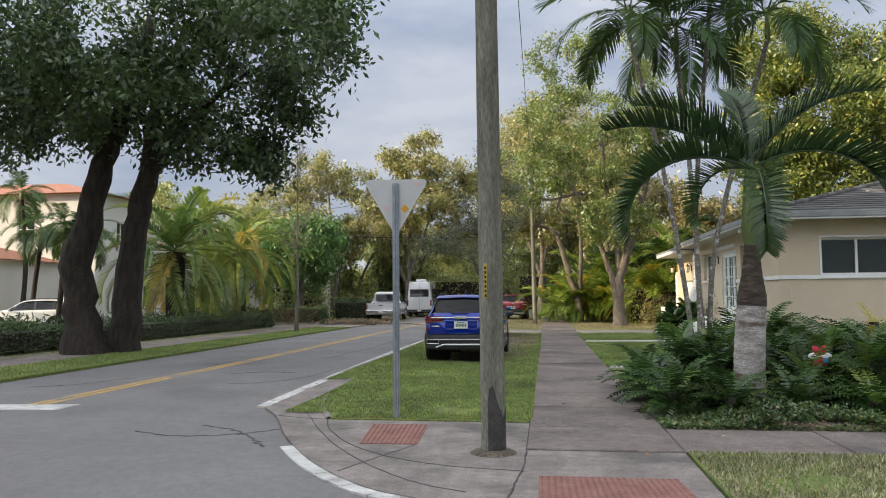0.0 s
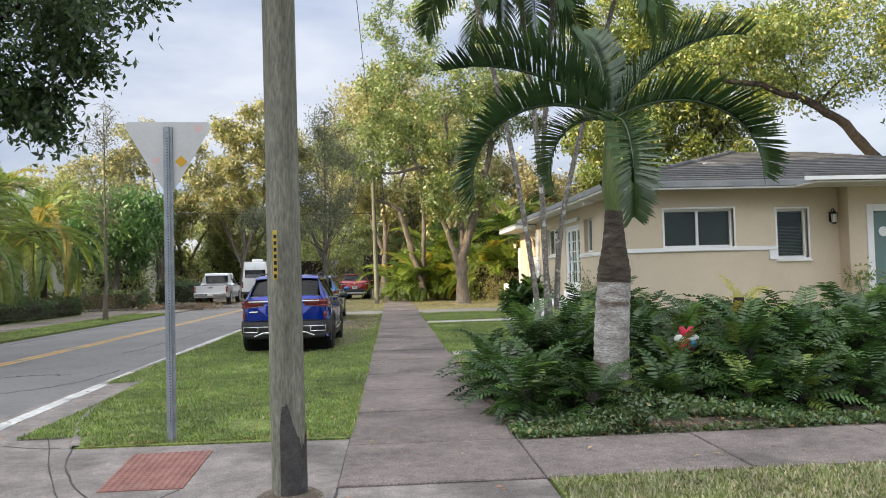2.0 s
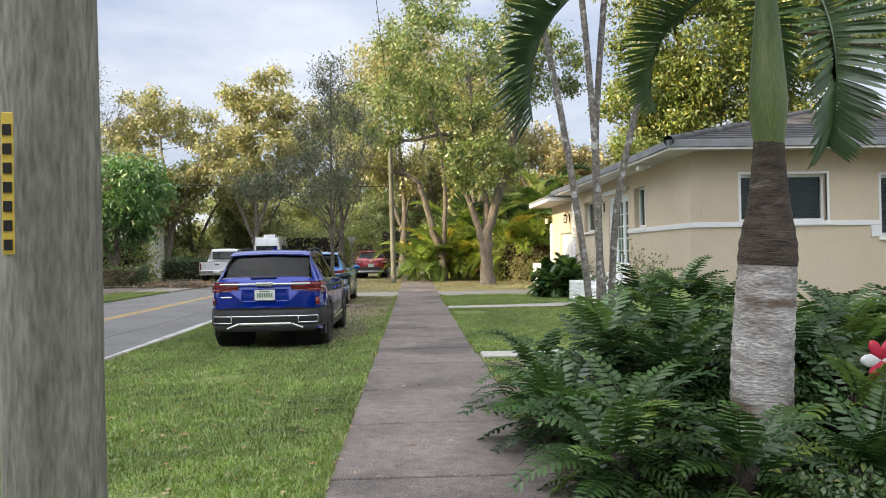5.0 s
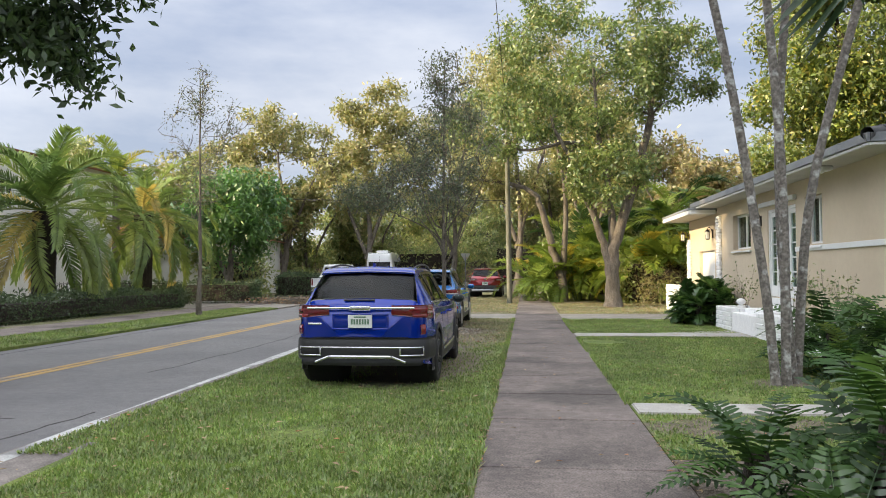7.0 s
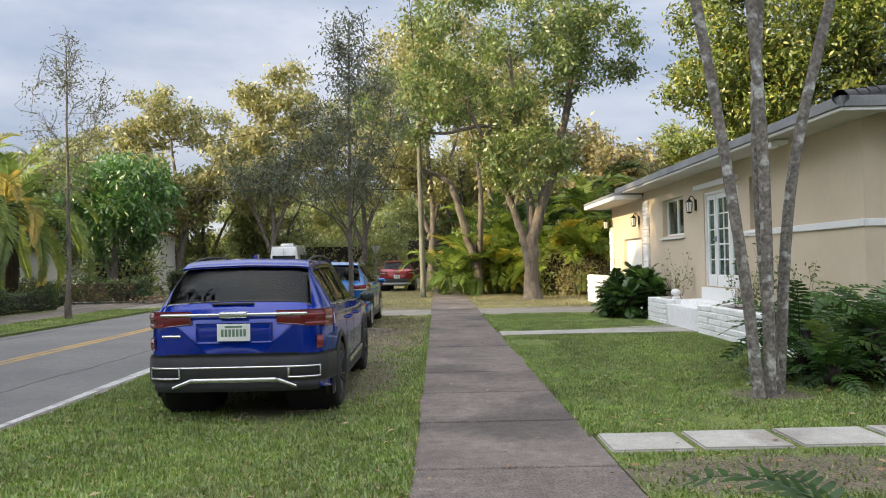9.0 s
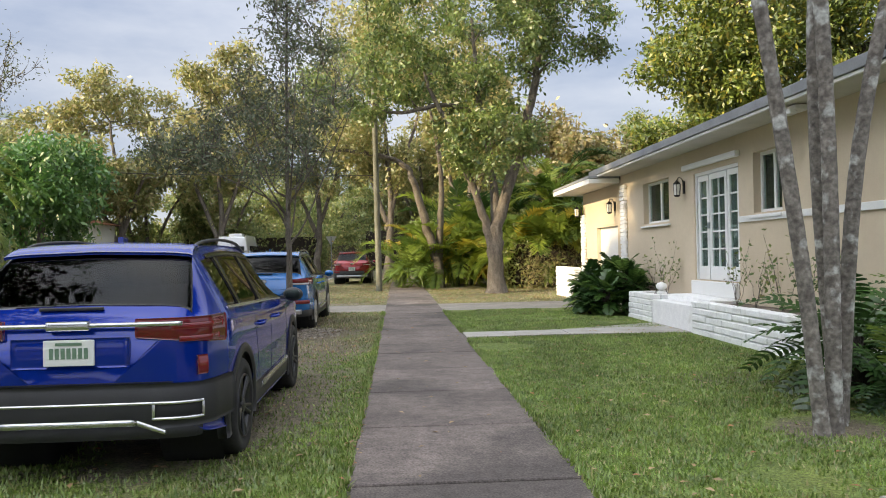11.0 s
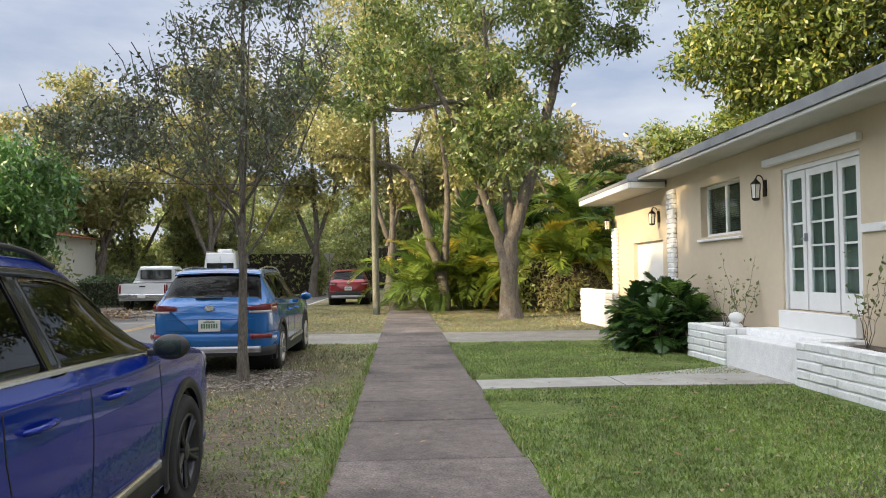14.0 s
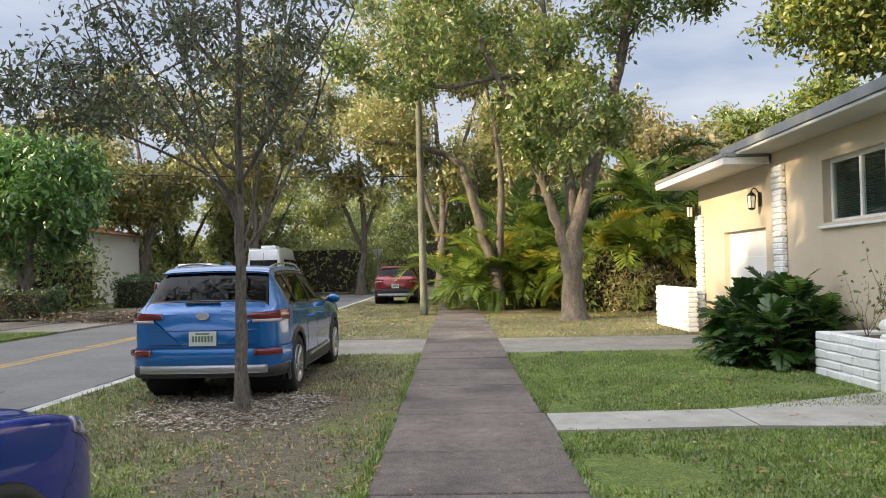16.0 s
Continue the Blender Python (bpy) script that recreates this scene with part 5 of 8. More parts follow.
def suv(name, label, at, rz, paint, style, length=4.37, group="cars parked on the verge", alloy=None):
    """An SUV standing on its four wheels; local y runs forward from the rear bumper."""
    k = length / 4.37
    car = thing(name, label, "car", at, group, rz)
    car.scale = (0.965, 1, 1)
    st = [(0.00, 0.42, 0.97, 0.98, 0.64, 0.60), (0.035, 0.36, 0.99, 1.01, 0.74, 0.68), (0.12, 0.31, 1.015, 1.08, 0.815, 0.69), (0.34, 0.28, 1.03, 1.31, 0.87, 0.645), (0.50, 0.26, 1.03, 1.44, 0.895, 0.605),
          (0.72, 0.25, 1.025, 1.48, 0.90, 0.59), (1.2, 0.24, 1.01, 1.505, 0.90, 0.59), (1.9, 0.24, 0.995, 1.50, 0.90, 0.585), (2.35, 0.24, 0.985, 1.455, 0.90, 0.58), (2.75, 0.24, 0.98, 1.28, 0.90, 0.60),
          (3.12, 0.25, 0.975, 1.075, 0.895, 0.68), (3.5, 0.26, 0.96, 1.0, 0.885, 0.69), (3.95, 0.27, 0.90, 0.94, 0.865, 0.67), (4.22, 0.29, 0.80, 0.84, 0.80, 0.62), (4.34, 0.32, 0.68, 0.70, 0.70, 0.56), (4.37, 0.40, 0.62, 0.63, 0.62, 0.5)]
    S = Shell([(s[0] * k, *s[1:]) for s in st])
    P = lambda y: float(S.p(y * k))
    wells = (0.80 * k, 3.43 * k)
    R = 0.345
    band = (P(0.62), P(2.98), 5.12, 5.9)
    rearw = (2.12, 3.98, 6.2, 9.1)
    front = (8.12, 9.95, 6.4, 9.1)
    # openings snap to the shell's mesh lines
    snap = lambda c: (round(c[0] * 8) / 8, round(c[1] * 8) / 8, round(c[2] * 10) / 10, min(round(c[3] * 10) / 10, 9.0))
    band, rearw, front = snap(band), snap(rearw), snap(front)
    part("body", S.body([(c[0], c[1], c[2], c[3] + (0.1 if c[3] > 8.9 else 0)) for c in (band, rearw, front)], wells, R + 0.045), paint, car, "", True)
    g = 0.0
    for sgn in (1, -1):
        add(car, "side_window", S.patch(band[0], band[1], band[2], band[3], -0.008, 0.004, mirror=sgn, np_=40), CAR_GLASS, "dark tinted side glass").visible_shadow = False
        # pillars and belt trim over the glass
        for y0, y1 in ((0.95, 1.03), (1.72, 1.85)):
            add(car, "pillar", S.patch(P(y0), P(y1), band[2] - 0.05, band[3] + 0.05, -0.002, 0.008, mirror=sgn, np_=4), GLOSS_BLACK, "black window pillar")
        add(car, "window_trim", S.patch(P(0.55), P(3.0), 5.07, 5.13, 0.0, 0.008, mirror=sgn, np_=40, nu=3), SILVER if style == "bold" else CLADDING, "bright belt line trim")
        add(car, "window_trim", S.patch(P(0.75), P(2.7), 5.88, 6.0, 0.0, 0.008, mirror=sgn, np_=40, nu=3), GLOSS_BLACK)
        for wy in wells:
            arch(S, car, wy, R + 0.035, R + 0.10, CLADDING, sgn)
            bm = bmesh.new()
            bmesh.ops.create_cone(bm, cap_ends=True, segments=28, radius1=R + 0.05, radius2=R + 0.05, depth=0.42, matrix=Matrix.Translation((sgn * 0.60, wy, 0.34)) @ pose(0, 0, 0, 0, 90, 0))
            bmesh.ops.delete(bm, geom=[f for f in bm.faces if abs(f.normal.x) > 0.9 and f.calc_center_median().x * sgn > 0.6], context="FACES_ONLY")
            part("wheel_well", bm, DARK_VOID, car, "", True)
        # sill cladding with a bright strip
        ys = np.linspace(wells[0] + R + 0.07, wells[1] - R - 0.07, 14)
        o = np.array([[(sgn * (S.side_x(y, max(z, 0.35)) + e), y, z) for y in ys] for z, e in ((0.22, -0.02), (0.27, 0.012), (0.40, 0.014), (0.42, 0.0))])
        add(car, "sill", grid_solid(o, o - (sgn * 0.05, 0, 0)), CLADDING, "dark plastic sill")
        o = np.array([[(sgn * (S.side_x(y, 0.4) + e), y, z + 0.02 * (y - ys[0])) for y in ys[2:-1]] for z, e in ((0.345, 0.014), (0.352, 0.026), (0.388, 0.026), (0.395, 0.014))])
        add(car, "sill_trim", grid_solid(o, o - (sgn * 0.01, 0, 0)), SILVER if style != "far" else CLADDING, "silver sill strip")
        # door gaps and handles
        for y in (1.32, 2.02, 2.93):
            zz = np.linspace(0.42, S.G[int(P(y))][5][2] - 0.01, 12)
            line = np.array([(sgn * (S.side_x((y - 0.10 * (0.42 - min(z, 0.62)) * (1 if y < 1.5 else 0)) * k, z) - 0.003), (y + (0.28 * max(0, 0.8 - z) if y < 1.5 else 0)) * k, z) for z in zz])
            add(car, "door_gap", tube(line, np.full(12, 0.006), 5), DARK_VOID)
        for y in (1.45, 2.2):
            x = S.side_x(y * k, 0.86)
            add(car, "door_handle", tube(smooth_line([(sgn * (x - 0.01), y * k, 0.86), (sgn * (x + 0.035), (y + 0.03) * k, 0.868), (sgn * (x + 0.035), (y + 0.17) * k, 0.872), (sgn * (x - 0.01), (y + 0.2) * k, 0.868)], 12), np.full(12, 0.013), 8), paint)
        # mirror
        bm = bmesh.new()
        bmesh.ops.create_uvsphere(bm, u_segments=16, v_segments=10, radius=1, matrix=Matrix.Translation((sgn * 0.99, 2.80 * k, 1.03)) @ Matrix.Diagonal((0.10, 0.06, 0.068, 1)))
        mir = part("mirror", bm, CLADDING if style == "bold" else paint, car, "door mirror housing", True)
        part("mirror_stalk", box_bm((min(sgn * 0.86, sgn * 0.98), 2.79 * k, 0.985, max(sgn * 0.86, sgn * 0.98), 2.85 * k, 1.02)), CLADDING, car, bevel=0.008)
        part("mirror_glass", box_bm((sgn * 0.99 - 0.07, 2.80 * k - 0.062, 0.99, sgn * 0.99 + 0.07, 2.80 * k - 0.054, 1.07)), WINDOW_GLASS, car, bevel=0.003)
        # roof rail
        rail = smooth_line([(sgn * 0.585, 0.62 * k, 1.45), (sgn * 0.59, 0.8 * k, 1.508), (sgn * 0.59, 1.4 * k, 1.54), (sgn * 0.585, 2.0 * k, 1.52), (sgn * 0.58, 2.3 * k, 1.45)], 24)
        add(car, "roof_rail", tube(rail, np.concatenate([np.linspace(0.02, 0.014, 5), np.full(14, 0.013), np.linspace(0.014, 0.02, 5)]), 8), CLADDING if style != "mild" else SILVER, "raised roof rail")
        wheel(car, sgn * (0.90 - 0.105), wells[0], R - 0.005, 0.22, alloy or ALLOY_DARK)
        wheel(car, sgn * (0.90 - 0.105), wells[1], R - 0.005, 0.22, alloy or ALLOY_DARK)
        # head lamp
        add(car, "headlight", S.patch(P(4.0), P(4.28), 4.1, 4.95, 0.0, 0.012, mirror=sgn), TAIL_CLEAR, "clear headlight lens")
    for nm, c in (("rear_window", rearw), ("windscreen", front)):
        add(car, nm, S.sheet(c[0] - 0.02, c[1] + 0.02, c[2] - 0.02, -0.008, 0.004), CAR_GLASS, "tinted glass").visible_shadow = False
    # cabin
    part("cabin_floor", box_bm((-0.72, 0.5 * k, 0.45, 0.72, 3.0 * k, 0.62)), DARK_VOID, car)
    part("dashboard", box_bm((-0.7, 2.75 * k, 0.63, 0.7, 3.05 * k, 0.98)), SEAT, car, bevel=0.05)
    part("rear_seat", box_bm((-0.62, 0.95 * k, 0.63, 0.62, 1.1 * k, 1.2)), SEAT, car, bevel=0.05)
    for sx in (-0.36, 0.36):
        part("front_seat", box_bm((sx - 0.25, 1.75 * k, 0.63, sx + 0.25, 1.9 * k, 1.18)), SEAT, car, bevel=0.05)
        part("headrest", box_bm((sx - 0.13, 1.77 * k, 1.2, sx + 0.13, 1.87 * k, 1.34)), SEAT, car, bevel=0.04)
        part("headrest", box_bm((sx - 0.12, 0.97 * k, 1.21, sx + 0.12, 1.05 * k, 1.33)), SEAT, car, bevel=0.03)
    # rear end
    plan = [(0, -0.005), (0.45, 0.0), (0.64, 0.01), (0.74, 0.045), (0.816, 0.125), (0.872, 0.34), (0.897, 0.5)]
    rp = lambda s0, s1, a, b, off=0.0, thick=0.02, lean=0.0, n=18: rear_panel(plan, s0, s1, (a, b), off, thick, n, lean)
    # spoiler over the window
    add(car, "spoiler", S.sheet(3.75, 4.9, 6.3, 0.012, 0.02), paint)
    part("rear_wiper", box_bm((-0.24, 0.10, 1.085, 0.16, 0.125, 1.105)), CLADDING, car, bevel=0.006)
    part("antenna_fin", prism_bm([(-0.02, 0.85), (0.02, 0.85), (0.008, 0.98), (-0.008, 0.98)], 1.485, 1.56), paint, car)
    if style == "bold":
        add(car, "bumper", rp(-1.17, 1.17, (0.37, 0.64), (0.37, 0.64), -0.012, 0.045, n=40), CLADDING, "dark grey plastic rear bumper")
        add(car, "bumper_lower", rp(-0.8, 0.8, (0.30, 0.40), (0.30, 0.40), -0.04, 0.05, n=36), CLADDING)
        add(car, "chrome_strip", rp(-0.74, 0.74, (0.515, 0.533), (0.515, 0.533), 0.022, 0.018, n=36), SILVER, "bright bumper strip")
        for sg in (1, -1):
            # framed false exhausts
            for a, b in ((0.42, 0.438), (0.515, 0.533)):
                add(car, "exhaust_frame", rp(*sorted((sg * 0.5, sg * 0.79)), (a, b), (a, b), 0.022, 0.022), SILVER, "bright exhaust surround")
            for s in (0.5, 0.775):
                add(car, "exhaust_frame", rp(*sorted((sg * s, sg * (s + 0.018))), (0.42, 0.533), (0.42, 0.533), 0.022, 0.022, n=4), SILVER)
            add(car, "exhaust_insert", rp(*sorted((sg * 0.52, sg * 0.775)), (0.44, 0.515), (0.44, 0.515), 0.025, 0.012), DARK_VOID)
            add(car, "tail_lamp", rp(*sorted((sg * 0.40, sg * 1.06)), ((0.92, 1.035) if sg > 0 else (0.86, 1.04)), ((0.86, 1.04) if sg > 0 else (0.92, 1.035)), 0.0, 0.024, n=24), TAIL_DARK, "smoked red tail lamp")
            add(car, "lamp_bar", rp(*sorted((sg * 0.62, sg * 1.0)), (0.965, 1.005), (0.965, 1.005), 0.016, 0.014, n=20), TAIL_RED, "red lamp element")
            add(car, "lamp_bar", rp(*sorted((sg * 0.66, sg * 0.95)), (0.89, 0.925), (0.89, 0.925), 0.016, 0.012, n=20), TAIL_RED)
            add(car, "reflector", rp(*sorted((sg * 0.76, sg * 0.835)), (0.68, 0.80), (0.68, 0.80), 0.0, 0.03, n=6), TAIL_RED, "red bumper reflector")
            add(car, "skid_plate_end", rp(*sorted((sg * 0.40, sg * 0.58)), ((0.395, 0.43) if sg > 0 else (0.33, 0.36)), ((0.33, 0.36) if sg > 0 else (0.395, 0.43)), 0.022, 0.02), SILVER)
        add(car, "skid_plate", rp(-0.41, 0.41, (0.39, 0.43), (0.39, 0.43), 0.022, 0.022), SILVER, "silver skid plate trim")
        add(car, "lamp_strip", rp(-0.68, 0.68, (0.99, 1.015), (0.99, 1.015), 0.02, 0.018, n=30), SILVER, "bright strip between the lamps")
        add(car, "badge", rp(-0.13, 0.13, (0.975, 1.03), (0.975, 1.03), 0.03, 0.014), SILVER, "plain silver badge")
        add(car, "plate_recess", rp(-0.36, 0.36, (0.745, 0.925), (0.745, 0.925), 0.0, 0.012), paint)
        add(car, "lettering", rp(-0.68, -0.5, (0.80, 0.822), (0.80, 0.822), 0.0, 0.018), SILVER, "small silver model lettering, unreadable")
        zp = 0.84
    else:
        add(car, "bumper", rp(-1.17, 1.17, (0.40, 0.62), (0.40, 0.62), -0.012, 0.042, n=40), paint if style == "mild" else CLADDING, "rear bumper")
        add(car, "bumper_lower", rp(-1.1, 1.1, (0.29, 0.43), (0.29, 0.43), -0.025, 0.05, n=36), CLADDING, "dark plastic lower bumper")
        add(car, "skid_plate", rp(-0.72, 0.72, (0.34, 0.43), (0.34, 0.43), 0.01, 0.025, n=30), ALLOY, "grey skid plate")
        for sg in (1, -1):
            add(car, "tail_lamp", rp(*sorted((sg * 0.46, sg * 1.1)), ((0.93, 0.985) if sg > 0 else (0.89, 1.02)), ((0.89, 1.02) if sg > 0 else (0.93, 0.985)), 0.0, 0.026, n=24), TAIL_RED, "red tail lamp")
            add(car, "lamp_bar", rp(*sorted((sg * 0.56, sg * 0.9)), (0.89, 0.915), (0.885, 0.92), 0.012, 0.018, n=20), TAIL_CLEAR, "pale indicator lens")
            add(car, "reflector", rp(*sorted((sg * 0.58, sg * 0.86)), (0.53, 0.60), (0.53, 0.60), 0.03, 0.03, n=10), TAIL_RED, "red bumper reflector")
        part("badge", lathe_bm([(0.075, 0), (0.07, 0.012)], 20, Matrix.Translation((0, -0.012, 0.955)) @ pose(0, 0, 0, 90, 0, 0) @ Matrix.Diagonal((1, 0.55, 1, 1))), SILVER, car, "plain oval silver badge")
        add(car, "tailgate_crease", rp(-0.62, 0.62, (0.80, 0.81), (0.80, 0.81), 0.0, 0.014, n=20), paint)
        zp = 0.715
    plate = part("number_plate", box_bm((-0.155, -0.034, zp - 0.078, 0.155, -0.022, zp + 0.078)), PLATE, car, "white number plate with plain bars", bevel=0.004)
    for x in np.linspace(-0.105, 0.105, 7):
        part("bar", box_bm((x - 0.012, -0.037, zp - 0.035, x + 0.012, -0.0335, zp + 0.03)), PLATE_INK, plate)
    part("bar", box_bm((-0.08, -0.037, zp + 0.045, 0.08, -0.0335, zp + 0.062)), PLATE_INK, plate)
    part("tailgate_gap", box_bm((-0.62, -0.008, 0.643, 0.62, 0.01, 0.65)), DARK_VOID, car)
    return car


suv("parked_suv", "deep blue compact SUV with dark bumper, parked on the lawn verge", (-1.86, 16.4, 0.0), 0.2, PAINT_NAVY, "bold")
suv("parked_suv", "bright blue SUV parked beside a young street tree", (-2.36, 25.7, 0.0), 0.0, PAINT_BLUE, "mild", 4.48, alloy=ALLOY)
red_suv = suv("parked_suv", "dark red SUV parked far along the verge", (-2.15, 49.4, 0.0), 0.0, PAINT_RED, "far", 4.6, alloy=ALLOY)
red_suv.scale = (1.05, 1.04, 1.08)
suv("parked_car", "white car parked in a driveway across the street", (-21.2, 32.0, 0.02), 95.0, PAINT_WHITE, "far", 4.5, group="cars across the street", alloy=ALLOY)
suv("parked_car", "pale grey car far down the street", (-8.5, 76.0, -0.03), 80.0, PAINT_WHITE, "far", 4.5, group="cars across the street", alloy=ALLOY)


def pickup():
    car = thing("pickup_truck", "white pickup truck parked across the street", "truck", (-10.45, 46.8, 0.0), "", 3.0)
    lo = Shell([(0.0, 0.5, 1.10, 1.11, 0.9, 0.85), (0.06, 0.42, 1.13, 1.14, 0.97, 0.93), (1.0, 0.4, 1.14, 1.15, 1.0, 0.96), (2.05, 0.4, 1.14, 1.15, 1.0, 0.96), (2.12, 0.4, 1.13, 1.82, 1.0, 0.7), (2.5, 0.4, 1.12, 1.86, 1.0, 0.72), (3.3, 0.4, 1.11, 1.85, 1.0, 0.72), (3.7, 0.4, 1.1, 1.7, 1.0, 0.74), (4.3, 0.4, 1.1, 1.2, 0.99, 0.8), (4.8, 0.42, 1.08, 1.16, 0.97, 0.8), (5.4, 0.45, 1.02, 1.07, 0.93, 0.78), (5.6, 0.5, 0.9, 0.92, 0.84, 0.7)])
    part("body", lo.body([], (1.15, 4.6), 0.42), PAINT_WHITE, car, "", True)
    part("bed", box_bm((-0.85, 0.12, 1.13, 0.85, 2.0, 1.165)), CLADDING, car, "dark open truck bed")
    part("rear_window", box_bm((-0.66, 2.03, 1.3, 0.66, 2.085, 1.72)), plain("dark truck glass", (0.02, 0.022, 0.025), 0.05, 0, 1), car, "dark rear glass", bevel=0.01)
    for sg in (1, -1):
        add(car, "side_window", lo.patch(4.3, 7.0, 5.15, 5.85, 0.002, 0.006, mirror=sgn_of(sg)), bpy.data.materials["dark truck glass"], "dark side glass")
        part("tail_lamp", box_bm((min(sg * 0.86, sg * 0.99), -0.02, 0.72, max(sg * 0.86, sg * 0.99), 0.08, 1.08)), TAIL_RED, car, "red tail lamp", bevel=0.015)
        for wy in (1.15, 4.6):
            wheel(car, sg * 0.88, wy, 0.40, 0.26, ALLOY)
        bm = bmesh.new()
        bmesh.ops.create_uvsphere(bm, u_segments=12, v_segments=8, radius=1, matrix=Matrix.Translation((sg * 1.14, 3.9, 1.2)) @ Matrix.Diagonal((0.1, 0.06, 0.13, 1)))
        part("mirror", bm, CLADDING, car, "", True)
    part("bumper", box_bm((-0.95, -0.16, 0.5, 0.95, 0.02, 0.70)), SILVER, car, "chrome rear bumper", bevel=0.03)
    part("tailgate", box_bm((-0.84, -0.022, 0.72, 0.84, 0.02, 1.13)), PAINT_WHITE, car, bevel=0.015)
    part("tailgate_handle", box_bm((-0.12, -0.035, 0.98, 0.12, -0.02, 1.04)), CLADDING, car, bevel=0.006)
    part("number_plate", box_bm((-0.155, -0.175, 0.54, 0.155, -0.162, 0.68)), PLATE, car, "white number plate")


def sgn_of(s):
    return 1 if s > 0 else -1


pickup()


def van():
    car = thing("camper_van", "white high-roof van parked across the street", "van", (-9.6, 56.5, 0.0), "", 2.0)
    S = Shell([(0.0, 0.45, 1.3, 2.55, 0.9, 0.7), (0.06, 0.4, 1.3, 2.66, 0.97, 0.74), (0.5, 0.38, 1.3, 2.72, 1.0, 0.76), (2.5, 0.38, 1.3, 2.74, 1.0, 0.76), (4.3, 0.38, 1.28, 2.66, 1.0, 0.74), (5.0, 0.38, 1.25, 2.1, 0.99, 0.74), (5.5, 0.4, 1.2, 1.35, 0.97, 0.76), (6.0, 0.45, 1.05, 1.1, 0.9, 0.7), (6.1, 0.5, 0.8, 0.82, 0.8, 0.6)])
    part("body", S.body([], (1.2, 4.9), 0.42), PAINT_WHITE, car, "", True)
    dark = bpy.data.materials["dark truck glass"]
    part("rear_window", box_bm((-0.72, -0.012, 1.55, 0.72, 0.03, 2.12)), dark, car, "dark rear glass", bevel=0.01)
    part("door_gap", box_bm((-0.008, -0.016, 0.5, 0.008, 0.02, 2.5)), CLADDING, car)
    for sg in (1, -1):
        add(car, "side_window", S.patch(2.3, 4.6, 5.1, 5.6, 0.002, 0.006, mirror=sg), dark, "dark side glass")
        part("tail_lamp", box_bm((min(sg * 0.84, sg * 0.95), -0.02, 0.85, max(sg * 0.84, sg * 0.95), 0.06, 1.3)), TAIL_RED, car, "red tail lamp", bevel=0.015)
        for wy in (1.2, 4.9):
            wheel(car, sg * 0.88, wy, 0.36, 0.24, ALLOY)
    part("bumper", box_bm((-0.95, -0.1, 0.42, 0.95, 0.02, 0.58)), CLADDING, car, "dark rear bumper", bevel=0.03)
    part("roof_unit", box_bm((-0.4, 1.2, 2.72, 0.4, 2.1, 2.92)), PAINT_WHITE, car, "white roof air unit", bevel=0.05)
    part("number_plate", box_bm((-0.155, -0.115, 0.44, 0.155, -0.102, 0.56)), PLATE, car, "white number plate")


van()

# ---- trees across the street ----
make_tree("street_tree", "large dark twin-trunked tree across the street", [([(-12.2, 18.6, 0), (-12.5, 18.6, 2.4), (-12.0, 18.8, 4.8), (-11.4, 19, 7.0), (-11, 19.5, 9.5)], 0.47, 0.14), ([(-11.5, 19.3, 0), (-11.3, 19.2, 2.6), (-10.8, 19.0, 4.6), (-10.4, 18.8, 6.8), (-9.4, 18.5, 8.8)], 0.42, 0.12), ([(-10.8, 19, 4.6), (-9.4, 18.6, 6.2), (-7.5, 18.2, 7.4)], 0.13, 0.05)],
          [(-11.0, 19, 9.0, 5.0, 5.0, 3.4, 120), (-6.9, 18.2, 8.4, 2.6, 3.2, 1.8, 38), (-14.5, 18.5, 7.4, 3.4, 3.5, 2.2, 80), (-8.4, 18.3, 5.4, 1.3, 1.4, 0.9, 14), (-11, 17, 6.6, 3.0, 2.0, 1.2, 40), (-5.4, 15.2, 7.2, 1.2, 1.6, 0.9, 14), (-6.4, 18.3, 6.6, 1.0, 1.0, 0.8, 10), (-7.4, 18.3, 5.0, 1.0, 1.0, 0.7, 8)], (140, 0.2, 0.3), DARK_BARK, LEAF_BIGLEFT, 5, twig=0.05)
make_tree("street_tree", "tall multi-stemmed tree with mid green crown by the walk", [([(3.6, 38.0, 0), (3.6, 38.0, 1.7), (3.85, 38.1, 2.9), (4.75, 38.2, 5.7), (5.3, 38.3, 8.2), (5.9, 38.2, 10.5)], 0.31, 0.08), ([(3.55, 38.0, 1.3), (3.15, 38, 2.9), (2.2, 37.6, 5.2), (1.2, 37.2, 7.5)], 0.19, 0.06), ([(3.6, 38.0, 1.8), (3.6, 38.3, 4), (3.2, 38.6, 7), (3.0, 38.8, 10)], 0.19, 0.05), ([(3.4, 38.0, 6.2), (2.0, 37.6, 6.6), (0.2, 37.4, 6.3), (-0.8, 37.4, 6.7)], 0.1, 0.04)],
          [(2.2, 38, 9.6, 4.4, 3.5, 2.8, 125), (3.3, 37.6, 5.4, 1.9, 1.8, 1.5, 52), (6.2, 38.2, 9.8, 2.3, 2.2, 1.7, 48), (-1.0, 38, 7.8, 2.4, 2.4, 1.6, 40), (2.5, 38, 13, 4.0, 3.5, 2.0, 60)], (115, 0.19, 0.24), BARK, LEAF_TREEB, 6, twig=0.045)
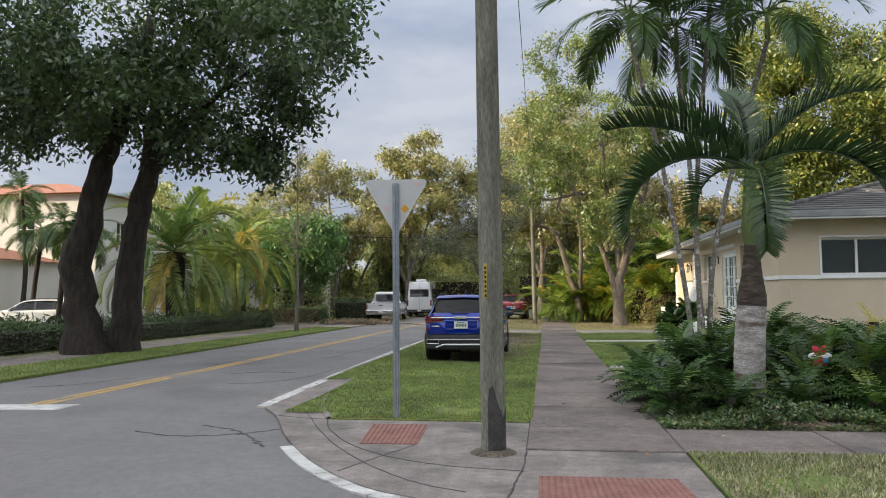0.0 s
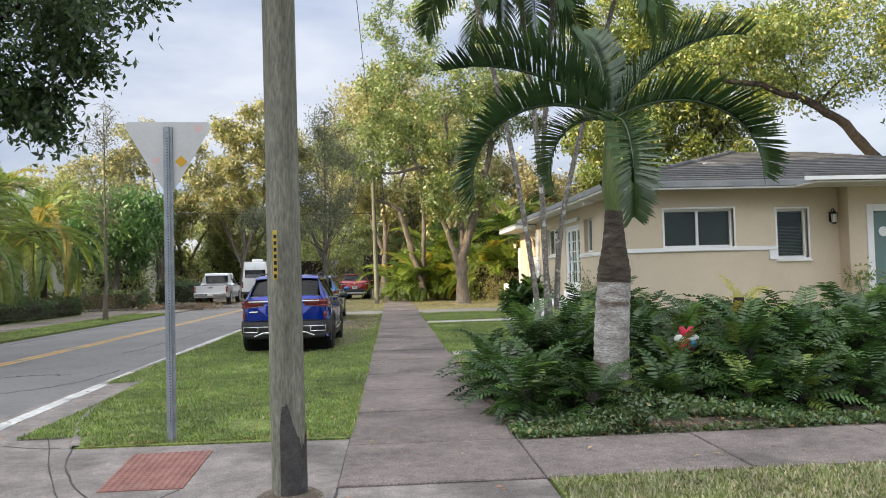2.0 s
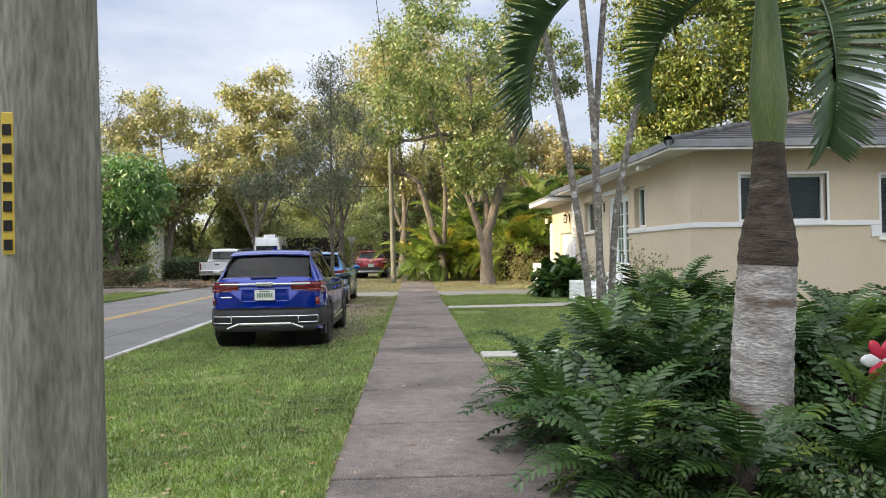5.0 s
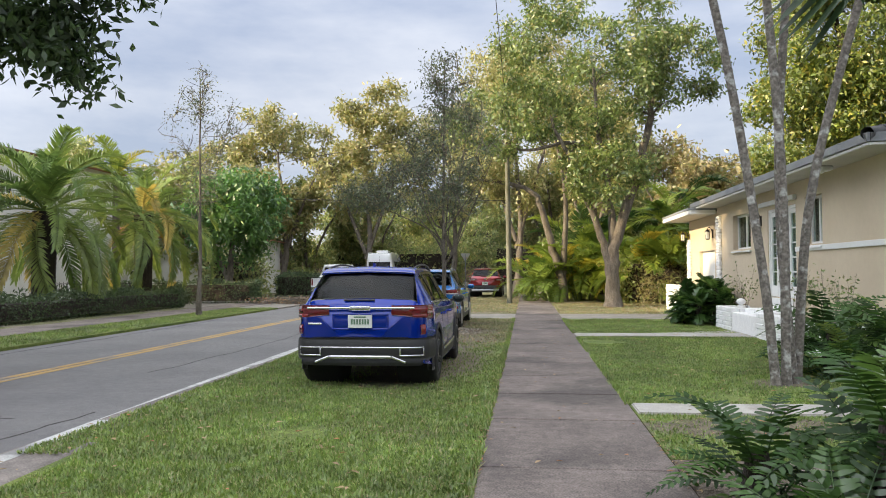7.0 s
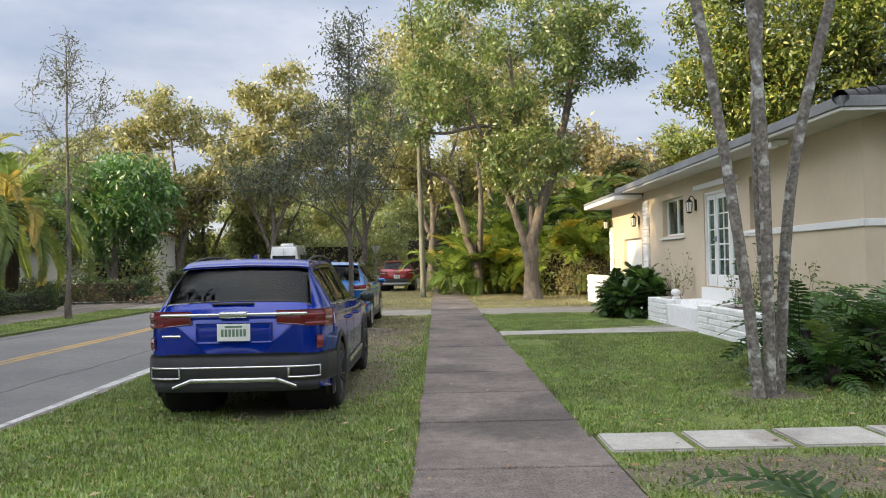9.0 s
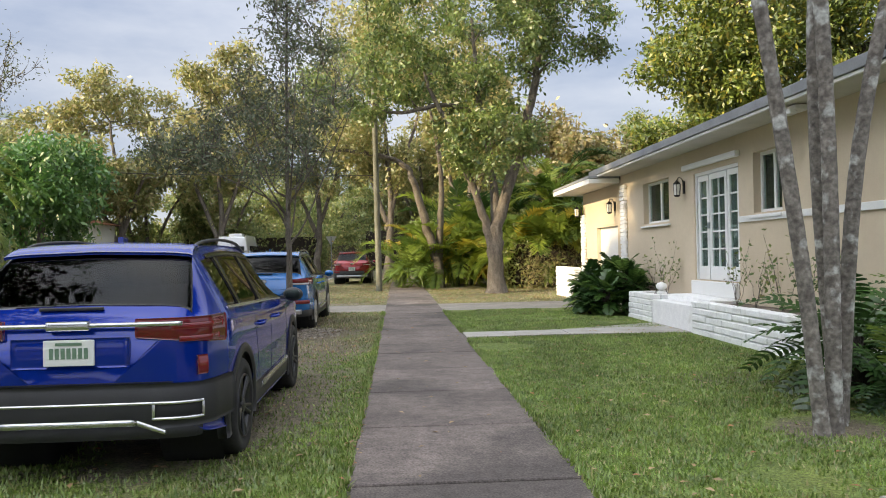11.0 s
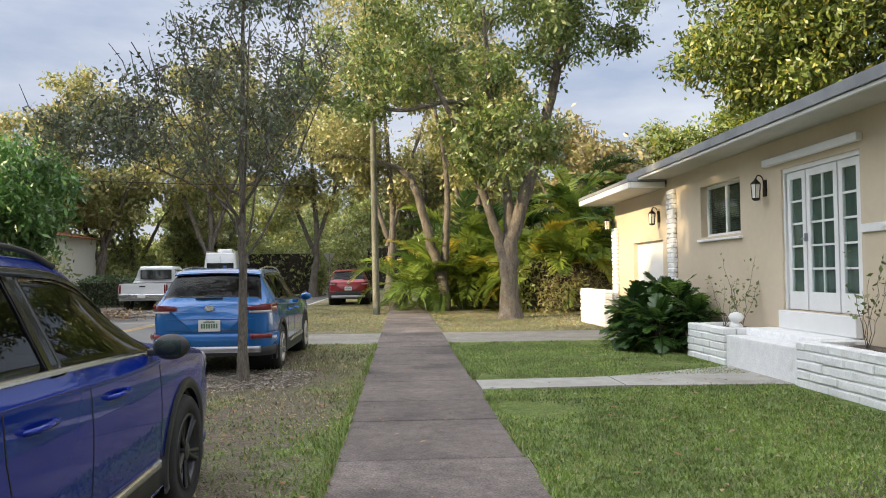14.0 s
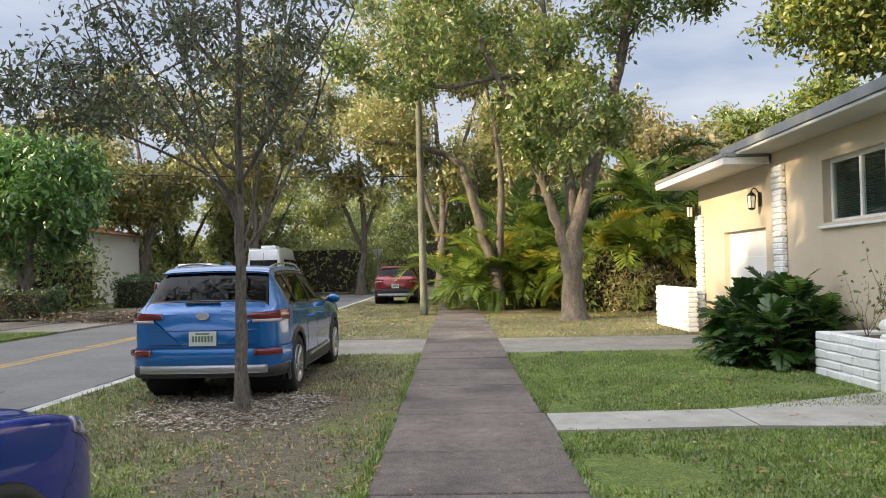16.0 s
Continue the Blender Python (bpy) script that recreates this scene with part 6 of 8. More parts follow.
make_tree("street_tree", "leaning forked tree with a broken orange limb", [([(1.9, 43.5, 0), (1.85, 43.5, 1.1), (1.3, 43.5, 2.9), (0.9, 43.5, 4.4), (0.5, 43.5, 5.2), (-0.8, 43.4, 5.7), (-2.6, 43.2, 5.9)], 0.24, 0.06), ([(1.9, 43.6, 0.8), (2.0, 43.6, 3.0), (2.05, 43.6, 5), (1.6, 43.6, 8)], 0.19, 0.06)],
          [(0.6, 44, 10.5, 4.0, 3.0, 2.6, 80), (-2.2, 43.4, 6.6, 2.0, 1.6, 0.8, 24)], (110, 0.19, 0.34), BARK, LEAF_OLIVE, 16, twig=0.05)
make_tree("young_street_tree", "slender young street tree with sparse grey green leaves", [([(-1.81, 25.23, 0), (-1.8, 25.2, 1.6), (-1.8, 25.2, 3.5), (-1.75, 25.2, 6.6)], 0.068, 0.015)] + [([(-1.8, 25.2, 1.6 + 0.12 * i), (-1.8 + 0.35 * math.cos(a), 25.2 + 0.35 * math.sin(a), 2.15 + 0.1 * i), (-1.8 + r * math.cos(a), 25.2 + r * math.sin(a), h)], 0.024, 0.007) for i, (a, r, h) in enumerate(((0.2, 1.2, 4.2), (1.4, 1.0, 4.6), (2.6, 1.7, 3.6), (3.3, 2.2, 3.3), (3.9, 1.5, 4.2), (5.0, 1.1, 4.5), (5.8, 1.3, 3.9), (3.0, 1.0, 5.0), (0.9, 0.9, 5.2)))],
          [(-2.4, 25.2, 3.5, 1.7, 1.4, 0.8, 60), (-1.6, 25.2, 4.5, 1.2, 1.2, 1.3, 60), (-3.6, 25.2, 3.35, 0.8, 0.9, 0.45, 22), (-1.7, 25.2, 6.0, 0.5, 0.5, 0.9, 20)], (85, 0.075, 0.17), BARK, LEAF_SAPLING, 7, twig=0.012, bare=1)
make_tree("young_street_tree", "thin nearly bare young tree across the street", [([(-10.74, 31.4, 0), (-10.72, 31.4, 3), (-10.75, 31.4, 8.0)], 0.08, 0.015)], [(-10.8, 31.4, 5.4, 1.1, 1.1, 2.2, 50), (-10.7, 31.4, 7.6, 0.5, 0.5, 0.9, 14), (-9.4, 31.4, 6.4, 0.6, 0.6, 0.8, 10)], (34, 0.085, 0.2), BARK, LEAF_SAPLING, 8, twig=0.014, bare=2)
make_tree("broadleaf_tree", "dense bright green large-leaved tree by the hedge", [([(-14.8, 44, 0), (-14.8, 44, 2), (-14.4, 44, 5)], 0.2, 0.08), ([(-14.8, 44, 0.8), (-15.6, 44, 2.6), (-16, 44, 4.5)], 0.13, 0.06)], [(-14.6, 44, 4.4, 2.4, 2.2, 2.5, 110)], (80, 0.3, 0.36), BARK, LEAF_BROAD, 9, aspect=0.36, droop=0.9)
FAR = "trees behind the street"
for i, (x, y, z0, h, w, mat, n) in enumerate([
        (-11.5, 61, 4.0, 15.4, 5.5, LEAF_OLIVE, 110), (-17.5, 60, 3.5, 13.6, 5.0, LEAF_OLIVE, 95), (-24, 62, 2.0, 12, 5.5, LEAF_OLIVE, 80), (-5.5, 64, 4.5, 15.2, 4.8, LEAF_OLIVE, 95), (-0.5, 58, 5.0, 17.4, 4.6, LEAF_OLIVE, 120),
        (4.2, 55, 4.0, 15.0, 4.0, LEAF_OLIVE, 90), (9.5, 54, 3.0, 9.8, 3.6, LEAF_DRY, 70), (17, 53, 3.0, 11.0, 4.0, LEAF_BRIGHT, 80), (13.5, 57, 2.0, 9.0, 3.6, LEAF_DRY, 60),
        (-22.5, 57, 0.8, 8.5, 4.5, LEAF_WOODS, 80), (-17, 64, 0.8, 9, 4.5, LEAF_WOODS, 80), (-12.2, 66, 0.8, 9, 3.5, LEAF_WOODS, 70), (-7.0, 82, 0.3, 10, 5.5, LEAF_WOODS, 90), (1.5, 70, 0.5, 10, 5, LEAF_WOODS, 90), (6, 60, 0.5, 9, 4.5, LEAF_WOODS, 80),
        (-31, 56, 1.0, 11, 6, LEAF_WOODS, 90), (-20, 52, 1.0, 9, 4.5, LEAF_WOODS, 90), (-38, 50, 1.0, 10, 6, LEAF_WOODS, 70), (-14, 74, 0.6, 11, 8, LEAF_WOODS, 110), (-3, 92, 0.6, 12, 10, LEAF_WOODS, 120), (8, 76, 0.6, 12, 8, LEAF_WOODS, 110), (20, 66, 0.6, 12, 8, LEAF_WOODS, 90), (-28, 74, 0.6, 12, 9, LEAF_WOODS, 80), (-16, 96, 0.6, 12, 10, LEAF_WOODS, 90), (12, 96, 0.6, 12, 10, LEAF_WOODS, 80),
        (2.0, 66, 3.0, 13.5, 4.5, LEAF_OLIVE, 80), (8.5, 64, 2.5, 12.0, 4.2, LEAF_DRY, 75)]):
    rng_f = np.random.default_rng(400 + i)
    lobes = []
    for j in range(10):
        q = rng_f.normal(size=3)
        q *= rng_f.uniform(0.5, 0.8) / np.linalg.norm(q)
        f = rng_f.uniform(0.3, 0.52)
        lobes.append((x + q[0] * w * 0.85, y + q[1] * w * 0.7, (h + z0) / 2 + q[2] * (h - z0) / 2, w * f, w * f * 0.9, (h - z0) * f * 0.42, int(n * 0.125)))
    make_tree("background_tree", "tall hazy olive street tree further on" if mat is LEAF_OLIVE else "tan dry-leaved tree behind the palms" if mat is LEAF_DRY else "dense green tree closing the far view", [([(x, y, 0), (x + 0.3, y, z0), (x - 0.3, y, h * 0.75)], 0.28, 0.07), ([(x, y, z0 * 0.6), (x + w * 0.3, y, h * 0.45), (x + w * 0.6, y, h * 0.7)], 0.16, 0.05), ([(x, y, z0 * 0.7), (x - w * 0.3, y, h * 0.45), (x - w * 0.6, y, h * 0.7)], 0.16, 0.05)],
              lobes, (125, 0.32, 0.36), BARK, mat, 40 + i, group=FAR, twig=0.06)
make_tree("garden_tree", "broad tree with bright yellow green leaves behind the house", [([(13, 36.5, 0), (13, 36.5, 4), (12.4, 36.5, 8), (11.5, 36, 11)], 0.35, 0.1), ([(13, 36.5, 3.5), (15, 36, 7), (17, 35, 9.5)], 0.2, 0.06)], [(12.2, 36.2, 9.6, 3.4, 3.2, 3.0, 130), (16.5, 35.5, 10.5, 3.4, 3.2, 3.0, 110), (14, 36, 6.5, 4, 2.5, 1.3, 50), (11.5, 36, 13.0, 3, 3, 1.6, 70), (10.5, 36, 7.6, 2.2, 2, 1.4, 50)], (190, 0.2, 0.32), DARK_BARK, LEAF_BRIGHT, 80, twig=0.05)
make_tree("garden_tree", "spreading tree with dark crooked limbs beyond the porch", [([(19.5, 29, 0), (19.2, 29, 4), (17.5, 28.5, 6.3), (15.0, 28, 7.6), (12.0, 27.5, 8.1)], 0.3, 0.08), ([(19.3, 29, 3.8), (20.5, 29, 7), (21.5, 29, 10)], 0.2, 0.06)], [(17.0, 28.5, 9.8, 4.5, 3, 2.2, 90), (21.5, 29, 9.5, 3, 3, 3, 70), (12.5, 27.5, 9.4, 2.0, 2, 1.0, 24)], (120, 0.18, 0.32), DARK_BARK, LEAF_BRIGHT, 81, twig=0.05)
# unseen trees added behind and beside the walk's start to block low sun
for i, (x, y, h) in enumerate([(-20, -5, 12), (-17, -16, 12), (-8, -18, 12), (-34, -22, 21), (-34, -15, 21.5), (-35, -8, 22), (-35, -1.5, 22), (-35, 5, 20), (-36, 10.3, 17.5), (-36, 18, 13.0), (6, -18, 12)]):
    make_tree("sun_blocking_tree", "unseen broad dark green tree added to block the sun", [([(x, y, 0), (x, y, 3.5), (x, y, h * 0.75)], 0.4, 0.1)], [(x, y, h * 0.62, 4.8, 4.8, h * 0.38, 150)], (90, 0.62, 0.9), DARK_BARK, LEAF_BIGLEFT, 100 + i, group="shade trees beyond the houses", twig=0.06)


# ---- palms ----
def palm(name, label, trunk, r0, r1, shaft, fronds, n, lift, seed, bark, scale=(0.85, 1.1), bulge=0.0, group="", cat="palm tree"):
    rng = np.random.default_rng(seed)
    base = np.array(trunk[0], float)
    t = thing(name, label, cat, (base[0], base[1], 0), group)
    P = smooth_line(np.array(trunk, float) - (base[0], base[1], 0), 46)
    R = np.linspace(r0, r1, 46)
    if bulge:
        R = np.interp(np.linspace(0, 1, 46), [0, 0.1, 0.5, 0.68, 0.8, 0.9, 1.0], [0.2, 0.185, 0.175, 0.165, 0.12, 0.098, 0.085])
    R[0] *= 1.25
    R[1::2] *= 1.04
    cut = 29 if bulge else 45
    attach("trunk", fast_mesh("trunk", *tube(P[:cut + 1], R[:cut + 1], 14), bark, True), t)
    if bulge:
        attach("upper_trunk", fast_mesh("upper_trunk", *tube(P[cut - 1:], R[cut - 1:] * 1.02, 14), YOUNG_BARK, True), t, "brown upper trunk with pale rings")
    top = P[-1]
    if shaft:
        Q = smooth_line([top - (0, 0, 0.05), top + (0, 0, shaft * 0.5), top + (0, 0, shaft)], 14)
        attach("crownshaft", fast_mesh("crownshaft", *tube(Q, np.concatenate([np.linspace(r1 * 1.05, r1 * 1.35, 4), np.linspace(r1 * 1.3, r1 * 0.6, 10)]), 14), CROWNSHAFT, True), t, "green crownshaft")
        top = Q[-1] - (0, 0, 0.06)
    if isinstance(n, int):
        crown_of(t, fronds, n, tuple(top), rng, lift, scale)
    else:
        for k, (az, el, sc, roll) in enumerate(n):
            attach("frond", fronds[k % len(fronds)], t, "", pose(*top, 0, 0, az) @ pose(0, 0, 0, roll, -el, 0) @ Matrix.Scale(sc, 4))
    return t


F_BOTTLE = [frond_mesh("frond", FROND_BOTTLE, 1.85, 84, 0.41, 0.032, arch, 0.6, 0.4, 0.1, s, 0.08, 0.022) for s, arch in ((1, 2.15), (2, 1.0))]
palm("bottle_palm", "stout palm with swollen ringed grey trunk in the bed", [(2.47, 9.7, 0), (2.48, 9.7, 0.7), (2.53, 9.7, 1.4), (2.55, 9.7, 2.1)], 0.16, 0.085, 0.98, F_BOTTLE,
     [(183, 26, 1.16, 4), (150, 60, 1.0, 20), (-4, 32, 1.14, -4), (16, 56, 1.08, -15), (-97, -4, 0.86, 6), (172, 44, 1.05, 12), (62, 40, 0.85, 0), (100, 82, 0.8, 0), (128, 18, 0.7, 0)], 0, 11, RING_BARK, bulge=0.035)
F_ALEX = [frond_mesh("frond", FROND_MID, 2.3, 46, 0.6, 0.045, 1.5, 0.15, 0.6, 0.55, s, 0.15, 0.02) for s in (3, 4)]
for k, (tr, n) in enumerate([([(2.86, 16.2, 0), (2.75, 16.25, 1.4), (2.44, 16.3, 3.8), (1.9, 16.3, 6.7)], 11), ([(2.98, 16.3, 0), (2.98, 16.3, 2), (2.9, 16.3, 3.8), (2.75, 16.5, 6.4)], 9), ([(3.1, 16.5, 0), (3.0, 16.5, 2), (3.05, 16.5, 3.8), (3.4, 16.6, 7.6)], 9), ([(3.16, 16.6, 0), (3.28, 16.5, 2), (3.63, 16.4, 3.8), (4.3, 16.3, 6.5)], 11)]):
    tr = [(3.38 + (x - 3.0) * 1.25, y + 0.85, z * 1.1) for x, y, z in tr]
    palm("clump_palm", "slender pale-barked palm of a leaning clump on the lawn", tr, 0.058, 0.048, 0.65, F_ALEX, n, (-25, 70), 20 + k, PALE_BARK, group="palm clump on the lawn")
F_DATE = [frond_mesh("frond", FROND_DATE, 4.9, 70, 0.62, 0.06, 1.7, 0.4, 0.75, 0.25, s, 0.12, 0.03) for s in (5, 6)]
palm("date_palm", "broad date palm with arching golden green fronds", [(-16.6, 31.8, 0), (-16.6, 31.8, 1.6), (-16.55, 31.8, 3.6)], 0.36, 0.4, 0, F_DATE, 40, (-35, 80), 31, DARK_BARK, (0.85, 1.05), group="date palms across the street")
palm("date_palm", "broad date palm with arching golden green fronds", [(-16.0, 37.5, 0), (-16.0, 37.5, 1.6), (-16.0, 37.5, 3.9)], 0.34, 0.38, 0, F_DATE, 36, (-35, 80), 32, DARK_BARK, (0.8, 1.0), group="date palms across the street")
F_FRESH = [frond_mesh("frond", FROND_YELLOW, 3.0, 50, 0.6, 0.05, 1.3, 0.35, 0.7, 0.3, s, 0.12, 0.03) for s in (7, 8)]
palm("tall_palm", "tall palm with fresh yellow green crown", [(-21, 44, 0), (-21, 44, 3), (-21, 44, 6.0)], 0.2, 0.16, 0.5, F_FRESH, 16, (-10, 75), 33, BARK)
for k, (x, y, h) in enumerate([(-23.5, 31.5, 4.4), (-21.8, 31.0, 4.6), (-20.3, 30.6, 4.3), (-25.5, 33.5, 6.5)]):
    palm("yard_palm", "slim dark green palm before the white house", [(x, y, 0), (x + 0.2, y, h * 0.5), (x + 0.5 - 0.2 * k, y, h)], 0.12, 0.09, 0.4, F_ALEX, 11, (-30, 65), 34 + k, DARK_BARK, (0.7, 0.95), group="slim palms before the white house")

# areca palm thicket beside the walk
# yellow fronds colour in the glow of sunlit clumps, darker ones the shade
F_ARECA_LIT = [frond_mesh("frond", FROND_YELLOW, 2.3, 38, 0.55, 0.05, 1.35, 0.3, 0.6, 0.4, s, 0.2, 0.018) for s in (9, 10, 12)]
F_ARECA_SHADED = [frond_mesh("frond", FROND_MID, 2.3, 38, 0.55, 0.05, 1.35, 0.3, 0.6, 0.4, s, 0.2, 0.018) for s in (13, 14)]
rng_a = np.random.default_rng(77)
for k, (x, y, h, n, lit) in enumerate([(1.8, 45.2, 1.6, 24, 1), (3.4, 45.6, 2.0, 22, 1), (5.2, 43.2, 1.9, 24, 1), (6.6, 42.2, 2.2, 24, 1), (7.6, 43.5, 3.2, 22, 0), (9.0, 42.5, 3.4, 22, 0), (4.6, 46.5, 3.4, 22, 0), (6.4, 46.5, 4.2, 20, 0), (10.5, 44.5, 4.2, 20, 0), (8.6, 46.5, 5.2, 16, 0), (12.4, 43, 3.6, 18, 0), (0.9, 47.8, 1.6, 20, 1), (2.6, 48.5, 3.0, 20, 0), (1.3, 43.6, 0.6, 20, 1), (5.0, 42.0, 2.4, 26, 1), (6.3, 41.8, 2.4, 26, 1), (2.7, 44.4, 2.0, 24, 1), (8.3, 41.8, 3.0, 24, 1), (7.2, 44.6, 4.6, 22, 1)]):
    t = thing("areca_palm", "clumping areca palm with arching yellow green fronds", "palm tree", (x, y, 0), "areca palms beside the walk")
    stems = []
    for j in range(6):
        a = rng_a.uniform(0, 6.28)
        q = np.array([math.cos(a), math.sin(a), 0]) * rng_a.uniform(0.15, 0.5)
        hh = h * rng_a.uniform(0.5, 1.05)
        stems.append((q * 1.8 + (0, 0, hh)))
        attach("stem", fast_mesh("stem", *tube(smooth_line([q * 0.4, q + (0, 0, hh * 0.5), q * 1.8 + (0, 0, hh)], 8), np.linspace(0.045, 0.03, 8), 7), CROWNSHAFT, True), t)
    for j in range(n):
        f = (F_ARECA_LIT if lit or j % 4 == 0 else F_ARECA_SHADED)
        top = stems[j % 6]
        attach("frond", f[j % len(f)], t, "", pose(*top, 0, 0, j * 137.5 + rng_a.uniform(-20, 20)) @ pose(0, 0, 0, rng_a.uniform(-25, 25), -rng_a.uniform(0, 78), 0) @ Matrix.Scale(rng_a.uniform(0.85, 1.3), 4))

# ---- cycads and shrubs ----
F_CYCAD = [frond_mesh("frond", FROND_DARK, L, n, lf, w, ar, 0.15, 0.16, 0.5, s, 0.2, 0.009, 0.4) for L, n, lf, w, ar, s in ((0.95, 14, 0.16, 0.042, 1.1, 21), (1.05, 15, 0.165, 0.042, 1.5, 22), (0.8, 12, 0.155, 0.044, 0.8, 23))]
F_CYCAD_Y = [frond_mesh("frond", FROND_LIT, 0.8, 11, 0.16, 0.052, 0.8, 0.25, 0.3, 0.35, 24, 0.2, 0.011, 0.42)]
F_CYCAD_G = [frond_mesh("frond", FROND_FRESH, 0.85, 13, 0.16, 0.05, 1.0, 0.2, 0.3, 0.35, 25, 0.2, 0.011, 0.42)]


def cycad(x, y, n, lift, stem, scale, rng, label="dark green cycad with broad glossy leaflets", group="cycads in the corner bed", yellow=0, fresh=0, fronds=None):
    t = thing("cycad", label, "cycad", (x, y, 0), group)
    attach("stem", fast_mesh("stem", *tube([(0, 0, 0), (0, 0, stem * 0.5), (0, 0, stem + 0.05)], [0.09, 0.1, 0.06], 9), DARK_BARK, True), t)
    for k in range(n):
        f = (k + 0.5) / n
        src = F_CYCAD_Y if k < yellow else F_CYCAD_G if k % 23 == 5 or k < yellow + fresh else (fronds or F_CYCAD)
        el = lift[0] + (lift[1] - lift[0]) * f + rng.uniform(-10, 10)
        q = (rng.uniform(-0.06, 0.06), rng.uniform(-0.06, 0.06), stem * rng.uniform(0.4, 1.0))
        attach("frond", src[k % len(src)], t, "", pose(*q, 0, 0, k * 137.5 + rng.uniform(-20, 20)) @ pose(0, 0, 0, rng.uniform(-25, 25), -el, 0) @ Matrix.Scale(rng.uniform(0.8, 1.15) * scale, 4))
    return t


rng_c = np.random.default_rng(5)
for iy, y in enumerate((9.3, 9.95, 10.6, 11.25, 11.95, 12.6)):
    for ix in range(10):
        x = 1.42 + 0.72 * ix + (0.35 if iy % 2 else 0.0) + rng_c.uniform(-0.15, 0.15)
        yy = y + rng_c.uniform(-0.15, 0.15)
        if math.hypot(x - 2.5, yy - 9.7) < 0.45 or x > 8.6 or (yy > 12.25 and x < 3.6):
            continue
        tall = 0.22 if not iy else 0.34 if x < 1.75 else 0.5 if x < 3.4 else 0.64
        cycad(x, yy, 38 if iy < 4 else 26, (-20, 80), tall * rng_c.uniform(0.7, 1.4), (0.76 if x < 1.85 else 0.78) if iy else 0.66, rng_c, fresh=2 if iy == 0 else 0, yellow=4 if (iy, ix) == (3, 4) else 0)
cycad(4.3, 10.6, 7, (50, 86), 1.02, 0.62, rng_c, "cycad with bright yellow leaves toned as sunlit in the bed", yellow=7)
for x, y in ((10.2, 10.5), (11.4, 11.5), (9.6, 12.0), (12.6, 10.4), (10.6, 13.4), (12.0, 13.6)):
    cycad(x, y, 16, (0, 80), 0.6, 1.2, rng_c)
for x, y, st, sc in ((4.4, 18.5, 0.5, 1.15), (5.0, 18.0, 0.6, 1.15), (4.8, 19.2, 0.5, 1.0), (5.4, 18.9, 0.6, 0.95), (4.3, 17.7, 0.2, 0.9), (5.6, 17.8, 0.5, 1.1)):
    cycad(x, y, 26, (-15, 80), st, sc, rng_c, "dark green feathery cycad beside the palm clump", "cycads by the palm clump")
F_LOBED = [frond_mesh("frond", FROND_DARK, 0.6, 9, 0.2, 0.06, 0.7, 0.15, 0.5, 0.3, s, 0.35, 0.010) for s in (31, 32)]
for x, y, st, sc in ((4.65, 27.75, 0.6, 0.95), (4.5, 28.5, 0.75, 1.0), (4.75, 29.3, 0.7, 0.95), (5.25, 28.3, 0.95, 1.0), (5.25, 29.3, 0.9, 0.95), (4.4, 28.0, 0.3, 0.9), (4.9, 28.9, 0.9, 1.0), (5.3, 27.7, 0.7, 0.9), (4.55, 29.0, 0.35, 0.9), (4.95, 29.9, 0.5, 0.85)):
    cycad(x, y, 38, (-25, 85), st, sc * 0.9, rng_c, "dense dark shrub with deeply cut glossy leaves", "cut-leaved shrubs by the planter", fronds=F_LOBED)


def leaf_mass(name, label, boxes, count, size, mat, seed, category="hedge", aspect=0.5, core=True, shell=0.12):
    """Clipped hedge or shrub bank: leaves over and just inside uneven boxes round a dark box for inner shade."""
    rng = np.random.default_rng(seed)
    x0, y0, z0 = boxes[0][:3]
    t = thing(name, label, category, (x0, y0, 0))
    pts = []
    per = count // len(boxes)
    for b in boxes:
        lo, hi = np.array(b[:3]), np.array(b[3:])
        q = rng.uniform(size=(per, 3))
        face = rng.integers(0, 5, per)
        for ax, val, f in ((0, 0.0, 0), (0, 1.0, 1), (1, 0.0, 2), (1, 1.0, 3), (2, 1.0, 4)):
            q[face == f, ax] = val
        p = lo + q * (hi - lo) + rng.normal(size=(per, 3)) * shell * 0.5
        p[:, 2] += 0.1 * np.sin(p[:, 1] * 1.7 + p[:, 0] * 2.1) * (p[:, 2] > (lo[2] + hi[2]) / 2)
        p[:, 2] = np.maximum(p[:, 2], 0.03)
        pts.append(p)
        # dark inner box imitates the shade between the leaves
        if core:
            bm = box_bm((*(lo + 0.12 - (x0, y0, 0)), *(hi - 0.14 - (x0, y0, 0))))
            for v in bm.verts:
                v.co.z = max(v.co.z, 0.0)
            part("core", bm, DARK_BARK, t, "dark box for the shaded hedge inside")
    V, F = leaves(np.concatenate(pts) - (x0, y0, 0), size, rng, aspect, 0.0)
    attach("foliage", fast_mesh("foliage", V, F, mat), t)
    return t


